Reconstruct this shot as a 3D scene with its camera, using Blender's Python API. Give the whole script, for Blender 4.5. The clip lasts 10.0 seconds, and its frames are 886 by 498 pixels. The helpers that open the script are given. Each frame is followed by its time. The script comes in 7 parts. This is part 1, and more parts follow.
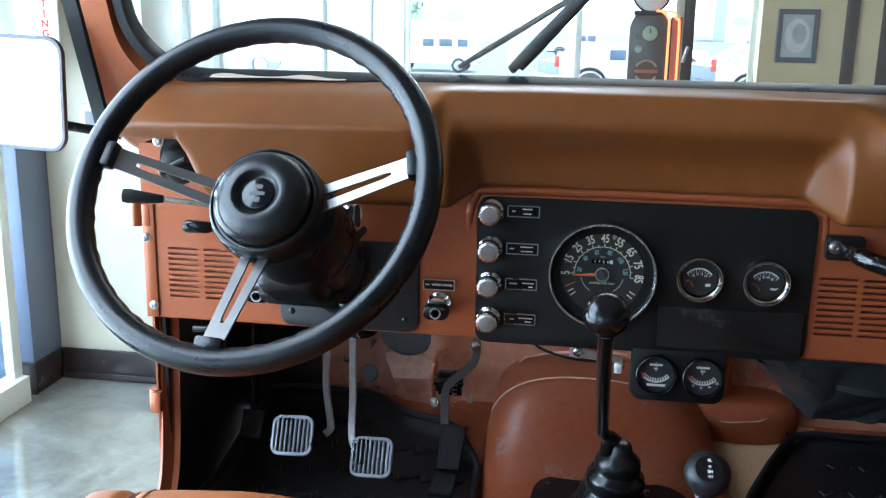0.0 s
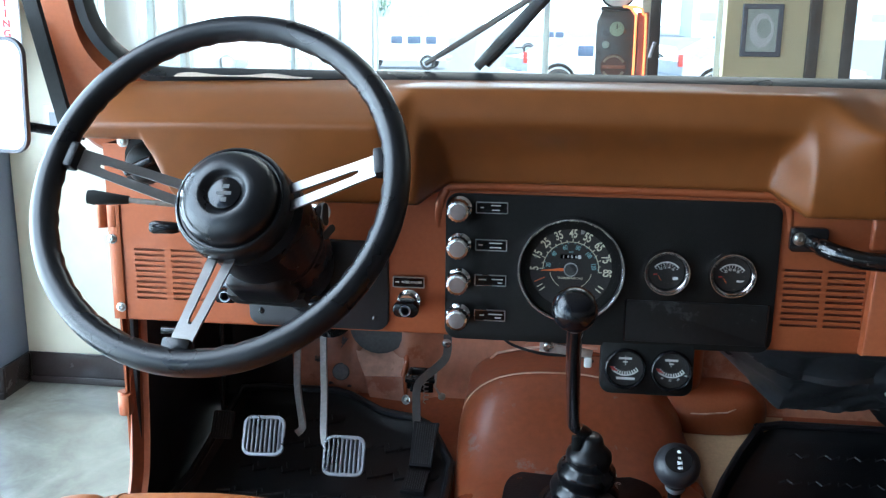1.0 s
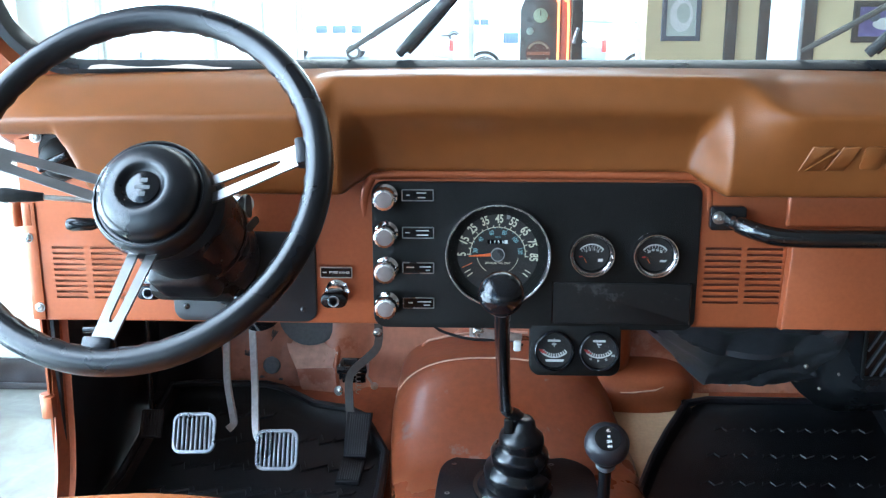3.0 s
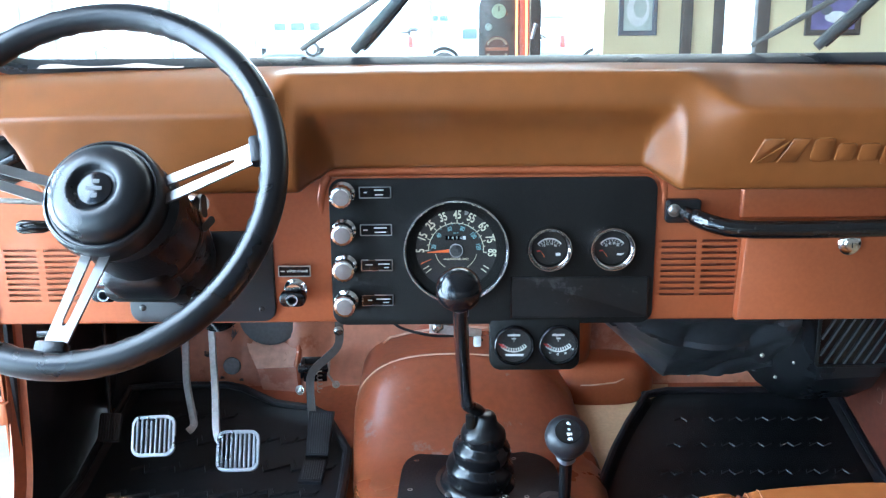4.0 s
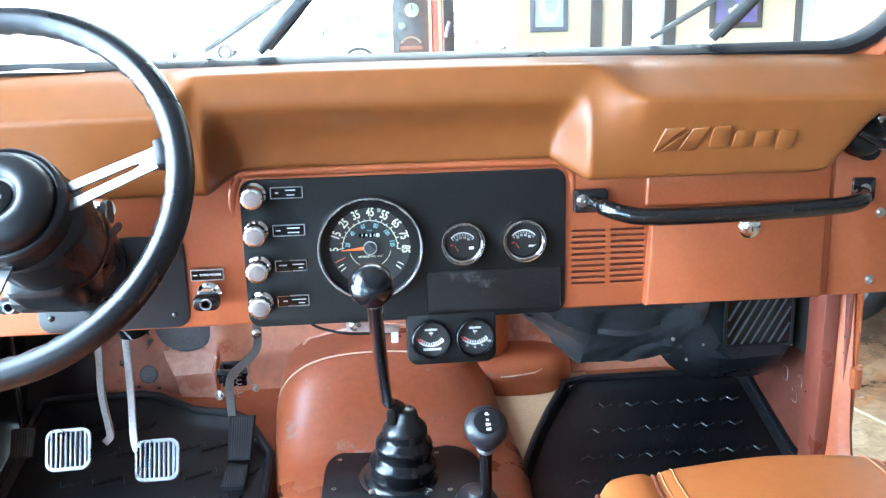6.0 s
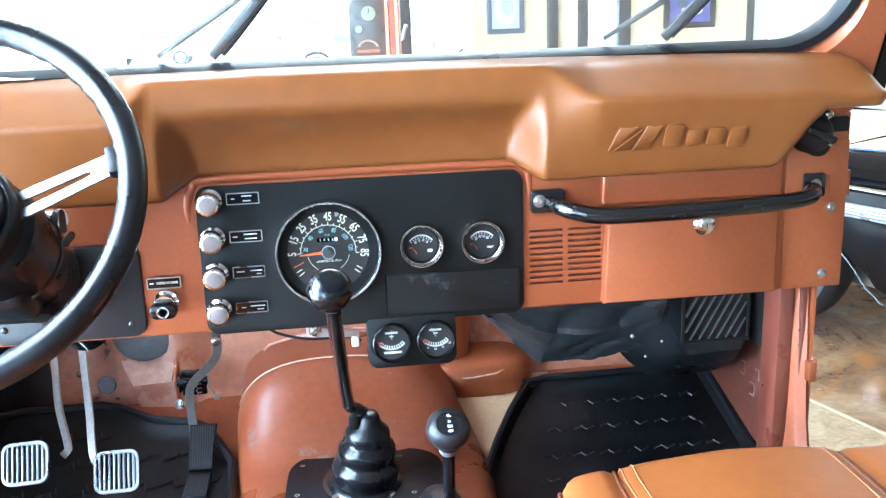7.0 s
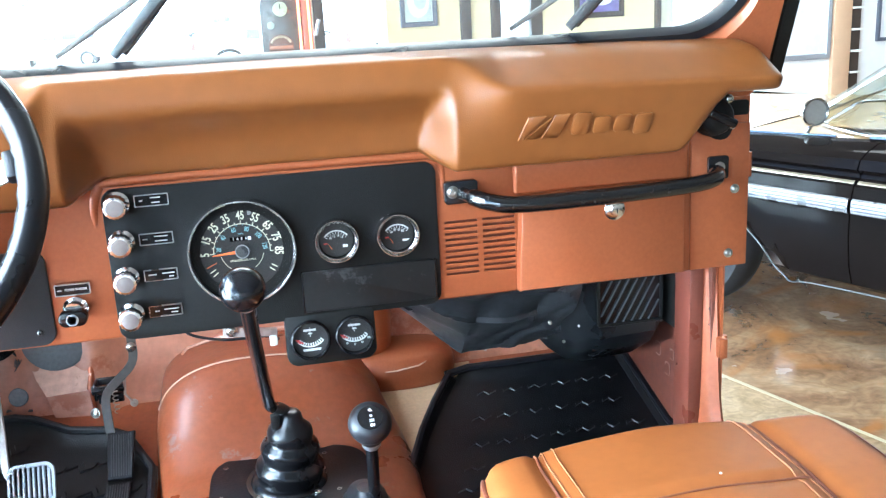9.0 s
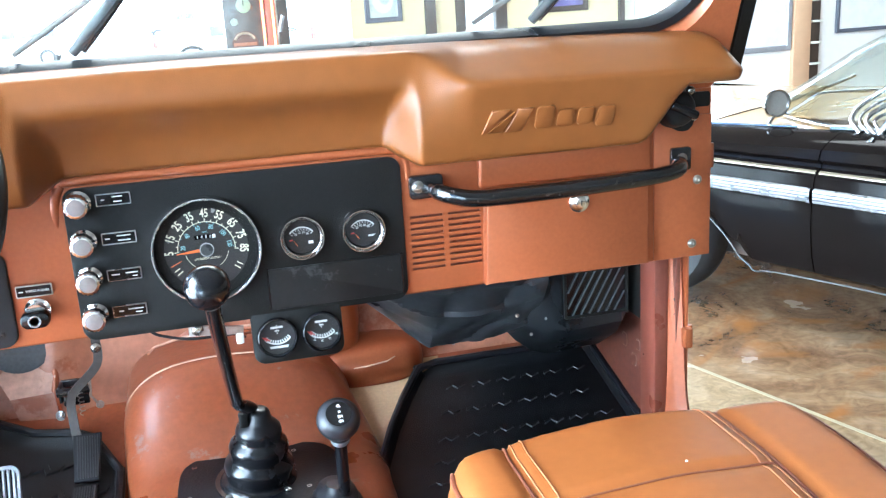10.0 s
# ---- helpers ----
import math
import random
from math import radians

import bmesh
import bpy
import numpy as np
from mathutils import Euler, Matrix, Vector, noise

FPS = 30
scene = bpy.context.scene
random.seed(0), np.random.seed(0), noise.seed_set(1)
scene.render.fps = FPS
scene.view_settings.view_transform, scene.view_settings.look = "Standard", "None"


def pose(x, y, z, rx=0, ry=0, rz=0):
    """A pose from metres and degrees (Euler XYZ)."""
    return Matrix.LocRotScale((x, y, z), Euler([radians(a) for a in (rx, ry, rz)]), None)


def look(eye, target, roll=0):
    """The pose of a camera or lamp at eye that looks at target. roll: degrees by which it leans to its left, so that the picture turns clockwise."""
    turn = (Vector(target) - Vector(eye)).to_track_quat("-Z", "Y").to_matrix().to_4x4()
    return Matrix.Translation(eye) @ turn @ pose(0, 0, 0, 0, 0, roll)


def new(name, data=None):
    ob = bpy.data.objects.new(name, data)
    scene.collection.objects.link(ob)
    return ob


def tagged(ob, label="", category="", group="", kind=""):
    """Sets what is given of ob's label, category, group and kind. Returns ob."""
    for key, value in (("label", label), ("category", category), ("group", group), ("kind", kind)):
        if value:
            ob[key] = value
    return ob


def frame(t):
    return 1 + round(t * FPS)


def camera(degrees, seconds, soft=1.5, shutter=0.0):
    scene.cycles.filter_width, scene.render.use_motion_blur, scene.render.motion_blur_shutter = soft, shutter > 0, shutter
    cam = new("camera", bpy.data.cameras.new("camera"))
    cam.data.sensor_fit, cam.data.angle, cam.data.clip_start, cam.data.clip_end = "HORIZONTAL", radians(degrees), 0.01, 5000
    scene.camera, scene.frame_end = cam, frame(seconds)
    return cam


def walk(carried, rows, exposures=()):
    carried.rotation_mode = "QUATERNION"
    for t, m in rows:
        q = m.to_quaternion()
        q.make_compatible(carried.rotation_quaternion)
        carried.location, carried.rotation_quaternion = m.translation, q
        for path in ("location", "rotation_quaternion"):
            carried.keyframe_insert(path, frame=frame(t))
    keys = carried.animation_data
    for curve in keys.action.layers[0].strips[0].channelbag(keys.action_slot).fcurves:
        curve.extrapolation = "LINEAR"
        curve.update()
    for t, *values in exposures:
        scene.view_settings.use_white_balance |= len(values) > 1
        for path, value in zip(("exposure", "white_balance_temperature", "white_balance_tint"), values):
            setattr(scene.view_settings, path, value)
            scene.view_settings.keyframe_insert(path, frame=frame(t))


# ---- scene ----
cam = camera(50.1, 10.0, soft=1.25)
PATH = [
    (0, (-0.029, -1.154, 1.362), (-0.314, 0.769, 0.891), 1.0),
    (0.5, (-0.028, -1.154, 1.362), (-0.284, 0.773, 0.89), 0.8),
    (1, (-0.026, -1.154, 1.362), (-0.251, 0.776, 0.886), 0.6),
    (1.5, (-0.024, -1.153, 1.362), (-0.217, 0.779, 0.881), 0.5),
    (2, (-0.022, -1.152, 1.361), (-0.181, 0.781, 0.874), 0.3),
    (2.5, (-0.021, -1.152, 1.36), (-0.143, 0.783, 0.867), 0.1),
    (4, (-0.014, -1.152, 1.36), (-0.018, 0.783, 0.855), -0.5),
    (4.5, (-0.01, -1.154, 1.36), (0.022, 0.78, 0.852), -0.7),
    (5, (-0.009, -1.156, 1.359), (0.067, 0.777, 0.85), -1.0),
    (5.5, (-0.006, -1.159, 1.358), (0.111, 0.772, 0.848), -1.2),
    (7, (0.001, -1.162, 1.358), (0.239, 0.758, 0.852), -2.0),
    (7.5, (0.003, -1.164, 1.358), (0.278, 0.751, 0.851), -2.3),
    (8, (0.006, -1.165, 1.358), (0.321, 0.742, 0.845), -2.5),
    (8.5, (0.008, -1.166, 1.357), (0.363, 0.733, 0.839), -2.8),
    (9, (0.01, -1.166, 1.357), (0.406, 0.722, 0.832), -3.0),
    (9.5, (0.013, -1.167, 1.356), (0.442, 0.713, 0.825), -3.2),
    (10, (0.013, -1.168, 1.356), (0.472, 0.703, 0.818), -3.4),
]
walk(cam, [(t, look(eye, target, roll)) for t, eye, target, roll in PATH],
     exposures=[(0, 1.24, 5350, 4), (1, 1.32, 5350, 4), (2.5, 1.92, 5200, 3), (4.0, 2.38, 5030, 2), (4.5, 2.76, 5000, 2), (5.5, 3.13, 5050, 2), (7.0, 3.21, 5100, 3), (8.5, 3.19, 5250, 3), (10, 3.15, 5350, 4)])

# ---- world, sun, large lights ----
world = bpy.data.worlds.new("sky")
scene.world = world
world.use_nodes = True
_wn = world.node_tree.nodes
_sky = _wn.new("ShaderNodeTexSky")
_sky.sky_type = "NISHITA"
_sky.sun_disc = False
_sky.sun_elevation = radians(48)
_sky.sun_rotation = radians(142)
_bg = _wn["Background"]
_bg.inputs["Strength"].default_value = 0.15
world.node_tree.links.new(_sky.outputs["Color"], _bg.inputs["Color"])


def lamp(name, kind, m, energy, colour=(1, 1, 1), **more):
    data = bpy.data.lights.new(name, kind)
    data.energy, data.color = energy, colour
    if kind == "AREA":
        data.shape = "RECTANGLE"
        data.size, data.size_y = more["size"]
    elif kind == "SUN":
        data.angle = more["angle"]
    ob = new(name, data)
    ob.matrix_world = m
    return ob


lamp("sun", "SUN", look((25, -32, 40), (0, 0, 0)), 5.0, (1.0, 0.95, 0.88), angle=radians(0.55))
# daylight that enters by the glass walls ahead and to the side
lamp("front_window_light", "AREA", look((-2.2, 9.2, 2.2), (-0.6, 0, 1.0)), 180, (0.96, 0.98, 1.0), size=(5.0, 3.4))
lamp("side_window_light", "AREA", look((-2.09, 1.1, 1.3), (0.0, 1.0, 1.0)), 30, (0.80, 0.89, 1.0), size=(1.2, 1.8))
# added key light, set close on the left at the made-up glazing
lamp("side_fill_light", "AREA", look((-1.42, -0.48, 1.45), (-0.3, -0.3, 1.2)), 44, (0.89, 0.945, 1.0), size=(1.6, 2.3))
# added fill for reflections in chrome; the rear wall has no opening
lamp("rear_fill_light", "AREA", look((-0.4, -6.8, 2.2), (0.0, 0, 1.0)), 2.5, (1.0, 0.97, 0.93), size=(3.0, 1.5))
lamp("ceiling_light", "AREA", look((0.2, 2.4, 3.5), (0.2, 2.3, 0)), 20, (1.0, 0.95, 0.86), size=(2.4, 0.8))
lamp("ceiling_light", "AREA", look((4.6, 3.6, 3.5), (4.6, 3.7, 0)), 18, (1.0, 0.93, 0.82), size=(3.0, 2.0))

# ---- materials ----
def mat(name, colour, rough=0.5, metal=0.0, spots=0.12, scale=30.0, bump=0.0, bump_scale=200.0, coat=0.0, wear=None, wear_scale=14.0, wear_cut=0.68,
        rough_var=0.1, spec=0.5, streak=(1, 1, 1)):
    """A surface with its colour, mottled at two scales, with fine relief, and chips of a second colour where wear is given."""
    m = bpy.data.materials.new(name)
    m.use_nodes = True
    n, l = m.node_tree.nodes, m.node_tree.links
    b = n["Principled BSDF"]
    b.inputs["Roughness"].default_value, b.inputs["Metallic"].default_value = rough, metal
    b.inputs["Coat Weight"].default_value = coat
    b.inputs["Specular IOR Level"].default_value = spec
    tc = n.new("ShaderNodeTexCoord")
    mp = n.new("ShaderNodeMapping")
    mp.inputs["Scale"].default_value = streak
    l.new(tc.outputs["Object"], mp.inputs["Vector"])
    fine, broad = n.new("ShaderNodeTexNoise"), n.new("ShaderNodeTexNoise")
    fine.inputs["Scale"].default_value, broad.inputs["Scale"].default_value = scale * 6, scale * 0.35
    fine.inputs["Detail"].default_value, broad.inputs["Detail"].default_value = 4, 5
    add = n.new("ShaderNodeMath")
    add.operation = "ADD"
    for t in (fine, broad):
        l.new(mp.outputs["Vector"], t.inputs["Vector"])
    l.new(fine.outputs["Fac"], add.inputs[0]), l.new(broad.outputs["Fac"], add.inputs[1])
    rng = n.new("ShaderNodeMapRange")
    rng.inputs["From Min"].default_value, rng.inputs["From Max"].default_value = 0.6, 1.4
    rng.inputs["To Min"].default_value, rng.inputs["To Max"].default_value = 1 - spots, 1 + spots
    l.new(add.outputs[0], rng.inputs["Value"])
    mul = n.new("ShaderNodeVectorMath")
    mul.operation = "SCALE"
    mul.inputs[0].default_value = colour
    l.new(rng.outputs[0], mul.inputs["Scale"])
    out = mul.outputs[0]
    if wear:
        w = n.new("ShaderNodeTexNoise")
        w.inputs["Scale"].default_value, w.inputs["Detail"].default_value, w.inputs["Roughness"].default_value = wear_scale, 8, 0.7
        l.new(mp.outputs["Vector"], w.inputs["Vector"])
        step = n.new("ShaderNodeMapRange")
        step.inputs["From Min"].default_value, step.inputs["From Max"].default_value = wear_cut, wear_cut + 0.05
        l.new(w.outputs["Fac"], step.inputs["Value"])
        mix = n.new("ShaderNodeMix")
        mix.data_type = "RGBA"
        mix.inputs["B"].default_value = (*wear, 1)
        l.new(step.outputs[0], mix.inputs["Factor"]), l.new(out, mix.inputs["A"])
        out = mix.outputs["Result"]
    l.new(out, b.inputs["Base Color"])
    if rough_var:
        rr = n.new("ShaderNodeMapRange")
        rr.inputs["From Min"].default_value, rr.inputs["From Max"].default_value = 0.3, 0.7
        rr.inputs["To Min"].default_value, rr.inputs["To Max"].default_value = max(0.02, rough - rough_var), min(1, rough + rough_var)
        l.new(broad.outputs["Fac"], rr.inputs["Value"]), l.new(rr.outputs[0], b.inputs["Roughness"])
    if bump:
        t = n.new("ShaderNodeTexVoronoi")
        t.inputs["Scale"].default_value = bump_scale
        l.new(tc.outputs["Object"], t.inputs["Vector"])
        k = n.new("ShaderNodeBump")
        k.inputs["Strength"].default_value, k.inputs["Distance"].default_value = bump, 0.001
        l.new(t.outputs["Distance"], k.inputs["Height"]), l.new(k.outputs[0], b.inputs["Normal"])
    return m


def glass(name, colour=(1, 1, 1), rough=0.0, gloss=0.06, dust_veil=0.0):
    """A thin pane: mostly clear, with a little mirror and a dusty film that imitates veiling glare."""
    m = bpy.data.materials.new(name)
    m.use_nodes = True
    n, l = m.node_tree.nodes, m.node_tree.links
    n.remove(n["Principled BSDF"])
    a, g, mx = n.new("ShaderNodeBsdfTransparent"), n.new("ShaderNodeBsdfGlossy"), n.new("ShaderNodeMixShader")
    fr = n.new("ShaderNodeLayerWeight")
    fr.inputs["Blend"].default_value = 0.5
    pw, ml = n.new("ShaderNodeMath"), n.new("ShaderNodeMath")
    pw.operation, ml.operation = "POWER", "MULTIPLY_ADD"
    pw.inputs[1].default_value = 5
    ml.inputs[1].default_value, ml.inputs[2].default_value = 0.3, gloss * 0.5
    l.new(fr.outputs["Facing"], pw.inputs[0]), l.new(pw.outputs[0], ml.inputs[0])
    a.inputs["Color"].default_value = (*colour, 1)
    g.inputs["Roughness"].default_value = rough
    l.new(ml.outputs[0], mx.inputs["Fac"])
    l.new(a.outputs[0], mx.inputs[1]), l.new(g.outputs[0], mx.inputs[2])
    out = mx.outputs[0]
    if dust_veil:
        tr, film, nz, rg = n.new("ShaderNodeBsdfTranslucent"), n.new("ShaderNodeMixShader"), n.new("ShaderNodeTexNoise"), n.new("ShaderNodeMapRange")
        tr.inputs["Color"].default_value = (0.85, 0.84, 0.8, 1)
        nz.inputs["Scale"].default_value, nz.inputs["Detail"].default_value = 6, 5
        rg.inputs["From Min"].default_value, rg.inputs["From Max"].default_value = 0.3, 0.7
        rg.inputs["To Min"].default_value, rg.inputs["To Max"].default_value = dust_veil * 0.7, dust_veil * 1.3
        l.new(nz.outputs["Fac"], rg.inputs["Value"]), l.new(rg.outputs[0], film.inputs["Fac"])
        l.new(out, film.inputs[1]), l.new(tr.outputs[0], film.inputs[2])
        out = film.outputs[0]
    l.new(out, n["Material Output"].inputs["Surface"])
    return m


def glow(name, colour, strength):
    m = bpy.data.materials.new(name)
    m.use_nodes = True
    b = m.node_tree.nodes["Principled BSDF"]
    b.inputs["Base Color"].default_value = (*colour, 1)
    b.inputs["Emission Color"].default_value, b.inputs["Emission Strength"].default_value = (*colour, 1), strength
    return m


PAINT = mat("copper_body_paint", (0.345, 0.093, 0.031), 0.36, 0.4, spots=0.12, coat=0.4, rough_var=0.03, wear=(0.30, 0.15, 0.09), wear_scale=150, wear_cut=0.80)
PAINT_WORN = mat("worn_copper_paint", (0.30, 0.078, 0.028), 0.42, spots=0.22, scale=18, wear=(0.24, 0.13, 0.09), wear_scale=11, wear_cut=0.64, bump=0.15, bump_scale=120)
# rubbed pinkish primer, lightened further to replace light missing on the firewall
PRIMED = mat("rubbed_lit_primer_paint", (0.58, 0.34, 0.24), 0.5, spots=0.3, scale=16, wear=(0.26, 0.09, 0.045), wear_scale=13, wear_cut=0.57)
# faded copper; also paints the light on the left louvre backing
PAINT_PALE = mat("faded_lit_copper_paint", (0.42, 0.175, 0.10), 0.45, spots=0.25, scale=12, wear=(0.30, 0.09, 0.035), wear_scale=6, wear_cut=0.54)
# body copper darkened for the footwell's shade, with real pale chips
FOOTWELL = mat("shaded_footwell_paint", (0.14, 0.043, 0.026), 0.4, spots=0.3, scale=14, wear=(0.26, 0.15, 0.12), wear_scale=20, wear_cut=0.66)
# body copper darkened to stand for shade on the rib and behind slots
PAINT_SHADE = mat("shaded_copper_paint", (0.16, 0.042, 0.025), 0.32, coat=0.3)
PAD = mat("tan_padded_vinyl", (0.172, 0.0570, 0.0125), 0.33, spots=0.12, scale=7, bump=0.12, bump_scale=700, rough_var=0.08, spec=0.4)
LEATHER = mat("tan_seat_leather", (0.295, 0.090, 0.020), 0.5, spots=0.1, scale=12, spec=0.25, bump=0.06, bump_scale=600, wear=(0.275, 0.086, 0.022), wear_scale=5, wear_cut=0.66)
LEATHER_DK = mat("brown_piping", (0.17, 0.05, 0.025), 0.5)
THREAD = mat("tan_thread", (0.33, 0.12, 0.045), 0.7)
BLACK = mat("black_grained_plastic", (0.0085, 0.0082, 0.0075), 0.5, spots=0.25, spec=0.22, bump=0.22, bump_scale=800)
BLACK_GLOSS = mat("black_gloss_plastic", (0.005, 0.005, 0.006), 0.16, spots=0.15, rough_var=0.05)
BLACK_METAL = mat("black_painted_steel", (0.006, 0.006, 0.007), 0.22, spots=0.3, coat=0.4, wear=(0.16, 0.12, 0.1), wear_scale=26, wear_cut=0.66)
RUBBER = mat("black_rubber", (0.008, 0.008, 0.010), 0.42, spots=0.3, spec=0.3, bump=0.1, bump_scale=500)
MATRUB = mat("rubber_floor_mat", (0.007, 0.0075, 0.0085), 0.38, spots=0.3, spec=0.35, bump=0.25, bump_scale=500)
GASKET = mat("windscreen_rubber", (0.008, 0.009, 0.011), 0.34, spots=0.2)
WHEELVINYL = mat("black_wheel_vinyl", (0.005, 0.0055, 0.007), 0.30, spots=0.2, spec=0.5, bump=0.03, bump_scale=500)
DARKCLOTH = mat("grey_plastic_sheet", (0.036, 0.038, 0.041), 0.36, spots=0.4, scale=14, bump=0.2, bump_scale=90)
CHROME = mat("chrome", (0.8, 0.8, 0.8), 0.12, 1.0, spots=0.05, rough_var=0.05)
STEEL = mat("brushed_steel", (0.34, 0.33, 0.32), 0.42, 1.0, spots=0.12, scale=60, streak=(1, 1, 12))
OXSTEEL = mat("oxidised_steel", (0.52, 0.51, 0.50), 0.38, 0.5, spots=0.25, wear=(0.14, 0.09, 0.06), wear_scale=40, wear_cut=0.66)
PEDALRUB = mat("dusty_pedal_rubber", (0.030, 0.030, 0.031), 0.5, spots=0.4, scale=40)
DULLSTEEL = mat("dull_brown_steel", (0.055, 0.047, 0.041), 0.5, 0.1, spots=0.35, scale=20)
CHIPPED = mat("chipped_black_paint", (0.006, 0.006, 0.006), 0.2, spots=0.3, coat=0.4, wear=(0.05, 0.04, 0.034), wear_scale=90, wear_cut=0.60, bump=0.35, bump_scale=160)
RAWSTEEL = mat("worn_bare_steel", (0.42, 0.38, 0.34), 0.45, 1.0, spots=0.25, wear=(0.1, 0.06, 0.04), wear_scale=40, wear_cut=0.6)
ZINC = mat("zinc_bolt", (0.45, 0.45, 0.43), 0.3, 1.0)
ALU = mat("cast_aluminium", (0.46, 0.48, 0.51), 0.36, 0.85, spots=0.12)
SHROUD = mat("black_shroud_plastic", (0.004, 0.004, 0.005), 0.3, spec=0.35, spots=0.3, bump=0.15, bump_scale=300)
WHITE = mat("white_print", (0.75, 0.75, 0.72), 0.5, spots=0.03)
TEAL = mat("blue_green_print", (0.22, 0.42, 0.45), 0.5, spots=0.03)
CREAM = mat("cream_print", (0.72, 0.68, 0.5), 0.5, spots=0.03)
RED = mat("red_print", (0.55, 0.04, 0.03), 0.5, spots=0.03)
ORANGE = mat("orange_needle", (0.8, 0.16, 0.03), 0.4, spots=0.03)
DIAL = mat("dial_face", (0.019, 0.017, 0.0155), 0.55, spots=0.15)
SMOKE = glass("gauge_lens", (0.95, 0.95, 0.95), 0.03, gloss=0.012)
CLEAR = glass("clear_glass", (0.97, 0.99, 0.98))
# the screen's pale film paints veiling glare along with some grime
DUSTY_VEIL = glass("dusty_veiled_screen_glass", (0.97, 0.99, 0.98), dust_veil=0.015)
MIRROR = mat("mirror_silver", (0.9, 0.9, 0.9), 0.02, 1.0, spots=0.0, rough_var=0)

# ---- mesh tools ----
def V(*a):
    return Vector(a)


def finish(bm, smooth=40):
    bmesh.ops.recalc_face_normals(bm, faces=bm.faces)
    if smooth:
        lim = radians(smooth)
        for f in bm.faces:
            f.smooth = True
        for e in bm.edges:
            if len(e.link_faces) == 2 and e.calc_face_angle(0) > lim:
                e.smooth = False
    return bm


def part(name, bm, material, parent=None, label="", smooth=40, recalc=True):
    """Link a bmesh as one mesh object under a thing or part."""
    if recalc:
        finish(bm, smooth)
    me = bpy.data.meshes.new(name)
    bm.to_mesh(me)
    bm.free()
    me.materials.append(material)
    ob = new(name, me)
    if parent is not None:
        ob.parent = parent
        if parent.type == "EMPTY":
            ob.matrix_parent_inverse = Matrix.Translation(-parent.location)
    if label:
        ob["label"] = label
    return ob


def thing(name, label, category, group="", at=None):
    """An empty at a thing's base, which its parts hang from; parts are given in world metres."""
    ob = new(name)
    ob.empty_display_size = 0.05
    ob.location = at or (0, 0, 0)
    return tagged(ob, label, category, group)


def box(bm, x0, x1, y0, y1, z0, z1, bevel=0.0, seg=2, m=None):
    r = bmesh.ops.create_cube(bm, size=1.0)
    vs = r["verts"]
    for v in vs:
        v.co = Vector((x0 + (v.co.x + 0.5) * (x1 - x0), y0 + (v.co.y + 0.5) * (y1 - y0), z0 + (v.co.z + 0.5) * (z1 - z0)))
    if bevel:
        es = list({e for v in vs for e in v.link_edges})
        r2 = bmesh.ops.bevel(bm, geom=es, offset=bevel, segments=seg, affect="EDGES", profile=0.5)
        vs = list({v for f in r2["faces"] for v in f.verts} | {v for v in vs if v.is_valid})
    if m is not None:
        for v in vs:
            v.co = m @ v.co
    return bm


def boxm(*a, **k):
    return box(bmesh.new(), *a, **k)


def frame_of(axis):
    axis = Vector(axis).normalized()
    up = V(0, 0, 1) if abs(axis.z) < 0.9 else V(0, 1, 0)
    a = axis.cross(up).normalized()
    return a, axis.cross(a).normalized(), axis


def lathe(bm, centre, axis, profile, n=32, cap=True):
    """Turn a profile of (radius, along) round an axis."""
    a, b, c = frame_of(axis)
    o = Vector(centre)
    rings = []
    for r, h in profile:
        rings.append([bm.verts.new(o + c * h + (a * math.cos(2 * math.pi * i / n) + b * math.sin(2 * math.pi * i / n)) * r) for i in range(n)])
    for p, q in zip(rings, rings[1:]):
        for i in range(n):
            bm.faces.new((p[i], p[(i + 1) % n], q[(i + 1) % n], q[i]))
    if cap:
        for ring in (rings[0], rings[-1]):
            bm.faces.new(ring)
    return bm


def lathem(*a, **k):
    return lathe(bmesh.new(), *a, **k)


def smooth_path(pts, per=8):
    """A Catmull-Rom line through points."""
    p = [Vector(q) for q in pts]
    p = [p[0] * 2 - p[1]] + p + [p[-1] * 2 - p[-2]]
    out = []
    for i in range(1, len(p) - 2):
        for k in range(per):
            t = k / per
            a, b, c, d = p[i - 1], p[i], p[i + 1], p[i + 2]
            out.append(0.5 * ((2 * b) + (c - a) * t + (2 * a - 5 * b + 4 * c - d) * t * t + (3 * b - a - 3 * c + d) * t ** 3))
    out.append(p[-2])
    return out


def tube(bm, pts, radius, n=12, cap=True, flat=1.0, up=None, closed=False):
    """Sweep a round or flattened section along points; radius is a number or one per point."""
    pts = [Vector(p) for p in pts]
    rad = radius if isinstance(radius, (list, tuple)) else [radius] * len(pts)
    rings, last = [], None
    count = len(pts)
    for i, p in enumerate(pts):
        if closed:
            d = (pts[(i + 1) % count] - pts[i - 1]).normalized()
        else:
            d = (pts[min(i + 1, count - 1)] - pts[max(i - 1, 0)]).normalized()
        if last is None:
            ref = Vector(up) if up else (V(0, 0, 1) if abs(d.z) < 0.9 else V(1, 0, 0))
        else:
            ref = last
        side = (ref - d * ref.dot(d)).normalized()
        last = side
        other = d.cross(side)
        rings.append([bm.verts.new(p + (side * math.cos(2 * math.pi * k / n) * flat + other * math.sin(2 * math.pi * k / n)) * rad[i]) for k in range(n)])
    pairs = list(zip(rings, rings[1:])) + ([(rings[-1], rings[0])] if closed else [])
    for a, b in pairs:
        for k in range(n):
            bm.faces.new((a[k], a[(k + 1) % n], b[(k + 1) % n], b[k]))
    if cap and not closed:
        bm.faces.new(rings[0]), bm.faces.new(rings[-1])
    return bm


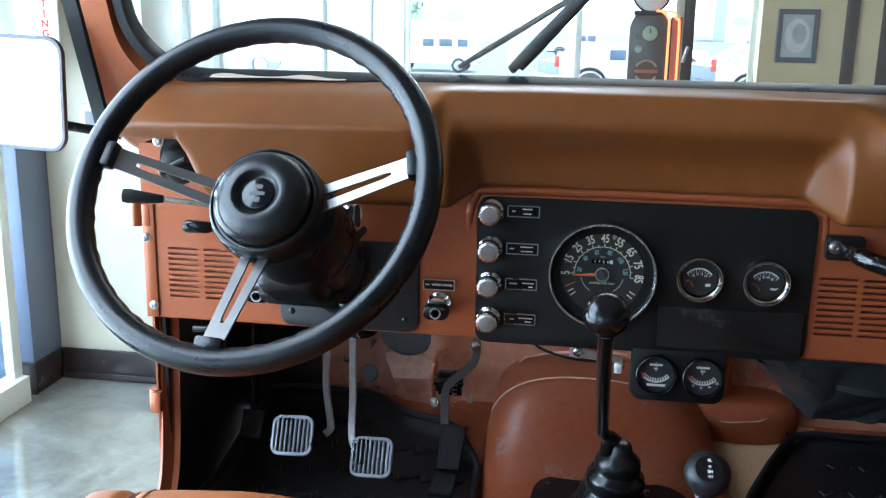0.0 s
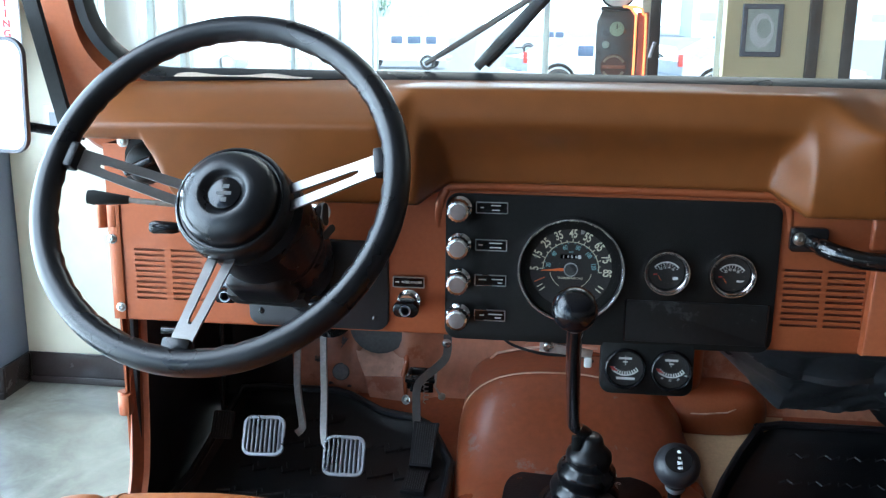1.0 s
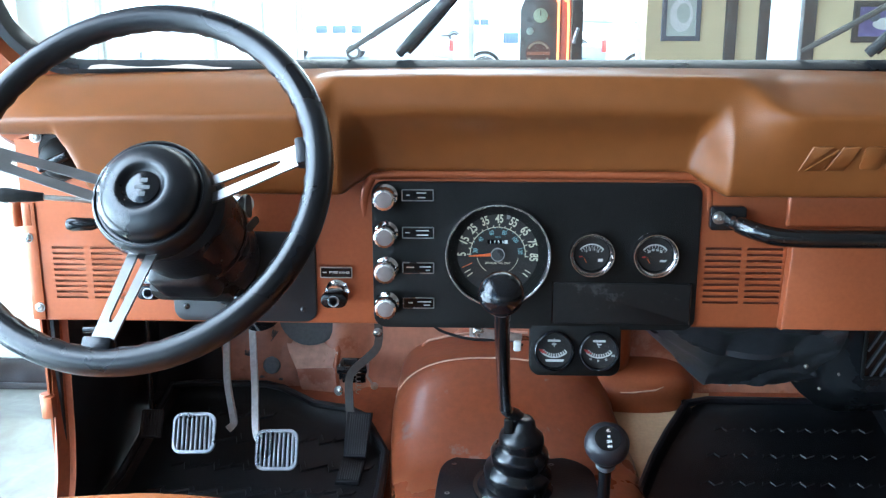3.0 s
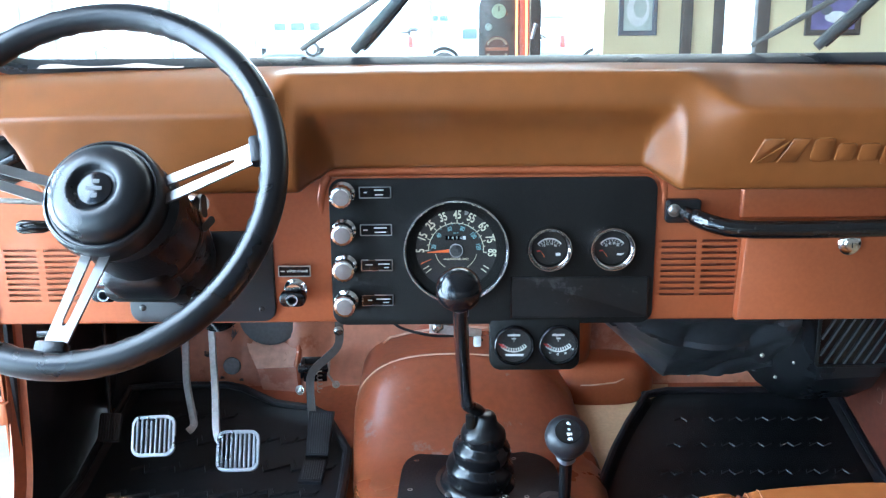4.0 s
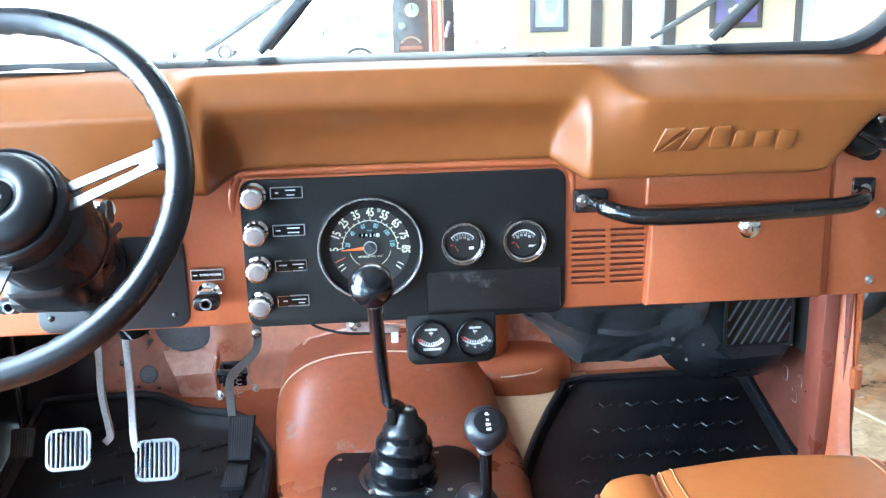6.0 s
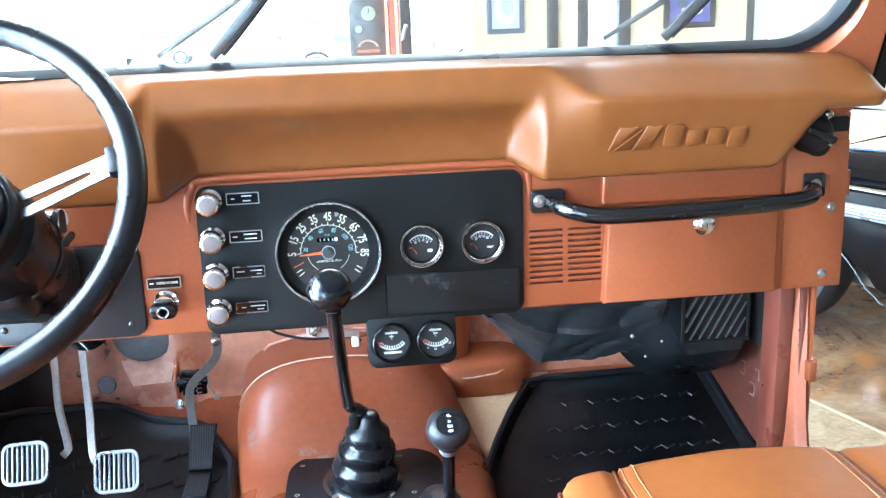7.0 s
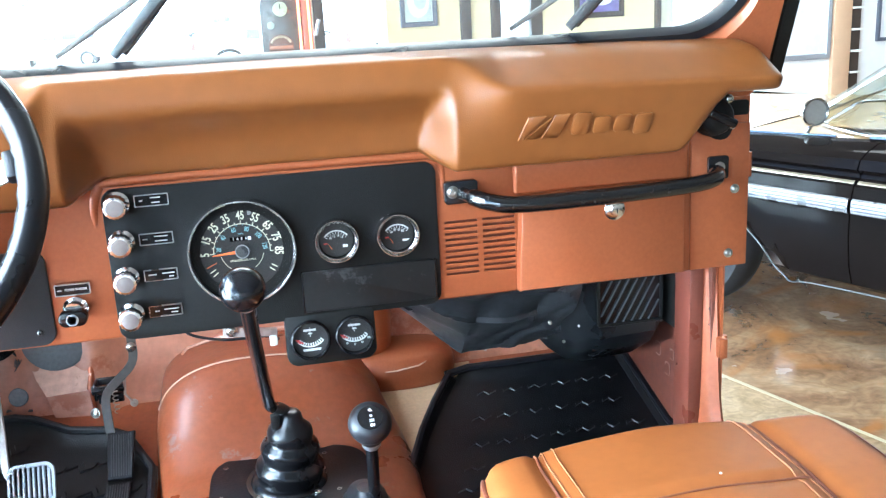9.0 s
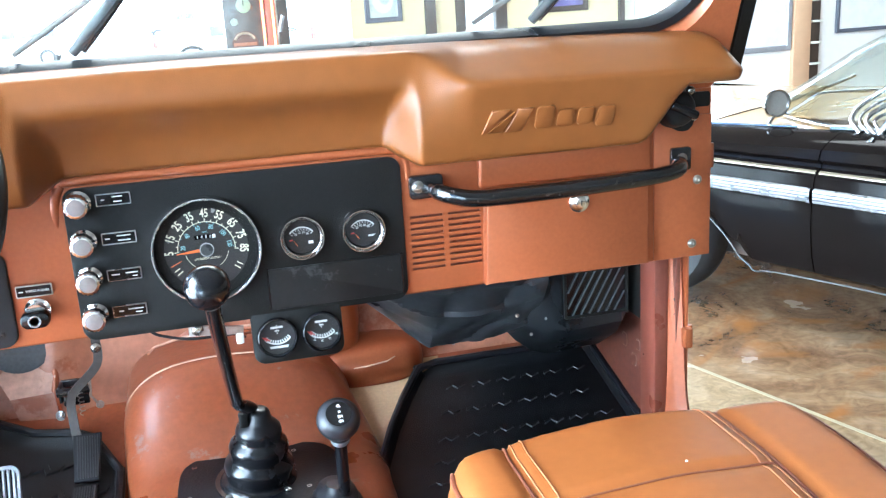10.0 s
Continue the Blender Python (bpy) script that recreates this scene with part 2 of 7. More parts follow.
def tubem(*a, **k):
    return tube(bmesh.new(), *a, **k)


def strap(pts, wide, thick):
    """A flat bar of rectangular section bent along points, broad side to the driver."""
    rows = []
    for i, p in enumerate(pts):
        d = (pts[min(i + 1, len(pts) - 1)] - pts[max(i - 1, 0)]).normalized()
        across = d.cross(V(0, 1, 0)).normalized() * wide / 2
        deep = across.cross(d).normalized() * thick / 2
        rows.append([p + across * 0.9 + deep, p + across + deep * 0.6, p + across - deep, p - across - deep, p - across + deep * 0.6, p - across * 0.9 + deep])
    return loftm(rows, True, True)


def loft(bm, rows, close_rows=False, caps=False):
    """Skin a grid of points, row by row."""
    g = [[bm.verts.new(p) for p in r] for r in rows]
    for a, b in zip(g, g[1:]):
        n = len(a)
        for i in range(n if close_rows else n - 1):
            j = (i + 1) % n
            bm.faces.new((a[i], a[j], b[j], b[i]))
    if caps and close_rows:
        bm.faces.new(g[0]), bm.faces.new(g[-1])
    return bm


def loftm(*a, **k):
    return loft(bmesh.new(), *a, **k)


def thicken(bm, depth):
    """Give a skin a thickness, to the back of its normals."""
    bmesh.ops.recalc_face_normals(bm, faces=bm.faces)
    bmesh.ops.solidify(bm, geom=bm.faces[:], thickness=depth)
    return bm


def round_rect(w, h, r, n=6):
    """Corner-rounded outline round the origin, as (u, v)."""
    out = []
    for cx, cy, a0 in ((w / 2 - r, h / 2 - r, 0), (-w / 2 + r, h / 2 - r, 90), (-w / 2 + r, -h / 2 + r, 180), (w / 2 - r, -h / 2 + r, 270)):
        for k in range(n + 1):
            a = radians(a0 + 90 * k / n)
            out.append((cx + r * math.cos(a), cy + r * math.sin(a)))
    return out


def slab(outline, m, depth, edge=0.0):
    """A plate: outline (u, v) in the plane of pose m, raised depth along its z, with a soft edge."""
    bm = bmesh.new()
    cu = sum(u for u, v in outline) / len(outline)
    cv = sum(v for u, v in outline) / len(outline)
    levels = [(0.0, 0.0), (0.0, depth - edge)]
    if edge:
        levels += [(edge * 0.3, depth - edge * 0.3), (edge, depth)]
    rings = []
    for inset, h in levels:
        ring = []
        for u, v in outline:
            d = math.hypot(u - cu, v - cv) or 1
            k = 1 - inset / d
            ring.append(bm.verts.new(m @ Vector((cu + (u - cu) * k, cv + (v - cv) * k, h))))
        rings.append(ring)
    n = len(outline)
    for a, b in zip(rings, rings[1:]):
        for i in range(n):
            bm.faces.new((a[i], a[(i + 1) % n], b[(i + 1) % n], b[i]))
    bm.faces.new(rings[0]), bm.faces.new(rings[-1])
    return bm


def facing(x, y, z, rx=90, ry=0, rz=0):
    """A pose whose x is right, y up and z towards the driver."""
    return pose(x, y, z, rx, ry, rz)


def writing(name, text, m, size, material, parent, label="", depth=0.0004, align="CENTER", shear=0.0, squeeze=1.0, weight=0.0):
    """Letters as a mesh, in the plane of pose m."""
    cu = bpy.data.curves.new(name, "FONT")
    cu.body, cu.size, cu.extrude, cu.align_x, cu.align_y, cu.shear = text, size, depth, align, "CENTER", shear
    cu.offset = weight
    tmp = new(name + "_tmp", cu)
    me = bpy.data.meshes.new_from_object(tmp.evaluated_get(bpy.context.evaluated_depsgraph_get()))
    bpy.data.objects.remove(tmp)
    bpy.data.curves.remove(cu)
    me.transform(m @ Matrix.Diagonal((squeeze, 1, 1, 1)))
    me.materials.clear()
    me.materials.append(material)
    me.name = name
    ob = new(name, me)
    ob.parent = parent
    if parent.type == "EMPTY":
        ob.matrix_parent_inverse = Matrix.Translation(-parent.location)
    if label:
        ob["label"] = label
    return ob


def screw(name, at, axis, r, parent, material=None, h=None, socket=True):
    """A domed bolt head on a washer, with a dark socket."""
    material = material or ZINC
    h = h or r * 0.55
    a = Vector(axis).normalized()
    ob = part(name, lathem(at, a, [(r * 1.25, -0.002), (r * 1.25, h * 0.2), (r, h * 0.22), (r * 0.98, h * 0.6), (r * 0.7, h * 0.95), (r * 0.42, h), (r * 0.38, h * 0.6)], 20), material, parent)
    return ob


def soften(pts, times=3):
    """Round the corners of an outline by cutting them again and again."""
    for _ in range(times):
        out = []
        for (a, b), (c, d) in zip(pts, pts[1:] + pts[:1]):
            out += [(a + (c - a) * 0.25, b + (d - b) * 0.25), (a + (c - a) * 0.75, b + (d - b) * 0.75)]
        pts = out
    return pts

# ---- the vehicle's tub: floor, firewall, sides, windscreen frame ----
XL, XR, XM = -0.602, 0.688, 0.035      # outer ends of the dashboard, middle of the car
FLOOR = 0.645

tub = thing("vehicle_tub", "copper-painted steel tub of an open off-road vehicle with worn footwells", "vehicle body", at=(XM, -0.3, 0.45))


def floor_z(y):
    """Height of the footwell floor along the car."""
    if y > 0.14:
        return FLOOR + (y - 0.14) * 0.27
    return FLOOR


def lerp_table(table, t):
    for (a, *va), (b, *vb) in zip(table, table[1:]):
        if t <= b:
            k = max(0.0, (t - a) / (b - a))
            k = k * k * (3 - 2 * k)
            return [p + (q - p) * k for p, q in zip(va, vb)]
    return list(table[-1][1:])


ys = [-0.95, -0.5, -0.1, 0.14, 0.25, 0.36, 0.40]
part("floor_pan", thicken(loftm([[V(x, y, floor_z(y)) for x in np.linspace(XL + 0.02, XR - 0.03, 9)] for y in ys]), 0.004), PAINT_WORN, tub)
# sloping toe board and upright firewall with pressed ribs
rows = []
for z, y in ((0.70, 0.385), (0.73, 0.41), (0.80, 0.43), (0.86, 0.44), (0.95, 0.44), (1.10, 0.44), (1.20, 0.43)):
    rows.append([V(x, y - 0.022 * math.exp(-((x + 0.36) / 0.02) ** 2) * (z > 0.75) - 0.03 * max(0, min(1, (x + 0.33) / 0.05)) * max(0, min(1, (-0.22 - x) / 0.03)) * max(0, 1 - abs(z - 0.8) / 0.16), z) for x in np.linspace(XL + 0.02, XR - 0.03, 66)])
part("firewall", thicken(loftm(rows), 0.004), PAINT_PALE, tub)

# gearbox tunnel: a domed pressing that falls towards the seats
TUN = [(-0.95, 0.700, 0.135, 0.19), (0.06, 0.700, 0.150, 0.215), (0.14, 0.704, 0.160, 0.222), (0.20, 0.738, 0.165, 0.218), (0.255, 0.790, 0.168, 0.206), (0.285, 0.807, 0.169, 0.200), (0.30, 0.808, 0.168, 0.198), (0.44, 0.800, 0.165, 0.196)]


def tunnel_point(y, k):
    """A place on the tunnel's skin: k from 0 at the driver's foot to 1 at the passenger's, steep on one side and long on the other."""
    for (p, *vp), (q, *vq) in zip(TUN, TUN[1:]):
        if y <= q:
            t = max(0.0, (y - p) / (q - p))
            top, wl, wr = [m_ + (n_ - m_) * t for m_, n_ in zip(vp, vq)]
            break
    base = floor_z(y) - 0.004
    a = math.pi * k
    c, s = math.cos(a), max(0.0, math.sin(a))
    flat = max(0.0, min(1.0, (0.2 - y) / 0.1))
    e = (0.72 if c > 0 else 0.95 - 0.4 * flat)
    return V(-(wl if c > 0 else wr) * math.copysign(abs(c) ** e, c) + 0.004, y, base + (top - base) * s ** e)


TY = [-0.95, -0.5, -0.1, 0.0, 0.06, 0.10, 0.13, 0.15, 0.165, 0.18, 0.195, 0.21, 0.225, 0.24, 0.25, 0.26, 0.27, 0.278, 0.286, 0.292, 0.30, 0.34, 0.44]
rows = [[tunnel_point(y, k / 48) for k in range(49)] for y in TY]
tunnel = part("gearbox_tunnel", thicken(loftm(rows), 0.003), mat("scuffed_tunnel_paint", (0.22, 0.055, 0.020), 0.32, spots=0.2, scale=16, wear=(0.22, 0.12, 0.10), wear_scale=17, wear_cut=0.615, bump=0.12, bump_scale=150, coat=0.1), tub, "domed copper tunnel with scuffed paint", smooth=60)
# pale tube that paints the highlight along the crest of the tunnel pressing
crest = [tunnel_point(0.291, k / 48) + V(0, -0.001, 0.0008) for k in range(5, 31)]
part("tunnel_highlight", tubem(crest, 0.0016, 6), mat("crest_highlight", (0.45, 0.3, 0.22), 0.5), tub)
# pressed lobe beside the tunnel, towards the passenger, with a ledge
def lobe(cx, cy, cz, rx, ry, rz, e=0.7):
    rows = []
    for i in range(15):
        t = math.pi * (i / 14 - 0.5)
        rows.append([V(cx + rx * abs(math.cos(t)) ** e * math.copysign(abs(math.cos(p)) ** e, math.cos(p)), cy + ry * abs(math.cos(t)) ** e * math.copysign(abs(math.sin(p)) ** e, math.sin(p)), cz + rz * math.copysign(abs(math.sin(t)) ** e, math.sin(t))) for p in np.linspace(0, 2 * math.pi, 28, endpoint=False)])
    return loftm(rows, True, True)


# bent box pressing beside the pedals: a pale rubbed upper face and a deep lower face
def press(rows_):
    return thicken(loftm([[a.lerp(b, k) for k in (0, 0.06, 0.3, 0.5, 0.7, 0.94, 1)] for a, b in rows_]), 0.003)


part("pressing_upper", press([(V(-0.382, 0.432, 0.86), V(-0.255, 0.432, 0.86)), (V(-0.370, 0.425, 0.81), V(-0.264, 0.42, 0.81)), (V(-0.356, 0.402, 0.772), V(-0.268, 0.392, 0.775)), (V(-0.341, 0.388, 0.745), V(-0.272, 0.382, 0.747))]), PRIMED, tub, "rubbed paint on a pressed firewall box")
part("pressing_lower", press([(V(-0.3405, 0.387, 0.7465), V(-0.2735, 0.381, 0.7515)), (V(-0.338, 0.384, 0.738), V(-0.272, 0.378, 0.742)), (V(-0.328, 0.384, 0.69), V(-0.268, 0.376, 0.69)), (V(-0.31, 0.372, 0.674), V(-0.258, 0.362, 0.674))]), PAINT_PALE, tub)
part("pressing_rib", tubem([V(-0.262, 0.424, 0.84), V(-0.266, 0.414, 0.81), V(-0.272, 0.385, 0.753), V(-0.268, 0.378, 0.70)], [0.007, 0.008, 0.006, 0.004], 10), PAINT, tub)
part("pressing_flange", tubem([V(-0.345, 0.382, 0.70), V(-0.325, 0.376, 0.682), V(-0.30, 0.368, 0.676), V(-0.25, 0.36, 0.676)], 0.004, 8), mat("dusty_seam", (0.22, 0.16, 0.13), 0.7, spots=0.4), tub)
for k in range(6):
    part("spot_weld", lathem(V(-0.326 + 0.008 * k, 0.3835 - 0.0005 * k, 0.732 - 0.010 * k), (0, -1, 0), [(0.0022, 0), (0.0018, 0.0012), (0.0006, 0.0016)], 8), PRIMED, tub)
# stepped pressing that runs over to the tunnel
part("tunnel_step", thicken(loftm([[V(-0.155, 0.437, 0.745), V(-0.115, 0.435, 0.780), V(-0.055, 0.43, 0.812), V(0.0, 0.43, 0.824)], [V(-0.150, 0.42, 0.735), V(-0.11, 0.415, 0.768), V(-0.055, 0.405, 0.80), V(0.0, 0.40, 0.815)], [V(-0.150, 0.415, 0.66), V(-0.11, 0.41, 0.66), V(-0.055, 0.40, 0.66), V(0.0, 0.395, 0.66)]]), 0.003), PAINT_WORN, tub, smooth=60)
# pale tube painted in as the highlight on the step's edge
part("step_highlight", tubem([V(-0.122, 0.405, 0.785), V(-0.111, 0.40, 0.797), V(-0.075, 0.40, 0.806), V(-0.039, 0.395, 0.813), V(0.02, 0.395, 0.817), V(0.06, 0.395, 0.815)], 0.0022, 6), PRIMED, tub, "pale painted highlight on the edge of the step")
# thin pale tube stands for the highlight along the ledge
part("ledge_highlight", tubem([V(0.195, 0.334, 0.733), V(0.23, 0.322, 0.738), V(0.27, 0.324, 0.742), V(0.30, 0.342, 0.748)], [0.0008, 0.0014, 0.0014, 0.0006], 6), PRIMED, tub)
part("firewall_ledge", lobe(0.245, 0.40, 0.722, 0.10, 0.075, 0.045), PAINT, tub, smooth=60)
part("firewall_bulge", lobe(0.185, 0.43, 0.84, 0.055, 0.085, 0.14), PAINT, tub, smooth=60)
part("cream_floor_patch", slab([(0.10, 0.19), (-0.07, 0.19), (-0.07, -0.05), (-0.03, -0.10), (0.05, -0.05)], pose(0.272, 0.2, floor_z(0.2) + 0.001, 15.2, 0, 0), 0.0012), mat("cream_primer", (0.55, 0.36, 0.2), 0.6, spots=0.15), tub)


def side(xin, s, name, win, knuckle):
    """One cowl side: inner panel, hinge post, outer skin and the door step, s = 1 to the right."""
    # the passenger side's inner panel has shade put into its colour
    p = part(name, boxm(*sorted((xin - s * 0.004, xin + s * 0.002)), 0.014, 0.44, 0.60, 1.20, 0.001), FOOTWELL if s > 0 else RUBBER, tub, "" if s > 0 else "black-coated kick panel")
    # box-section hinge post with a rolled edge, curving back into the step
    path = [(0.02, 1.17), (0.02, 0.97), (0.012, 0.86), (0.005, 0.78), (-0.01, 0.72), (-0.05, 0.668), (-0.13, 0.645), (-0.6, 0.64), (-0.95, 0.64)]
    rows = []
    for q in smooth_path([V(0, y, z) for y, z in path], 6):
        rows.append([V(xin - s * (win + 0.008), q.y + (0.05 if s > 0 else 0.014), q.z), V(xin - s * win, q.y + 0.012, q.z), V(xin - s * (win - 0.004), q.y + 0.006, q.z), V(xin + s * 0.004, q.y - 0.004, q.z),
                     V(xin + s * 0.009, q.y, q.z), V(xin + s * 0.010, q.y + 0.06, q.z - 0.03 * (q.z < 0.7))])
    # the darker worn paint also stands for shade on the post
    part("hinge_post", thicken(loftm(rows), 0.002), PAINT_WORN, tub)
    part("outer_skin", thicken(loftm([[V(xin + s * 0.011, y, z) for y in (0.006, 0.45, 0.9)] for z in (0.60, 0.9, 1.2)]), 0.003), PAINT, tub, smooth=0)
    part("sill_skin", thicken(loftm([[V(xin + s * 0.011, y, z) for y in (-0.95, -0.5, 0.004, 0.9)] for z in (0.42, 0.52, 0.597)]), 0.003), PAINT, tub, smooth=0)
    knuckle -= 0.004 if s > 0 else 0
    kr = 0.0048 if s > 0 else 0.0085
    for z in (0.84, 1.105):
        h = part("door_hinge", lathem((xin + s * (knuckle + (0.029 if z > 1 and s > 0 else 0.012 if z > 1 else 0.0)), 0.008, z - 0.017), (0, 0, 1), [(q * kr, h) for q, h in ((0.45, 0.034), (0.9, 0.034), (1, 0.032), (1, 0.002), (0.9, 0), (0.45, 0))], 18), PAINT, tub, "open hinge knuckle with no door hung")
        part("hinge_leaf", boxm(*sorted((xin + s * 0.002, xin + s * knuckle)), -0.004, 0.03, z - 0.015, z + 0.015, 0.002), PAINT, h)
    return p


for z in (0.745, 0.83, 0.872, 0.895):
    part("post_hole", lathem((0.6475, 0.019, z), (-0.3, -1, 0), [(0.0028, -0.004), (0.0028, 0.0012), (0.001, 0.0013)], 12), RUBBER, tub)
side(-0.588, -1, "cowl_side", 0.006, 0.014)
side(0.650, 1, "cowl_side", 0.009, 0.018)
# black liner over the driver's end of the firewall, and chipped paint beside it
part("firewall_liner", thicken(loftm([[V(x, (0.404 if z > 0.77 else 0.404 - 0.55 * (0.77 - z)) - 0.003 * math.sin(x * 60), max(z, floor_z(0.404 - 0.55 * max(0, 0.77 - z)) + 0.002)) for x in np.linspace(-0.586, -0.472 - 0.006 * math.sin(z * 25), 10)] for z in (0.64, 0.66, 0.70, 0.74, 0.78, 0.82, 0.86, 0.9, 1.0)]), 0.003), RUBBER, tub, "black liner on the firewall")


def wall_y(z):
    """Depth of the firewall's face at a height."""
    return float(np.interp(z, (0.70, 0.73, 0.80, 0.86, 0.95), (0.385, 0.41, 0.43, 0.44, 0.44))) - 0.006


part("torn_edge", tubem([V(x, wall_y(z) - 0.004, z) for x, z in ((-0.394, 0.85), (-0.390, 0.818), (-0.380, 0.806), (-0.3785, 0.79), (-0.368, 0.775), (-0.366, 0.762), (-0.360, 0.756))], [0.0015, 0.0024, 0.0014, 0.0024, 0.0018, 0.0024, 0.0008], 6), RUBBER, tub, "torn black sealer along a seam")
part("panel_seam", tubem([V(x, wall_y(0.703), 0.703 + 0.001 * math.sin(90 * x)) for x in np.linspace(-0.47, -0.345, 14)], 0.0022, 6), PRIMED, tub)
SCUFF = mat("flaked_paint", (0.09, 0.08, 0.075), 0.6, spots=0.5, scale=60, wear=(0.34, 0.2, 0.14), wear_scale=35, wear_cut=0.5)
for cx, cz, w, h, sd in ((-0.382, 0.786, 0.009, 0.030, 1), (-0.432, 0.764, 0.008, 0.008, 2), (-0.372, 0.765, 0.007, 0.014, 3), (-0.405, 0.725, 0.005, 0.004, 4), (-0.372, 0.722, 0.004, 0.004, 5), (-0.428, 0.80, 0.004, 0.006, 6)):
    rg_ = random.Random(sd)
    part("flaked_patch", slab([(w * math.cos(a) * rg_.uniform(0.6, 1.1), h * math.sin(a) * rg_.uniform(0.6, 1.1)) for a in np.linspace(0, 2 * math.pi, 22, endpoint=False)], facing(cx, wall_y(cz), cz, 105 if cz < 0.8 else 95), 0.0012), SCUFF, tub)
# box rib that stiffens the passenger's cowl side, its shade put into the colour
part("cowl_rib", boxm(0.618, 0.640, 0.026, 0.075, 0.64, 0.97, 0.003), PAINT_SHADE, tub)

# windscreen frame, leaning back, round-cornered, with its rubber and glass
LEAN_W = 21.0
WM = pose(0.038, 0.072, 1.267, 90 + LEAN_W, 0, 0)   # x right, y up the screen, z to the driver


def ring_plate(w0, h0, r0, w1, h1, r1, m, depth, cy, edge=0.004, drop=0.0):
    """A closed band between two rounded rectangles."""
    bm = bmesh.new()
    a = [(u, v + cy - drop) for u, v in round_rect(w0, h0, r0, 10)]
    b = [(u, v + cy) for u, v in round_rect(w1, h1, r1, 10)]
    lines = []
    for k, h in ((0.0, 0.0), (0.0, depth - edge), (0.12, depth), (0.88, depth), (1.0, depth - edge), (1.0, 0.0)):
        lines.append([bm.verts.new(m @ Vector((p[0] + (q[0] - p[0]) * k, p[1] + (q[1] - p[1]) * k, h))) for p, q in zip(a, b)])
    n = len(a)
    for p, q in zip(lines, lines[1:] + lines[:1]):
        for i in range(n):
            bm.faces.new((p[i], p[(i + 1) % n], q[(i + 1) % n], q[i]))
    return bm


screen = thing("windscreen", "flat windscreen in a copper-painted steel frame with black rubber seal", "windscreen", at=(XM, 0.07, 1.26))
part("screen_frame", ring_plate(1.424, 0.68, 0.05, 1.330, 0.536, 0.100, WM @ pose(0, 0, -0.02), 0.05, 0.285, 0.016, 0.04), PAINT, screen, "copper paint with a glossy rounded edge")
part("seal", ring_plate(1.336, 0.540, 0.100, 1.304, 0.512, 0.088, WM @ pose(0, 0, 0.0), 0.024, 0.285, 0.008), GASKET, screen, "black rubber seal")
pane = part("pane", slab([(u, v + 0.285) for u, v in round_rect(1.32, 0.52, 0.09, 8)], WM @ pose(0, 0, 0.006), 0.004), DUSTY_VEIL, screen)
pane.visible_shadow = False
for s in (-1, 1):
    part("side_channel", loftm([[WM @ V(s * 0.714, q, 0.026), WM @ V(s * 0.736, q, 0.022), WM @ V(s * 0.738, q, -0.012), WM @ V(s * 0.714, q, -0.012)] for q in (-0.06, 0.0, 0.2, 0.5, 0.58)], True, True), BLACK, screen, "black door-seal channel")
    screw("channel_screw", WM @ V(s * 0.739, 0.03, 0.01), (s, -0.4, 0.2), 0.006, screen)
# wipers outside on the glass
for bx, dx, bl, tx in ((-0.130, 0.125, 0.22, -0.197), (0.452, 0.12, 0.22, 0.372)):
    w = thing("wiper", "black windscreen wiper lying on the outside of the glass", "wiper", "wipers", at=tuple(WM @ V(bx - XM, 0.03, -0.004)))
    for name, x0, x1, y1, r, mt in (("blade", bx, bx + dx, 0.14, 0.0055, RUBBER), ("blade_holder", bx + 0.012, bx + dx + 0.004, 0.14, 0.004, BLACK_METAL), ("arm", tx, tx + 0.19, 0.125, 0.0028, DULLSTEEL)):
        part(name, tubem([WM @ V(x0 - XM + (x1 - x0) * k * 1.8, 0.034 + y1 * k * 1.8, -0.006 - (0.006 if name != "blade" else 0)) for k in (0, 0.1, 0.5, 1.0)], [r * 0.8, r, r, r], 8, flat=1.4), mt, w)
# a paper strip tucked behind the screen
strip = tagged(part("paper_strip", thicken(loftm([[V(x, 0.048, 1.2875 + 0.0016 * math.sin(x * 60)), V(x, 0.034, 1.2855 + 0.0008 * math.sin(x * 40))] for x in np.linspace(-0.515, -0.335, 16)]), 0.001), mat("pale_card", (0.55, 0.45, 0.36), 0.6)), "pale card strip lying on the dash top under the glass", "paper strip")

# chalk scribbles left on the passenger's cowl side
for z, y, r in ((0.782, 0.135, 0.010), (0.775, 0.185, 0.013), (0.752, 0.150, 0.012)):
    part("chalk_mark", tubem([V(0.6445, y + r * 0.7 * math.cos(t), z + r * math.sin(t) + 0.002 * math.sin(3 * t)) for t in np.linspace(0.3, 5.6, 16)], 0.0008, 6), mat("chalk", (0.3, 0.2, 0.17), 0.8) if "chalk" not in bpy.data.materials else bpy.data.materials["chalk"], tub)

# ---- dashboard ----
dash = thing("dashboard", "copper-painted sheet steel dashboard with louvres and bolted ends", "dashboard", at=(XM, 0.0, 0.965))


def louvred_sheet(x0, x1, z0, z1, holes, y=0.0, depth=0.0025):
    """A steel sheet in the plane of the dash with rectangular slots cut through it."""
    xs = sorted({x0, x1, *[h[0] for h in holes], *[h[1] for h in holes]})
    zs = sorted({z0, z1, *[h[2] for h in holes], *[h[3] for h in holes]})
    bm = bmesh.new()
    vs = {}

    def at(x, z):
        if (x, z) not in vs:
            vs[(x, z)] = bm.verts.new((x, y, z))
        return vs[(x, z)]
    for a, b in zip(xs, xs[1:]):
        for c, d in zip(zs, zs[1:]):
            mx, mz = (a + b) / 2, (c + d) / 2
            if any(h[0] < mx < h[1] and h[2] < mz < h[3] for h in holes):
                continue
            bm.faces.new((at(a, c), at(b, c), at(b, d), at(a, d)))
    return thicken(bm, depth)


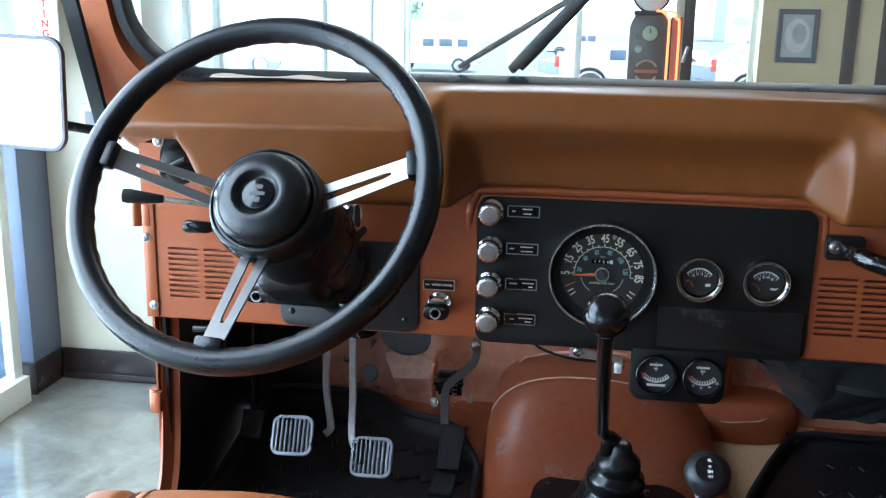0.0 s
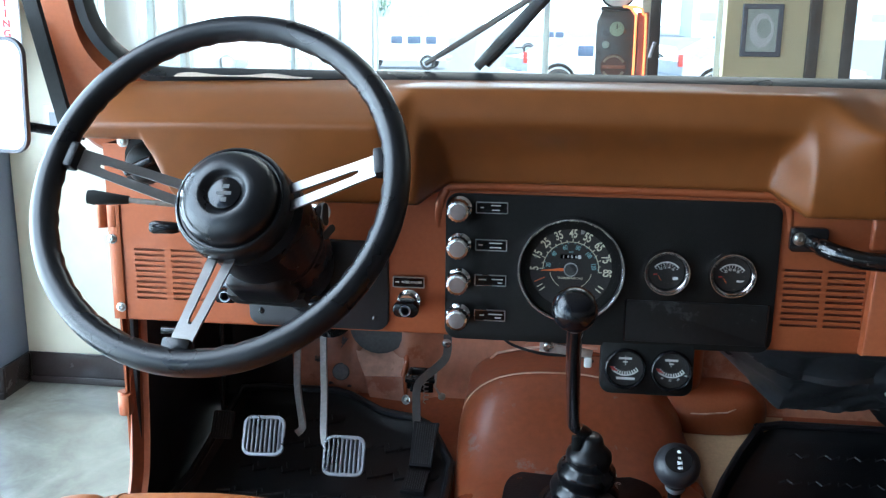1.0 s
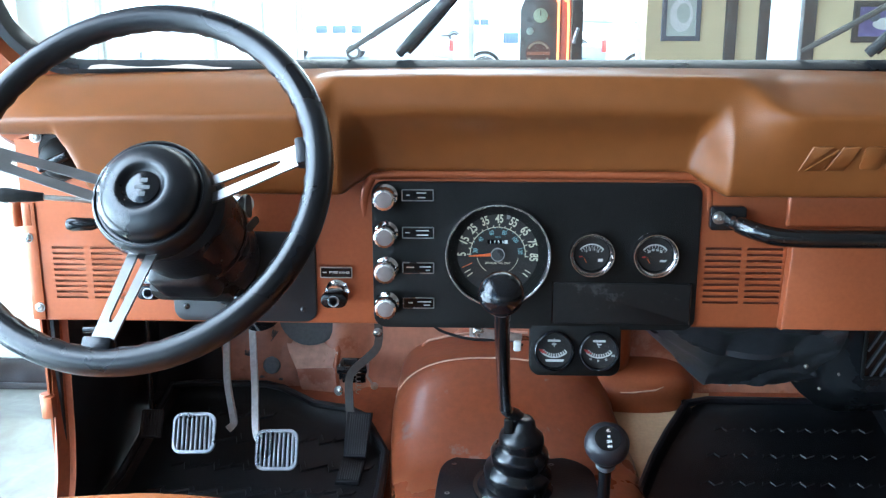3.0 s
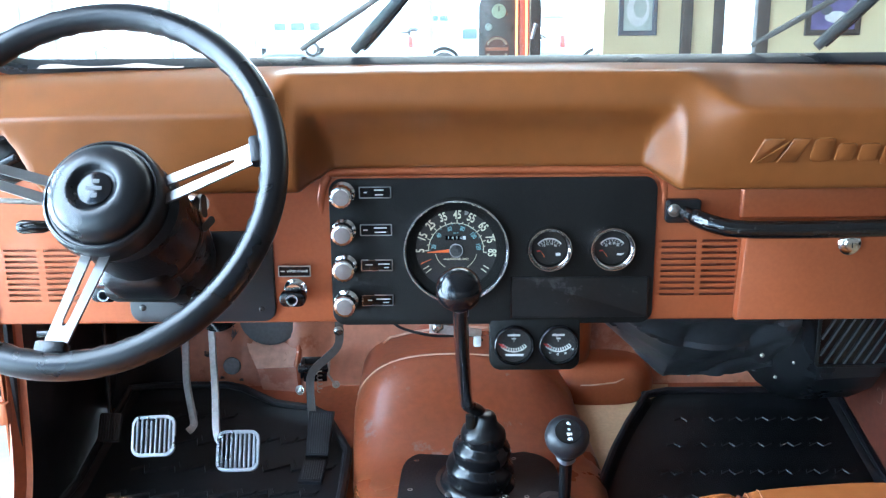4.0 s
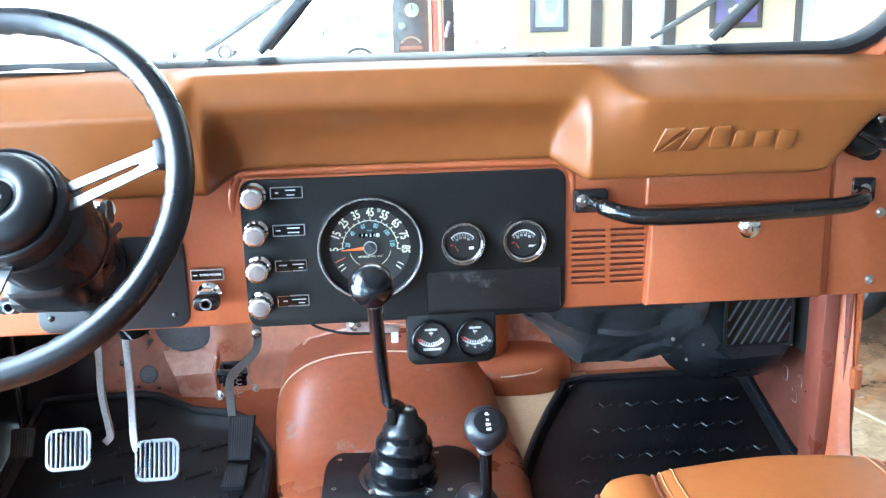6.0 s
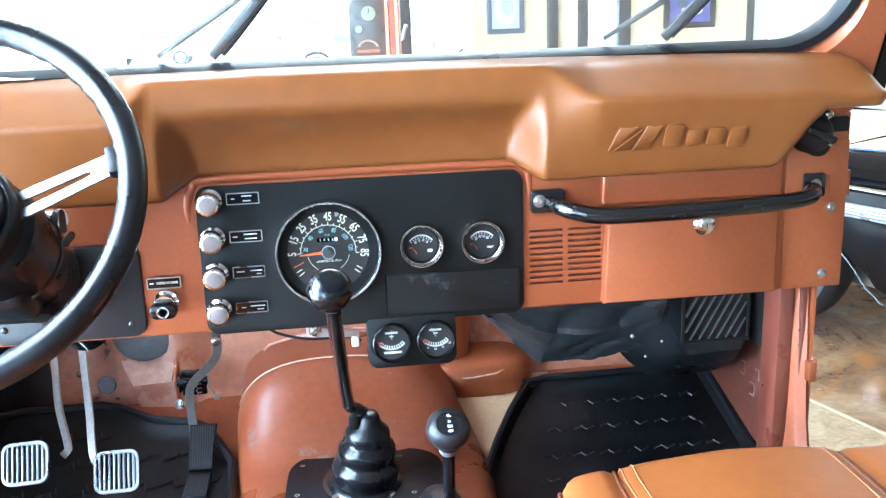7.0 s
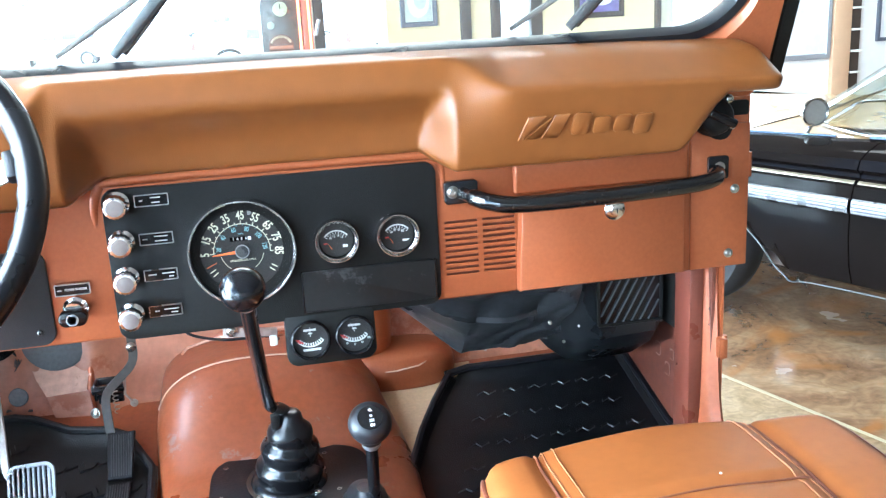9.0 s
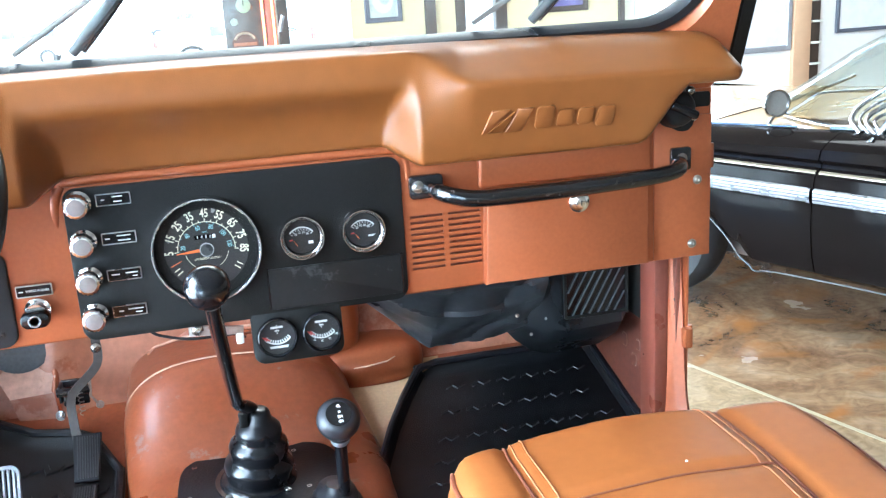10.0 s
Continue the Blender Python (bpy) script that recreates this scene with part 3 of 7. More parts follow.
def slots(x0, x1, z0, z1, n, gap):
    """Two columns of n slots."""
    w = (x1 - x0 - gap) / 2
    out = []
    p = (z1 - z0) / (n - 0.45)
    for i in range(n):
        for a in (x0, x0 + w + gap):
            out.append((round(a, 5), round(a + w, 5), round(z0 + i * p, 5), round(z0 + i * p + p * 0.42, 5)))
    return out


SL = slots(-0.569, -0.478, 0.994, 1.064, 10, 0.009)
SR = slots(0.258, 0.353, 0.996, 1.070, 10, 0.007)
part("dash_panel", louvred_sheet(XL, XR, 0.967, 1.20, SL + SR), PAINT, dash, "copper paint", smooth=0)
part("lower_lip", tubem([V(XL, 0.004, 0.967), V(XR - 0.02, 0.004, 0.967)], 0.0042, 10), PAINT, dash)
part("lower_flange", boxm(XL, XR - 0.025, 0.004, 0.03, 0.964, 0.967), PAINT, dash)
# pale colour stands for light falling behind the left slots
part("louvre_backing", boxm(-0.59, -0.46, 0.012, 0.016, 0.98, 1.08), PAINT_PALE, dash)
# darker copper paints the shade behind the right slots
part("louvre_backing", boxm(0.245, 0.365, 0.008, 0.012, 0.98, 1.08), PAINT_SHADE, dash)
# raised edge that frames the instrument plate
edge = smooth_path([V(-0.167, 0.006, 1.105), V(-0.166, 0.0035, 1.130), V(-0.158, 0.0015, 1.152), V(-0.140, 0.0015, 1.158), V(0.05, 0.0015, 1.1595), V(0.232, 0.0015, 1.158), V(0.252, 0.0025, 1.152), V(0.258, 0.0045, 1.135), V(0.259, 0.0055, 1.115)], 6)
part("plate_surround", tubem(edge, 0.0062, 14, flat=1.0), PAINT, dash)
# end plates at the hinge posts
part("end_plate", boxm(0.602, XR, -0.003, 0.0, 0.965, 1.165, 0.001), PAINT, dash)
part("end_plate", boxm(XL, -0.585, -0.003, 0.0, 0.965, 1.12, 0.001), PAINT, dash)
for x, z in ((0.659, 1.163), (0.667, 1.075), (0.660, 0.984), (-0.597, 1.075), (-0.591, 0.982), (0.655, 1.198)):
    screw("bolt", (x, -0.004, z), (0, -1, 0), 0.0052, dash)
part("end_bracket", slab(round_rect(0.062, 0.020, 0.004), facing(0.652, -0.002, 1.186), 0.004), BLACK, dash)
for x, z, s in ((0.628, 1.178, 1), (-0.538, 1.178, -1)):
    pv = part("vent_pull", lathem((x, -0.005, z), (0, -1, 0), [(0.027, 0), (0.027, 0.006), (0.0245, 0.010), (0.024, 0.018), (0.020, 0.024), (0.010, 0.027), (0.002, 0.0275)], 28), BLACK, dash, "black rotary vent knob")
    part("vent_grip", boxm(-0.022, 0.022, -0.006, 0.006, -0.004, 0.012, 0.004, 3, m=pose(x, -0.030, z, 90, 0, 0) @ pose(0, 0, 0, 0, 0, -25 * s)), BLACK_GLOSS, pv)
    part("vent_bracket", slab(soften([(-s * 0.040, 0.036), (s * 0.030, 0.038), (s * 0.036, -0.030), (s * 0.004, -0.036), (-s * 0.030, 0.004)][::int(s)], 2), facing(x, -0.001, z), 0.004), BLACK, dash)
    screw("bolt", (x + (0.012 if s > 0 else -0.034), -0.006, z + 0.026), (0, -1, 0), 0.006, dash)

# ---- padded cover ----
def pad_profile(x):
    """The pad's section (y, z) from its top back to its bottom, at one place along the dash."""
    def ramp(v):
        v = max(0.0, min(1.0, v))
        return v * v * (3 - 2 * v)
    lip = 1 - ramp((x + 0.236) / 0.046) * ramp((0.342 - x) / 0.080)
    full = [(0.062, 1.2885), (0.045, 1.287), (0.010, 1.2825), (-0.008, 1.2775), (-0.020, 1.2715), (-0.034, 1.264), (-0.0660, 1.2465), (-0.0720, 1.2425), (-0.0738, 1.2375), (-0.0715, 1.2295), (-0.064, 1.205), (-0.056, 1.170), (-0.050, 1.150), (-0.047, 1.143), (-0.040, 1.139), (-0.006, 1.139)]
    plain = [(0.062, 1.2868), (0.045, 1.2862), (0.005, 1.2848), (-0.022, 1.2833), (-0.0335, 1.2818), (-0.0368, 1.2785), (-0.0383, 1.2745), (-0.0425, 1.260), (-0.0470, 1.244), (-0.0510, 1.232), (-0.0565, 1.205), (-0.056, 1.170), (-0.050, 1.150), (-0.047, 1.143), (-0.040, 1.139), (-0.006, 1.139)]
    recess = plain[:8] + [(-0.0455, 1.244), (-0.0400, 1.234), (-0.0230, 1.218), (-0.0125, 1.20), (-0.0085, 1.180), (-0.0075, 1.170), (-0.006, 1.166), (-0.004, 1.165)]
    out = []
    for i, ((ay, az), (by, bz), (cy, cz)) in enumerate(zip(full, plain, recess)):
        wide = 0.010 + 0.028 * max(0.0, min(1.0, (i - 8) / 4))
        mid = max(0.0, min(1.0, (x + 0.188) / wide)) * max(0.0, min(1.0, (0.267 - x) / wide))
        py, pz = by + (cy - by) * mid, bz + (cz - bz) * mid
        out.append((py + (ay - py) * lip, pz + (az - pz) * lip))
    # the top is crowned along its length
    sag = 0.010 * ((x - 0.04) / 0.6) ** 2
    out = [(y, z - sag * max(0.0, min(1.0, (z - 1.20) / 0.05))) for y, z in out]
    # ends: the lower face stops short of the upper lip
    if x > 0.565:
        cut = 1.139 + (x - 0.565) / 0.055 * 0.075
        out = [(y, max(z, min(cut, 1.214))) if i > 8 else (y, z) for i, (y, z) in enumerate(out)]
    if x < -0.490:
        cut = 1.139 + (-0.490 - x) / 0.030 * 0.075
        out = [(y, max(z, min(cut, 1.214))) if i > 8 else (y, z) for i, (y, z) in enumerate(out)]
    # rounded tips
    tip = max(0.0, (x - 0.682) / 0.03, (-0.600 - x) / 0.03)
    if tip > 0:
        k = min(1.0, tip) ** 2
        out = [(y + (0.0 - y) * 0.55 * k, z - (z - 1.222) * 0.55 * k if z > 1.222 else z) for y, z in out]
    return out


pad = thing("dash_pad", "tan padded vinyl dash cover with an embossed emblem", "dash pad", at=(XM, 0.0, 1.139))
xs = sorted(set([round(v, 4) for v in np.linspace(-0.63, 0.712, 60)] + [round(v, 4) for v in np.linspace(-0.24, -0.145, 26)] + [round(v, 4) for v in np.linspace(0.222, 0.334, 30)] + [round(v, 4) for v in np.linspace(0.56, 0.712, 18)] + [round(v, 4) for v in np.linspace(-0.53, -0.485, 10)]))
rows = [[V(x, y, z) for y, z in pad_profile(x)] + [V(x, 0.03, 1.139 if -0.490 < x < 0.565 else 1.214), V(x, 0.062, 1.214)] for x in xs]
bm = loftm(rows, True, True)
padm = part("cover", bm, PAD, pad, smooth=75)
mod = padm.modifiers.new("soften", "SUBSURF")
mod.levels = mod.render_levels = 1
# embossed emblem: two slanted blocks and a bar of letters' size
EM = facing(0.0, -0.0605, 1.1905, 107)
for pts in ([(0.343, -0.015), (0.378, 0.0145), (0.355, 0.0145)], [(0.350, -0.015), (0.368, -0.015), (0.384, 0.011)], [(0.373, -0.015), (0.389, 0.0145), (0.408, 0.0145), (0.394, -0.015)]):
    part("emblem", slab(pts, EM, 0.0030, 0.0012), PAD, pad)
for u0, w, h0, h1 in ((0.412, 0.024, -0.014, 0.015), (0.441, 0.022, -0.014, 0.008), (0.468, 0.022, -0.014, 0.008), (0.495, 0.023, -0.019, 0.008)):
    o = soften([(u0 + c + 0.13 * d, d) for c, d in ((0, h0), (w * 0.5, h0), (w, h0), (w, (h0 + h1) / 2), (w, h1), (w * 0.5, h1), (0, h1), (0, (h0 + h1) / 2))], 2)
    part("emblem", slab(o, EM, 0.0030, 0.0014), PAD, pad)

# ---- instrument plate ----
plate = thing("instrument_panel", "black grained instrument panel with round gauges and chrome knobs", "instrument panel", at=(0.046, 0.0, 0.967))
part("plate", slab([(u, v) for u, v in round_rect(0.406, 0.189, 0.016)], facing(0.046, 0.0, 1.0555), 0.005, 0.002), BLACK, plate)
part("blank_cover", slab(round_rect(0.172, 0.053, 0.003), facing(0.1555, -0.005, 0.9965), 0.0025, 0.001), mat("scuffed_black_plastic", (0.0085, 0.0082, 0.0078), 0.45, spots=0.3, spec=0.35, wear=(0.04, 0.04, 0.04), wear_scale=18, wear_cut=0.58), plate, "scuffed blank cover plate")
for u0 in (0.0695, 0.2415):
    part("cover_edge", boxm(u0 - 0.001, u0 + 0.001, -0.008, -0.005, 0.970, 1.0235), BLACK_GLOSS, plate)


def knob(x, z, parent):
    """A ribbed chrome pull knob on a stepped collar."""
    bm = bmesh.new()
    prof = [(0.0125, 0), (0.0145, 0.002), (0.0148, 0.008), (0.0125, 0.010), (0.0100, 0.012), (0.0100, 0.016), (0.0132, 0.0195), (0.0142, 0.022), (0.0142, 0.031), (0.0132, 0.0335), (0.0105, 0.0345)]
    rings = []
    for i, (r, h) in enumerate(prof):
        rings.append([bm.verts.new((x + q * math.cos(2 * math.pi * j / 64), -0.004 - h, z + q * math.sin(2 * math.pi * j / 64))) for j in range(64) for q in (r - (0.0006 if 6 <= i <= 9 and j % 4 < 2 else 0),)])
    for p, q in zip(rings, rings[1:]):
        for j in range(64):
            bm.faces.new((p[j], p[(j + 1) % 64], q[(j + 1) % 64], q[j]))
    bm.faces.new(rings[-1])
    k = part("pull_knob", bm, CHROME, parent, "chrome pull knob", smooth=25)
    part("knob_face", lathem((x, -0.0385, z), (0, -1, 0), [(0.0098, 0), (0.0098, 0.0006), (0.009, 0.0009)], 28), mat_cache_face, k)
    return k


mat_cache_face = mat("satin_knob_face", (0.22, 0.185, 0.17), 0.55, 0.2)


DULLRIM = mat("dull_plaque_rim", (0.45, 0.45, 0.45), 0.3, 1.0)
PRINT = mat("faded_print", (0.6, 0.6, 0.58), 0.5)


def plaque(x, z, parent, w=0.040, h=0.0148, rows_=((-0.4, 0.25, 0.16), (0.05, 0.25, 0.3), (0.05, -0.25, 0.3))):
    """A small black label in a chrome rim, with bars for its tiny print."""
    p = part("label_plaque", ring_plate(w, h, 0.0015, w - 0.0026, h - 0.0026, 0.001, facing(x, -0.004, z), 0.003, 0.0, 0.0006), DULLRIM, parent)
    part("plaque_face", slab(round_rect(w - 0.0024, h - 0.0024, 0.001, 2), facing(x, -0.004, z), 0.0018), BLACK_GLOSS, p)
    for u, v, l in rows_:
        part("print_bar", slab([(u * w - l * w / 2 + a * l * w, v * h + b * 0.0015) for a, b in ((0, -0.5), (1, -0.5), (1, 0.5), (0, 0.5))], facing(x, -0.0059, z), 0.0003), PRINT, p, smooth=0)
    return p


for i, z in enumerate((1.1335, 1.087, 1.0415, 0.9955)):
    knob(-0.1385, z, plate)
    plaque(-0.0995, z - 0.001 if i else z, plate, rows_=(((-0.3, 0, 0.1), (0.12, 0.2, 0.3), (0.12, -0.2, 0.24)), ((-0.33, 0, 0.14), (0.14, 0.18, 0.4), (0.14, -0.2, 0.36)), ((-0.25, 0.05, 0.24), (0.22, 0.1, 0.36), (0.3, -0.2, 0.14)), ((-0.25, 0, 0.14), (0.18, 0.1, 0.44), (0.26, -0.2, 0.2)))[i])


def dial_pose(x, z, y=-0.009):
    return facing(x, y, z)


def polar(r, deg):
    a = radians(deg)
    return (r * math.cos(a), r * math.sin(a))


def arc_band(r0, r1, a0, a1, m, depth=0.0004, n=40):
    pts = [polar(r1, a0 + (a1 - a0) * i / n) for i in range(n + 1)] + [polar(r0, a1 + (a0 - a1) * i / n) for i in range(n + 1)]
    bm = bmesh.new()
    top = [bm.verts.new(m @ V(u, v, depth)) for u, v in pts]
    k = len(pts)
    for i in range(n):
        bm.faces.new((top[i], top[i + 1], top[k - 2 - i], top[k - 1 - i]))
    return bm


def tick(bm, m, deg, r0, r1, w, depth=0.0005):
    d, s = Vector(polar(1, deg)), Vector(polar(1, deg + 90))
    q = [d * r0 - s * w, d * r1 - s * w, d * r1 + s * w, d * r0 + s * w]
    bm.faces.new([bm.verts.new(m @ V(p.x, p.y, depth)) for p in q])


def gauge_case(name, x, z, r, parent, label, rim=CHROME, proud=0.012):
    if r > 0.05:
        rim_, wall_ = [(r * 0.93, 0.001), (r * 0.985, 0.001), (r, 0.004), (r * 0.995, proud * 0.7), (r * 0.972, proud), (r * 0.945, proud), (r * 0.93, proud - 0.0015)], r * 0.932
    else:
        rim_, wall_ = [(r * 0.93, 0.001), (r * 0.985, 0.001), (r, 0.004), (r * 0.99, proud * 0.75), (r * 0.955, proud), (r * 0.915, proud), (r * 0.885, proud - 0.002), (r * 0.80, proud - 0.0045)], r * 0.805
    g = part(name, lathem((x, -0.004, z), (0, -1, 0), rim_, 64, cap=False), rim, parent, label)
    part("inner_wall", lathem((x, -0.004, z), (0, -1, 0), [(wall_, rim_[-1][1]), (wall_ - 0.0004, 0.004), (r * 0.75, 0.003)], 64, cap=False), BLACK, g)
    part("dial", lathem((x, -0.0045, z), (0, -1, 0), [(r * 0.9, 0), (r * 0.9, 0.002)], 48), DIAL, g)
    return g


SATIN = mat("satin_nickel", (0.50, 0.46, 0.43), 0.22, 1.0, spots=0.08)
SP = dial_pose(0, 1.06, -0.0067) @ Matrix.Scale(0.885, 4)
sp = gauge_case("speedometer", 0.0, 1.06, 0.0672, plate, "large round speedometer in a chrome rim", proud=0.016)
part("speed_scale", arc_band(0.0382, 0.0392, -5.4, 181, SP), CREAM, sp)
bm = bmesh.new()
for i in range(17):
    tick(bm, SP, 181 - 186.4 * i / 16, 0.0382, 0.0435 if i % 2 == 0 else 0.0415, 0.0006)
part("speed_tick", bm, CREAM, sp, recalc=False)
for i, n_ in enumerate(("5", "15", "25", "35", "45", "55", "65", "75", "85")):
    a = 181 - 23.3 * i
    u, v = polar(0.0503, a)
    writing("speed_number", n_, SP @ pose(u, v, 0.0003, 0, 0, a - 90), 0.0168, CREAM, sp, squeeze=0.68, weight=0.0003)
for i, n_ in enumerate(("20", "40", "60", "80", "100", "120")):
    a = 172 - 164 * i / 5
    u, v = polar(0.0315, a)
    writing("kilometre_number", n_, SP @ pose(u, v, 0.0003, 0, 0, a - 90), 0.0090, TEAL, sp, squeeze=0.72, weight=0.0001)
bm = bmesh.new()
for i in range(14):
    tick(bm, SP, 180 - 180 * i / 13, 0.0363, 0.0378, 0.0005)
part("kilometre_tick", bm, TEAL, sp, recalc=False)
odo = part("odometer", slab(round_rect(0.026, 0.0058, 0.0005, 2), SP @ pose(-0.002, 0.0175, 0), 0.0006), BLACK_GLOSS, sp)
for i, n_ in enumerate("1456"):
    writing("odometer_digit", n_, SP @ pose(-0.0105 + i * 0.0058, 0.0175, 0.0008), 0.0055, WHITE, odo)
part("odometer_wheel", slab(round_rect(0.0045, 0.005, 0.0004, 2), SP @ pose(0.0115, 0.0175, 0.0006), 0.0004), WHITE, odo)
writing("speed_unit", "km/h", SP @ pose(0.0, 0.0245, 0.0004), 0.0036, TEAL, sp)
writing("fuel_note", "UNLEADED FUEL ONLY", SP @ pose(0, -0.0135, 0.0004), 0.0042, CREAM, sp, squeeze=0.8)
part("inner_arc", arc_band(0.0292, 0.0299, 192, 238, SP), CREAM, sp)
part("inner_arc", arc_band(0.0292, 0.0299, 302, 348, SP), CREAM, sp)
part("needle", slab([(-0.041, -0.0006), (-0.008, -0.0023), (-0.008, 0.0023), (-0.041, 0.0006)], SP @ pose(0, 0, 0.003, 0, 0, 4), 0.0006), ORANGE, sp, "orange needle at rest")
part("needle_hub", lathem(SP @ V(0, 0, 0.001), (0, -1, 0), [(0.0084, 0), (0.0084, 0.004), (0.0080, 0.0048), (0.0004, 0.0050)], 28), mat("dark_grey_hub", (0.055, 0.058, 0.06), 0.3), sp)
part("hub_ring", lathem(SP @ V(0, 0, 0.001), (0, -1, 0), [(0.0086, 0.003), (0.0086, 0.0052), (0.0076, 0.0054), (0.0075, 0.0046)], 28), mat("grey_hub_ring", (0.30, 0.31, 0.31), 0.35), sp)
part("beam_tell_tale", slab([(0.006, 0.0), (0.0035, 0.0035), (0, 0.0035), (0, -0.0035), (0.0035, -0.0035)], SP @ pose(0.012, 0.0535, 0), 0.0004), mat("dull_grey_print", (0.25, 0.25, 0.24), 0.5), sp)
for s in (-1, 1):
    part("turn_tell_tale", slab([(0, 0.0035), (-0.003, 0.0), (0, -0.0035), (0.003, 0)], SP @ pose(s * 0.0495, 0.0165, 0), 0.0004), mat("dim_print", (0.14, 0.15, 0.14), 0.5), sp)
bm = bmesh.new()
for i in range(2):
    tick(bm, SP, 322 + i * 7, 0.045, 0.054, 0.0008)
    tick(bm, SP, 218 - i * 7, 0.045, 0.054, 0.0008)
part("fuel_tick", bm, CREAM, sp, recalc=False)
part("fuel_needle", slab([(0, -0.0006), (0.016, -0.0003), (0.016, 0.0003), (0, 0.0006)], SP @ pose(-0.05, -0.020, 0.001, 0, 0, 25), 0.0005), ORANGE, sp)
lens = part("lens", lathem((0, -0.0155, 1.06), (0, -1, 0), [(0.0600, 0), (0.0600, 0.0006)], 48), SMOKE, sp)
lens.visible_shadow = False

for x, kind in ((0.1165, "volts"), (0.1945, "oil")):
    g = gauge_case("small_gauge", x, 1.061, 0.0286, plate, "small round voltmeter in a chrome rim" if kind == "volts" else "small round oil pressure gauge in a chrome rim", SATIN, 0.013)
    GM = dial_pose(x, 1.061, -0.0067)
    part("scale_band", arc_band(0.0175, 0.0192, 38, 142, GM @ pose(0, -0.006, 0)), WHITE, g)
    bm = bmesh.new()
    for i in range(9):
        tick(bm, GM @ pose(0, -0.006, 0), 142 - 104 * i / 8, 0.0145, 0.017, 0.0004)
    part("scale_tick", bm, WHITE, g, recalc=False)
    for i, n_ in enumerate(("10", "12", "14", "16") if kind == "volts" else ("20", "40", "60", "80")):
        u, v = polar(0.0120, 128 - 25 * i)
        writing("scale_number", n_, GM @ pose(u, v - 0.006, 0.0004), 0.0048, WHITE, g, squeeze=0.75)
    part("red_zone", slab([(-0.0155, -0.0045), (-0.011, -0.004), (-0.0115, -0.0025), (-0.016, -0.003)], GM, 0.0004), RED, g)
    part("needle", slab([(0, -0.0004), (0.008, -0.0002), (0.008, 0.0002), (0, 0.0004)], GM @ pose(-0.006, -0.011, 0.001, 0, 0, 122), 0.0005), ORANGE, g)
    if kind == "volts":
        part("battery_mark", slab(round_rect(0.006, 0.0036, 0.0003, 2), GM @ pose(0.011, -0.008, 0), 0.0004), WHITE, g)
    else:
        part("oil_can_mark", slab([(-0.004, -0.0015), (0.002, -0.002), (0.006, 0.001), (0.002, 0.0005), (-0.003, 0.001)], GM @ pose(0.010, -0.008, 0), 0.0004), WHITE, g)
    ln = part("lens", lathem((x, -0.0125, 1.061), (0, -1, 0), [(0.0225, 0), (0.0225, 0.0005)], 40), SMOKE, g)
    ln.visible_shadow = False

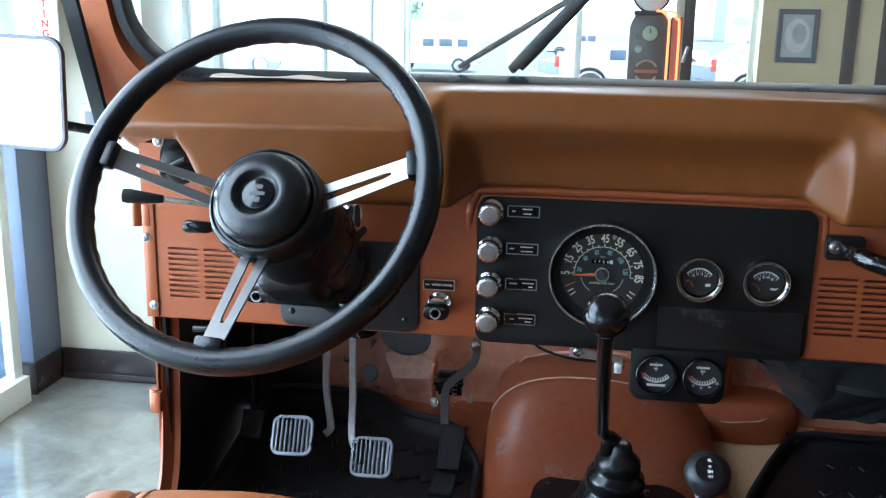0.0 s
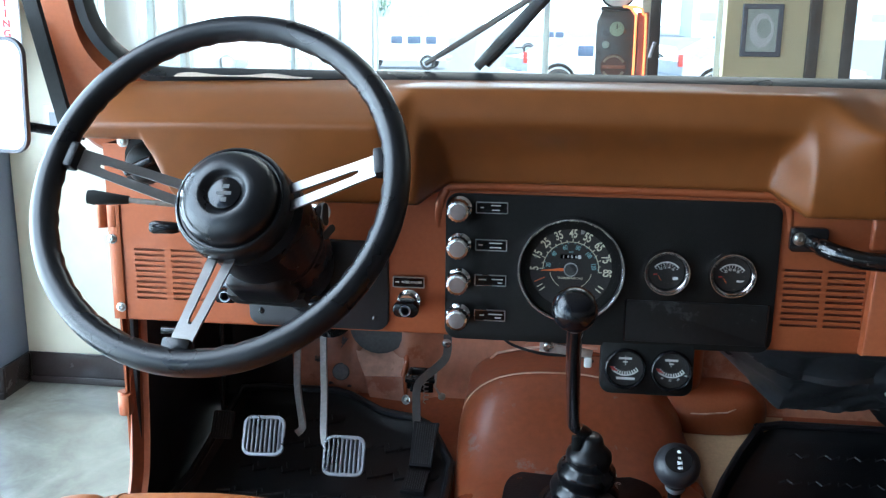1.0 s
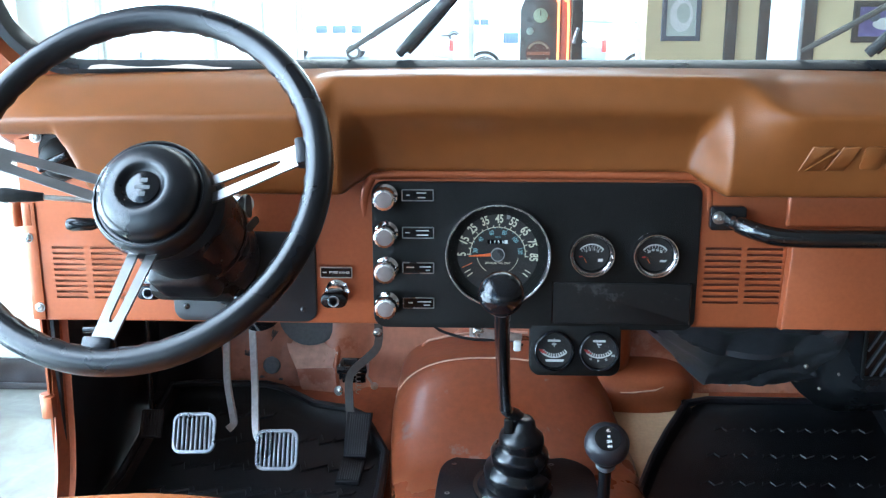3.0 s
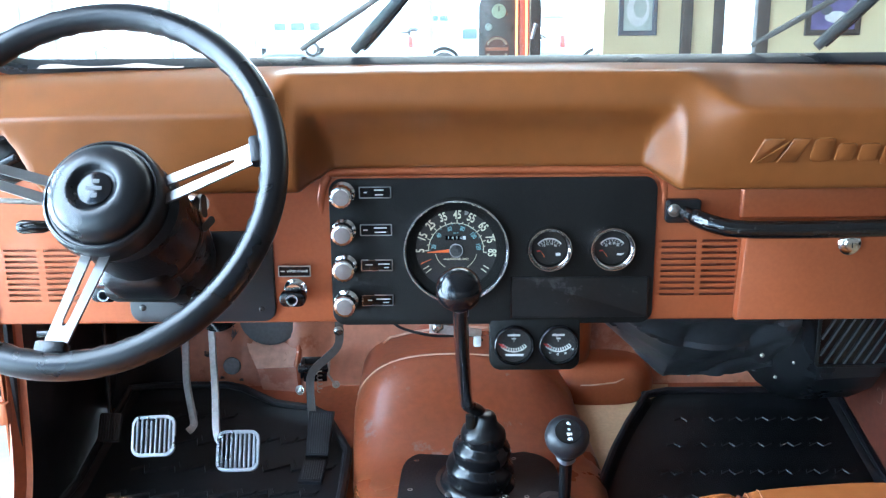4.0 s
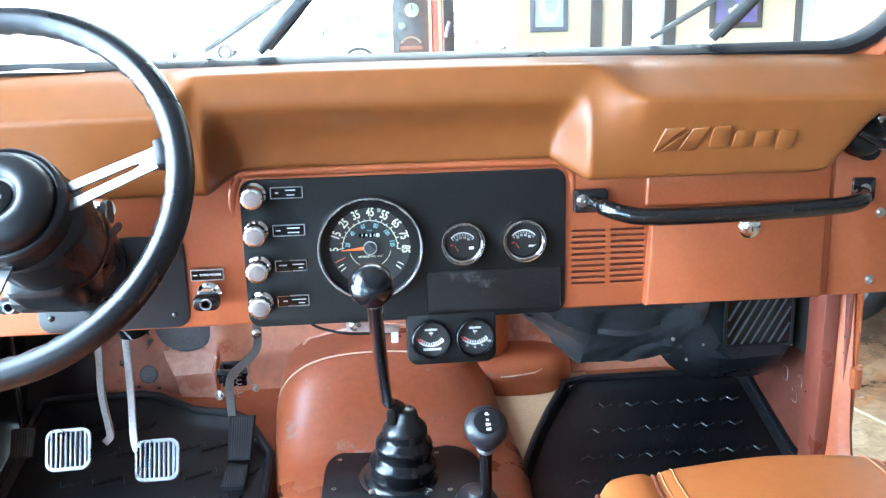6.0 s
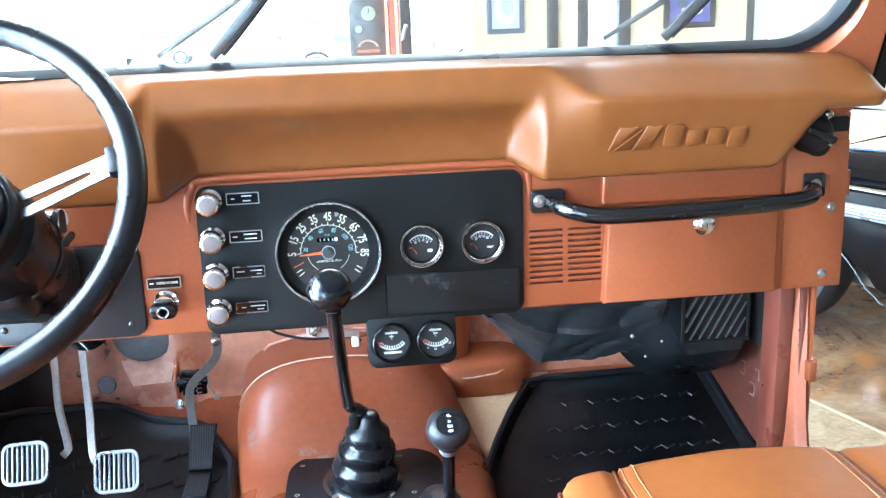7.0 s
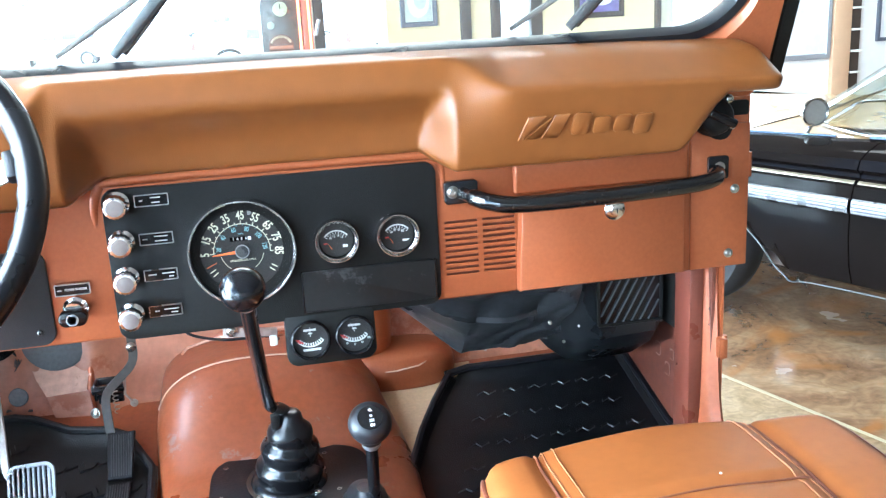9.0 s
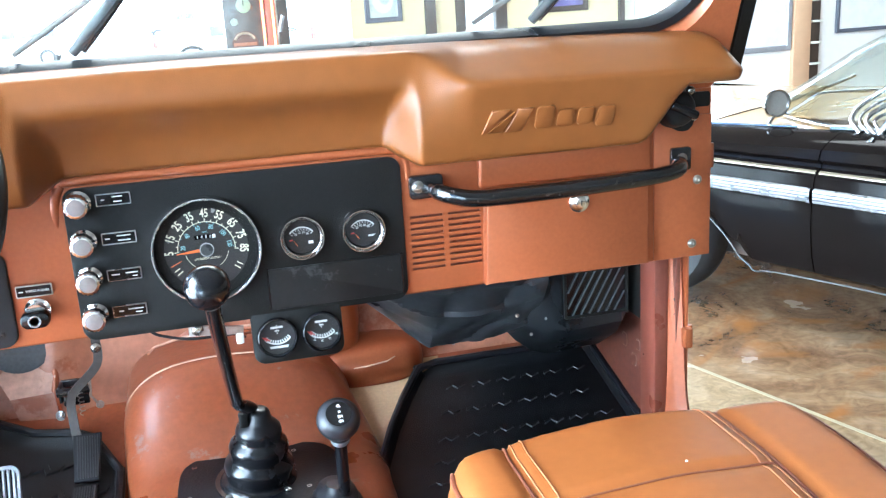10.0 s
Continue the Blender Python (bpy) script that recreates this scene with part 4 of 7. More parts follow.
# ---- gauge pod under the dash ----
pod = thing("gauge_pod", "black two-gauge pod hung under the dashboard", "gauge pod", at=(0.10, 0.0, 0.903))
PM = facing(0.100, -0.004, 0.937, 84)
out = [(u, v) for u, v in round_rect(0.116, 0.074, 0.014) if v < 0]
out = [(0.058, 0.036), (-0.058, 0.036)] + out
part("pod_panel", slab(out, PM @ pose(0, 0, -0.012), 0.016, 0.003), BLACK, pod)
part("pod_flange", boxm(0.042, 0.158, -0.002, 0.03, 0.9705, 0.974, 0.001), BLACK, pod)
for u in (-0.027, 0.030):
    M2 = PM @ pose(u, -0.003, 0.004)
    c = M2 @ V(0, 0, 0)
    ax = (M2 @ V(0, 0, 1)) - c
    g = part("pod_gauge", lathem(c, ax, [(0.0235, 0), (0.0255, 0.0005), (0.0262, 0.005), (0.0255, 0.009), (0.0238, 0.0105), (0.0228, 0.009), (0.0222, 0.003)], 48, cap=False), BLACK_GLOSS, pod, "aftermarket gauge with red and white scale")
    part("dial", lathem(c, ax, [(0.0232, 0.001), (0.0232, 0.003)], 40), DIAL, g)
    S = M2 @ pose(0, 0, 0.0032)
    part("maker_bar", slab([(a, b) for a, b in ((-0.008, 0.0115), (0.008, 0.0115), (0.008, 0.0142), (-0.008, 0.0142))], S, 0.0003), WHITE, g)
    part("caption_bar", slab([(a, b) for a, b in ((-0.0028, 0.0075), (0.0028, 0.0075), (0.0028, 0.0092), (-0.0028, 0.0092))], S, 0.0003), WHITE, g)
    part("scale_band", arc_band(0.0215, 0.0232, 224, 316, S @ pose(0, 0.0135, 0)), WHITE, g)
    bm = bmesh.new()
    for i in range(11):
        tick(bm, S @ pose(0, 0.0135, 0), 224 + 92 * i / 10, 0.0175, 0.0225, 0.0008)
    part("scale_tick", bm, WHITE, g, recalc=False)
    part("red_zone", arc_band(0.0185, 0.0225, 218, 232, S @ pose(0, 0.0135, 0.0001)), RED, g)
    if u > 0:
        for i, n_ in enumerate(("40", "60", "80", "100")):
            a, b = polar(0.0262, 246 + 22 * i)
            writing("scale_number", n_, S @ pose(a, b + 0.0135, 0.0003), 0.0040, WHITE, g, squeeze=0.8)
    else:
        part("number_bar", slab([(a, b) for a, b in ((-0.010, -0.0145), (0.012, -0.0145), (0.013, -0.0115), (-0.011, -0.0115))], S, 0.0003), WHITE, g)
    part("needle", slab([(0, -0.0004), (0.012, -0.0003), (0.012, 0.0003), (0, 0.0004)], S @ pose(0, 0.0045, 0.001, 0, 0, 90 if u < 0 else 112), 0.0004), WHITE, g)
    part("needle", slab([(-0.003, -0.0007), (0.008, -0.0007), (0.008, 0.0007), (-0.003, 0.0007)], S @ pose(-0.012, -0.002, 0.001, 0, 0, 150), 0.0004), RED, g)
    ln = part("lens", lathem(c, ax, [(0.0228, 0.0085), (0.0228, 0.009)], 40), SMOKE, g)
    ln.visible_shadow = False

# ---- wiper switch, light switch, grab bar, glove box ----
wl = plaque(-0.2035, 1.0335, dash, w=0.041, h=0.0145, rows_=((-0.36, 0, 0.12),))
writing("plaque_text", "WIPERS WASHER", facing(-0.1995, -0.0062, 1.0335), 0.0042, WHITE, wl, squeeze=0.82)
for x, z in ((-0.2035, 1.0045), (-0.436, 1.0125)):
    k = part("rotary_switch", lathem((x, -0.001, z + 0.004), (0, -1, 0), [(0.0150, 0), (0.0150, 0.003), (0.0115, 0.006), (0.0105, 0.014), (0.0120, 0.017), (0.0120, 0.020)], 28), CHROME, dash, "chrome switch with a black oval knob")
    part("switch_grip", slab([(u * 1.0, v) for u, v in round_rect(0.033, 0.0195, 0.0092, 8)], facing(x, -0.021, z), 0.013, 0.003), BLACK_GLOSS, k)
    part("switch_ring", lathem((x, -0.0352, z), (0, -1, 0), [(0.0058, 0), (0.0072, 0.0005), (0.0072, 0.0012), (0.0056, 0.0012), (0.0052, 0)], 24), ALU, k)
bar = thing("grab_bar", "black painted steel grab bar with chipped paint bolted to the dash", "grab bar", at=(0.455, -0.03, 1.09))
path = smooth_path([V(0.282, -0.008, 1.106), V(0.290, -0.028, 1.104), V(0.306, -0.046, 1.1000), V(0.335, -0.056, 1.0955), V(0.40, -0.058, 1.0945), V(0.50, -0.057, 1.0955), V(0.58, -0.052, 1.0975), V(0.617, -0.040, 1.100), V(0.632, -0.018, 1.103), V(0.634, -0.004, 1.103)], 6)
part("tube", tubem(path, [0.0085] * 6 + [0.0108] * (len(path) - 12) + [0.0085] * 6, 16), CHIPPED, bar, "glossy black tube worn to metal on top")
part("end_plate", slab(round_rect(0.044, 0.030, 0.005), facing(0.2805, -0.001, 1.1075), 0.008, 0.001), BLACK_METAL, bar)
part("end_plate", slab(round_rect(0.030, 0.032, 0.004), facing(0.640, -0.003, 1.107), 0.005, 0.001), BLACK_METAL, bar)
screw("bolt", (0.2690, -0.009, 1.1085), (0, -1, 0), 0.0065, bar)
screw("bolt", (0.641, -0.008, 1.107), (0, -1, 0), 0.0065, bar, RAWSTEEL)
glove = thing("glove_box_door", "copper-painted glove box door with a chrome lock", "glove box door", at=(0.47, -0.012, 0.967))
bm = slab([(-0.118, -0.060), (0.1175, -0.060), (0.1165, 0.0645), (-0.112, 0.0645)], facing(0.470, -0.002, 1.0275), 0.016, 0.004)
part("door_skin", bm, PAINT, glove)
lk = part("lock", lathem((0.485, -0.017, 1.067), (0, -1, 0), [(0.0145, 0), (0.0145, 0.003), (0.0125, 0.005), (0.008, 0.006), (0.0078, 0.0105), (0.006, 0.011)], 28), CHROME, glove, "chrome push-button lock")
part("keyhole", boxm(0.4845, 0.4855, -0.0285, -0.0278, 1.0635, 1.0705), BLACK, lk)
part("upper_rail", boxm(0.352, 0.598, -0.006, 0.004, 1.0955, 1.150, 0.005, 3), PAINT, dash)

# ---- steering wheel and column ----
WC = V(-0.3628, -0.2418, 1.1950)
TILTW = 34.4
WP = pose(*WC, 90 - TILTW, 0, -3.7)        # x right, y up the wheel, z along the column to the driver
wheel = thing("steering_wheel", "black vinyl three-spoke steering wheel with slotted steel spokes", "steering wheel", at=tuple(WC))
R = 0.1850
ring = []
bm = bmesh.new()
N = 120
for i in range(N):
    a = 2 * math.pi * i / N
    c, s = math.cos(a), math.sin(a)
    row = []
    for k in range(14):
        b = 2 * math.pi * k / 14
        grip = 0.0008 * math.cos(24 * a * 2) if (math.cos(b) < -0.4 and math.sin(b) < 0.5) else 0.0
        r = 0.0140 + grip
        row.append(bm.verts.new(WP @ V((R + r * math.cos(b)) * c, (R + r * math.cos(b)) * s, r * math.sin(b))))
    ring.append(row)
for i in range(N):
    for k in range(14):
        bm.faces.new((ring[i][k], ring[i][(k + 1) % 14], ring[(i + 1) % N][(k + 1) % 14], ring[(i + 1) % N][k]))
part("rim", bm, WHEELVINYL, wheel, "thick black vinyl rim with finger grips", smooth=80)
for ang in (11, 171, 268):
    A = WP @ pose(0, 0, 0, 0, 0, ang)
    # slotted flat spoke, dished from the hub out to the rim
    u0, u1 = 0.040, 0.174
    zf = lambda u: -0.050 + 0.050 * max(0.0, (u - 0.062) / (u1 - 0.062))
    o = [(u0, -0.016), (0.062, -0.0150), (u1 - 0.03, -0.0118), (u1, -0.0112), (u1, 0.0112), (u1 - 0.03, 0.0118), (0.062, 0.0150), (u0, 0.016)]
    i_ = [(0.056, -0.0042), (0.062, -0.0042), (0.135, -0.0030), (0.143, -0.0016), (0.143, 0.0016), (0.135, 0.0030), (0.062, 0.0042), (0.056, 0.0042)]
    bm = bmesh.new()
    vo = [bm.verts.new(A @ V(u, v, zf(u))) for u, v in o]
    vi = [bm.verts.new(A @ V(u, v, zf(u))) for u, v in i_]
    for a in range(8):
        b = (a + 1) % 8
        bm.faces.new((vo[a], vo[b], vi[b], vi[a]))
    thicken(bm, 0.003)
    sp_ = part("spoke", bm, STEEL, wheel, "brushed steel spoke with a long slot", smooth=20)
    part("spoke_boot", boxm(u1 - 0.012, u1 + 0.004, -0.0145, 0.0145, -0.010, 0.006, 0.003, m=A), WHEELVINYL, sp_)
HZ = -0.0385
part("hub_pad", lathem(WP @ V(0, 0, HZ), (WP @ V(0, 0, 1)) - WC, [(0.044, -0.044), (0.0590, -0.040), (0.0630, -0.022), (0.0620, -0.004), (0.0600, 0.002), (0.0575, 0.003), (0.0560, 0.000), (0.0540, 0.000), (0.0530, 0.006), (0.0505, 0.013), (0.0440, 0.0185), (0.0345, 0.0225), (0.0275, 0.024), (0.0240, 0.023), (0.0215, 0.0190), (0.0180, 0.0170)], 72), WHEELVINYL, wheel, "round padded black horn button", smooth=50)
BADGE = mat("badge_silver", (0.10, 0.10, 0.10), 0.6)
badge = part("badge", lathem(WP @ V(0, 0, HZ + 0.0175), (WP @ V(0, 0, 1)) - WC, [(0.0176, 0), (0.0176, 0.0012), (0.0165, 0.002)], 40), BLACK_GLOSS, wheel, "small round badge with pale marks")
for u, v, w, h in ((0.001, 0.0070, 0.007, 0.0045), (0, -0.0005, 0.016, 0.004), (0.001, -0.008, 0.006, 0.005)):
    part("badge_mark", slab([(u - w / 2, v - h / 2), (u + w / 2, v - h / 2), (u + w / 2, v + h / 2), (u - w / 2, v + h / 2)], WP @ pose(0, 0, HZ + 0.0195), 0.0006), BADGE, badge)
col = thing("steering_column", "black steering column with stalks and ignition key", "steering column", at=tuple(WP @ V(0, 0, -0.26)))
CP = WP @ pose(0, 0, -0.034)
cax = (WP @ V(0, 0, 1)) - WC
part("column_shroud", lathem(CP @ V(0.012, -0.004, -0.20), cax, [(0.040, -0.02), (0.050, 0.0), (0.056, 0.03), (0.060, 0.08), (0.0605, 0.135), (0.058, 0.165), (0.05, 0.172)], 48), SHROUD, col, "glossy black column shroud")
part("column_tube", tubem([CP @ V(0.008, -0.004, -0.40), CP @ V(0.008, -0.004, -0.18)], 0.034, 28), BLACK_METAL, col)
part("shroud_clamp", boxm(-0.052, 0.05, -0.062, 0.0, -0.185, -0.15, 0.01, m=CP), BLACK, col)
ign = part("ignition_lock", lathem(V(-0.300, -0.10, 1.140), (0.75, -0.62, 0.2), [(0.0125, -0.02), (0.0125, 0.012), (0.0105, 0.015), (0.0105, 0.018)], 24), CHROME, col, "chrome ignition lock with its key")
part("key", slab(round_rect(0.010, 0.026, 0.005), pose(-0.283, -0.120, 1.142, 75, 20, 66), 0.0022), DULLSTEEL, ign)
part("key", slab(round_rect(0.009, 0.022, 0.0045), pose(-0.279, -0.121, 1.122, 70, 60, 40), 0.002), DULLSTEEL, ign)
part("signal_housing", boxm(-0.03, 0.045, -0.070, -0.03, -0.150, -0.085, 0.014, 3, m=CP), SHROUD, col, "moulded switch housing under the column")
part("lock_housing", lathem(CP @ V(0.045, -0.012, -0.12), (0.8, -0.45, 0.3), [(0.024, -0.02), (0.024, 0.014), (0.020, 0.022), (0.016, 0.024)], 28), SHROUD, col)
part("shroud_seam", lathem(CP @ V(0.012, -0.004, -0.20), cax, [(0.0604, 0.088), (0.0618, 0.090), (0.0618, 0.094), (0.0607, 0.096)], 48), BLACK_METAL, col)
part("tilt_lever", boxm(0.062, 0.094, -0.074, -0.066, -0.13, -0.124, 0.002, m=CP), BLACK_METAL, col)
screw("column_screw", CP @ V(0.045, -0.05, -0.10), (0.5, -0.8, -0.1), 0.004, col)
screw("column_screw", CP @ V(0.062, -0.06, -0.15), (0.6, -0.7, 0), 0.005, col, BLACK_METAL)
st = part("turn_stalk", tubem([V(-0.40, -0.14, 1.150), V(-0.446, -0.16, 1.156), V(-0.50, -0.162, 1.160)], 0.0030, 10), RAWSTEEL, col)
part("stalk_knob", tubem([V(-0.495, -0.162, 1.160), V(-0.503, -0.164, 1.1605), V(-0.533, -0.169, 1.163), V(-0.539, -0.17, 1.1635)], [0.0045, 0.0055, 0.0085, 0.0075], 14), BLACK, st, "black stalk handle")
st2 = part("hazard_stalk", tubem([V(-0.40, -0.14, 1.125), V(-0.452, -0.15, 1.127)], 0.003, 10), RAWSTEEL, col)
part("stalk_knob", tubem([V(-0.444, -0.149, 1.127), V(-0.450, -0.15, 1.127), V(-0.472, -0.15, 1.127), V(-0.477, -0.15, 1.127)], [0.005, 0.0070, 0.0078, 0.006], 14), BLACK_GLOSS, st2)
cp = part("column_plate", slab([(u, v) for u, v in round_rect(0.185, 0.118, 0.016)], facing(-0.322, -0.001, 1.026), 0.005, 0.002), mat("grey_black_plate", (0.014, 0.015, 0.017), 0.38, spots=0.2, bump=0.15, bump_scale=700), col, "black plate round the column")
for x, z in ((-0.247, 0.984), (-0.398, 0.987)):
    screw("plate_screw", (x, -0.006, z), (0, -1, 0), 0.0036, cp, BLACK_METAL)

# ---- gear levers ----
lever = thing("gear_shift_lever", "bent black gear lever with a round knob and ribbed rubber boot", "gear lever", at=(0.02, 0.06, 0.70))
SK = V(-0.001, -0.293, 1.095)
path = smooth_path([V(0.036, 0.055, 0.775), V(0.034, 0.050, 0.808), V(0.030, 0.041, 0.821), V(0.0165, 0.012, 0.840), V(0.0130, 0.002, 0.849), V(0.0115, -0.015, 0.865), V(0.004, -0.16, 0.99), V(0.001, -0.255, 1.066), V(0.0, -0.27, 1.078)], 6)
part("rod", tubem(path, 0.0082, 14), BLACK_METAL, lever, "black painted rod")
kax = (V(0, -0.27, 1.078) - V(0.004, -0.16, 0.99)).normalized()
part("knob", lathem(SK - kax * 0.030, kax, [(0.0085, 0.004), (0.0092, 0.007), (0.0095, 0.010), (0.0145, 0.014), (0.0190, 0.021), (0.0218, 0.030), (0.0214, 0.038), (0.0180, 0.045), (0.0112, 0.0495), (0.004, 0.051)], 40), BLACK_GLOSS, lever, "glossy black knob", smooth=60)
part("collar", lathem(SK - kax * 0.031, kax, [(0.0095, -0.004), (0.0105, -0.003), (0.0105, 0.001), (0.0095, 0.002)], 24), RAWSTEEL, lever)
bax = V(0.08, -0.10, 1).normalized()
prof_ = [(0.072, 0.0), (0.073, 0.006), (0.066, 0.012), (0.060, 0.014), (0.0615, 0.024), (0.064, 0.031), (0.062, 0.038), (0.053, 0.043), (0.0505, 0.047), (0.054, 0.055), (0.055, 0.061), (0.052, 0.067), (0.043, 0.072), (0.041, 0.076), (0.0425, 0.084), (0.040, 0.091), (0.030, 0.098), (0.024, 0.103), (0.021, 0.112), (0.0175, 0.116), (0.011, 0.118)]
boot = part("boot", lathem((0.030, 0.052, 0.702), bax, [(r * 0.74, h) for r, h in prof_], 44), mat("black_boot_rubber", (0.006, 0.006, 0.007), 0.27, spots=0.3), lever, "ribbed glossy rubber boot", smooth=60)
part("boot_tab", boxm(-0.006, 0.006, -0.004, 0.004, 0.0, 0.022, 0.002, m=pose(0.018, 0.030, 0.800, 8, 0, 0)), BLACK, boot)
part("boot_ring", lathem((0.030, 0.052, 0.7045), bax, [(0.045, 0), (0.060, 0), (0.060, 0.003), (0.045, 0.004)], 44), BLACK_METAL, lever)
for k in range(4):
    a = radians(40 + 90 * k)
    screw("ring_screw", V(0.030, 0.052, 0.706) + V(0.055 * math.cos(a), 0.055 * math.sin(a), 0.002), bax, 0.004, lever)
cover = thing("tunnel_cover_plate", "black steel cover plate screwed onto the gearbox tunnel", "cover plate", at=(0.04, 0.0, 0.70))
part("plate", slab(soften([(-0.05, 0.156), (-0.100, 0.135), (-0.106, 0.05), (-0.108, -0.22), (0.125, -0.22), (0.122, 0.05), (0.120, 0.12), (0.074, 0.156)]), pose(0.024, 0.0, 0.7025, 0, 0, 0), 0.0035, 0.001), mat("black_textured_plate", (0.006, 0.0065, 0.008), 0.5, spots=0.35, spec=0.2, bump=0.2, bump_scale=260), cover)
for x, y in ((-0.058, 0.122), (-0.065, 0.035), (0.085, 0.125), (0.095, 0.013)):
    screw("plate_screw", (x, y, 0.7035), (0, 0, 1), 0.005, cover)
tl = thing("transfer_case_lever", "short black range lever with a marked round knob", "gear lever", at=(0.125, -0.10, 0.70))
TK = V(0.125, -0.150, 0.874)
tax = V(-0.03, -0.32, 1).normalized()
part("rod", tubem([TK - tax * 0.22, TK - tax * 0.10, TK - tax * 0.03], 0.0075, 14), BLACK_METAL, tl)
tz = V(-0.02, -0.66, 0.75).normalized()
tx_ = V(1, 0, 0.03).normalized()
ty_ = tz.cross(tx_).normalized()
cm = Matrix(((tx_.x, ty_.x, tz.x, 0), (tx_.y, ty_.y, tz.y, 0), (tx_.z, ty_.z, tz.z, 0), (0, 0, 0, 1)))
cm = Matrix.Translation(TK + tz * 0.0150) @ cm
tk = part("knob", lathem(TK - tz * 0.020, tz, [(0.008, -0.002), (0.017, 0.001), (0.0230, 0.008), (0.0258, 0.017), (0.0253, 0.025), (0.0215, 0.031), (0.0168, 0.0345), (0.0150, 0.035)], 40), mat("black_knob_vinyl", (0.014, 0.014, 0.017), 0.42, bump=0.15, bump_scale=600), tl, "dull black round knob", smooth=60)
part("knob_neck", lathem(TK - tax * 0.026, tax, [(0.0105, -0.004), (0.0135, 0.0), (0.0150, 0.008), (0.0155, 0.014)], 28), mat("black_neck_vinyl", (0.012, 0.012, 0.013), 0.5), tl)
part("knob_collar", lathem(TK - tax * 0.034, tax, [(0.0095, -0.003), (0.0115, 0), (0.0115, 0.005), (0.0095, 0.007)], 24), ALU, tl)
part("knob_disc", lathem(TK + tz * 0.0148, tz, [(0.0150, 0), (0.0146, 0.0010)], 32), BLACK_GLOSS, tk)
for i, t_ in enumerate(("4L", "N", "2H", "4H")):
    writing("range_mark", t_, cm @ pose(0.001, 0.0092 - (i + (0.3 if i else 0)) * 0.0058, 0.0011), 0.0046 if i != 1 else 0.0036, WHITE, tk, weight=0.00025)
part("boot", loftm([[V(0.120 + w * c, -0.085 + 0.055 * sgn + l * s - (z - 0.70) * 0.25, z) for c, s in [(math.cos(2 * math.pi * k / 24), math.sin(2 * math.pi * k / 24)) for k in range(24)]] for w, l, z, sgn in ((0.040, 0.075, 0.699, 0), (0.040, 0.075, 0.712, 0), (0.031, 0.064, 0.718, 0), (0.034, 0.064, 0.730, 0), (0.024, 0.050, 0.737, 0), (0.026, 0.048, 0.749, 0), (0.014, 0.02, 0.757, 0), (0.012, 0.014, 0.765, 0))], True, True), RUBBER, tl, "pleated rubber boot", smooth=60)

# ---- pedals ----
for nm, c, arm, lab in (("clutch_pedal", V(-0.4475, 0.138, 0.740), [V(-0.445, 0.34, 0.98), V(-0.436, 0.30, 0.842), V(-0.425, 0.25, 0.782), V(-0.399, 0.18, 0.747), V(-0.398, 0.17, 0.740), V(-0.405, 0.166, 0.734)], "clutch pedal with a ribbed metal pad on a bare steel arm"),
                        ("brake_pedal", V(-0.3235, 0.136, 0.716), [V(-0.402, 0.34, 0.98), V(-0.393, 0.30, 0.845), V(-0.373, 0.22, 0.779), V(-0.361, 0.165, 0.730), V(-0.345, 0.150, 0.718)], "brake pedal with a ribbed metal pad on a bare steel arm")):
    pd = thing(nm, lab, "pedal", "foot pedals", at=tuple(c))
    part("arm", strap(smooth_path(arm, 5), 0.0105, 0.006), OXSTEEL, pd, smooth=30)
    M = pose(*c, 58, 0, 4 if nm == "clutch_pedal" else 2)
    part("pad_backing", slab(round_rect(0.060, 0.056, 0.012), M @ pose(0, 0, -0.006), 0.006, 0.002), RUBBER, pd)
    part("pad_rim", ring_plate(0.0635, 0.061, 0.014, 0.0545, 0.050, 0.010, M, 0.007, 0.0, 0.002), ALU, pd, "cast metal pad frame")
    for k in range(8):
        u = -0.0235 + k * 0.0067
        part("rib", boxm(u - 0.0019, u + 0.0019, -0.026, 0.026, 0.0, 0.0062, 0.0012, 1, m=M), ALU, pd)
gas = thing("accelerator_pedal", "black rubber accelerator pedal on a cranked steel rod", "pedal", "foot pedals", at=(-0.225, 0.25, 0.66))
GMX = pose(-0.2135, 0.222, 0.700, 46, 0, -2)
part("rod", strap(smooth_path([V(-0.180, 0.318, 0.965), V(-0.186, 0.302, 0.87), V(-0.186, 0.30, 0.836), V(-0.193, 0.298, 0.815), V(-0.225, 0.295, 0.785), V(-0.235, 0.292, 0.768), V(-0.235, 0.285, 0.738), V(-0.231, 0.268, 0.700)], 4), 0.0130, 0.007), DULLSTEEL, gas, "flat cranked steel bar", smooth=30)
part("pivot_sleeve", lathem((-0.258, 0.315, 0.775), (1, 0, 0), [(0.006, 0), (0.0075, 0.001), (0.0075, 0.05), (0.006, 0.051)], 16), BLACK_METAL, gas)
part("return_spring", tubem([V(-0.222 + 0.004 * math.cos(t), 0.302 + 0.004 * math.sin(t), 0.775 - 0.0012 * t) for t in np.linspace(0, 30, 120)], 0.0009, 5), RAWSTEEL, gas)
part("hinge_bracket", boxm(-0.254, -0.214, 0.336, 0.342, 0.742, 0.786, 0.002), BLACK_METAL, gas)
part("bracket_ear", boxm(-0.255, -0.250, 0.310, 0.337, 0.758, 0.786, 0.002), BLACK_METAL, gas)
screw("bolt", (-0.255, 0.30, 0.743), (-0.4, -0.9, 0.2), 0.0065, gas)
screw("bolt", (-0.196, 0.31, 0.748), (0.4, -0.9, 0.2), 0.005, gas)
screw("bolt", (-0.187, 0.292, 0.848), (0, -1, 0), 0.006, gas)
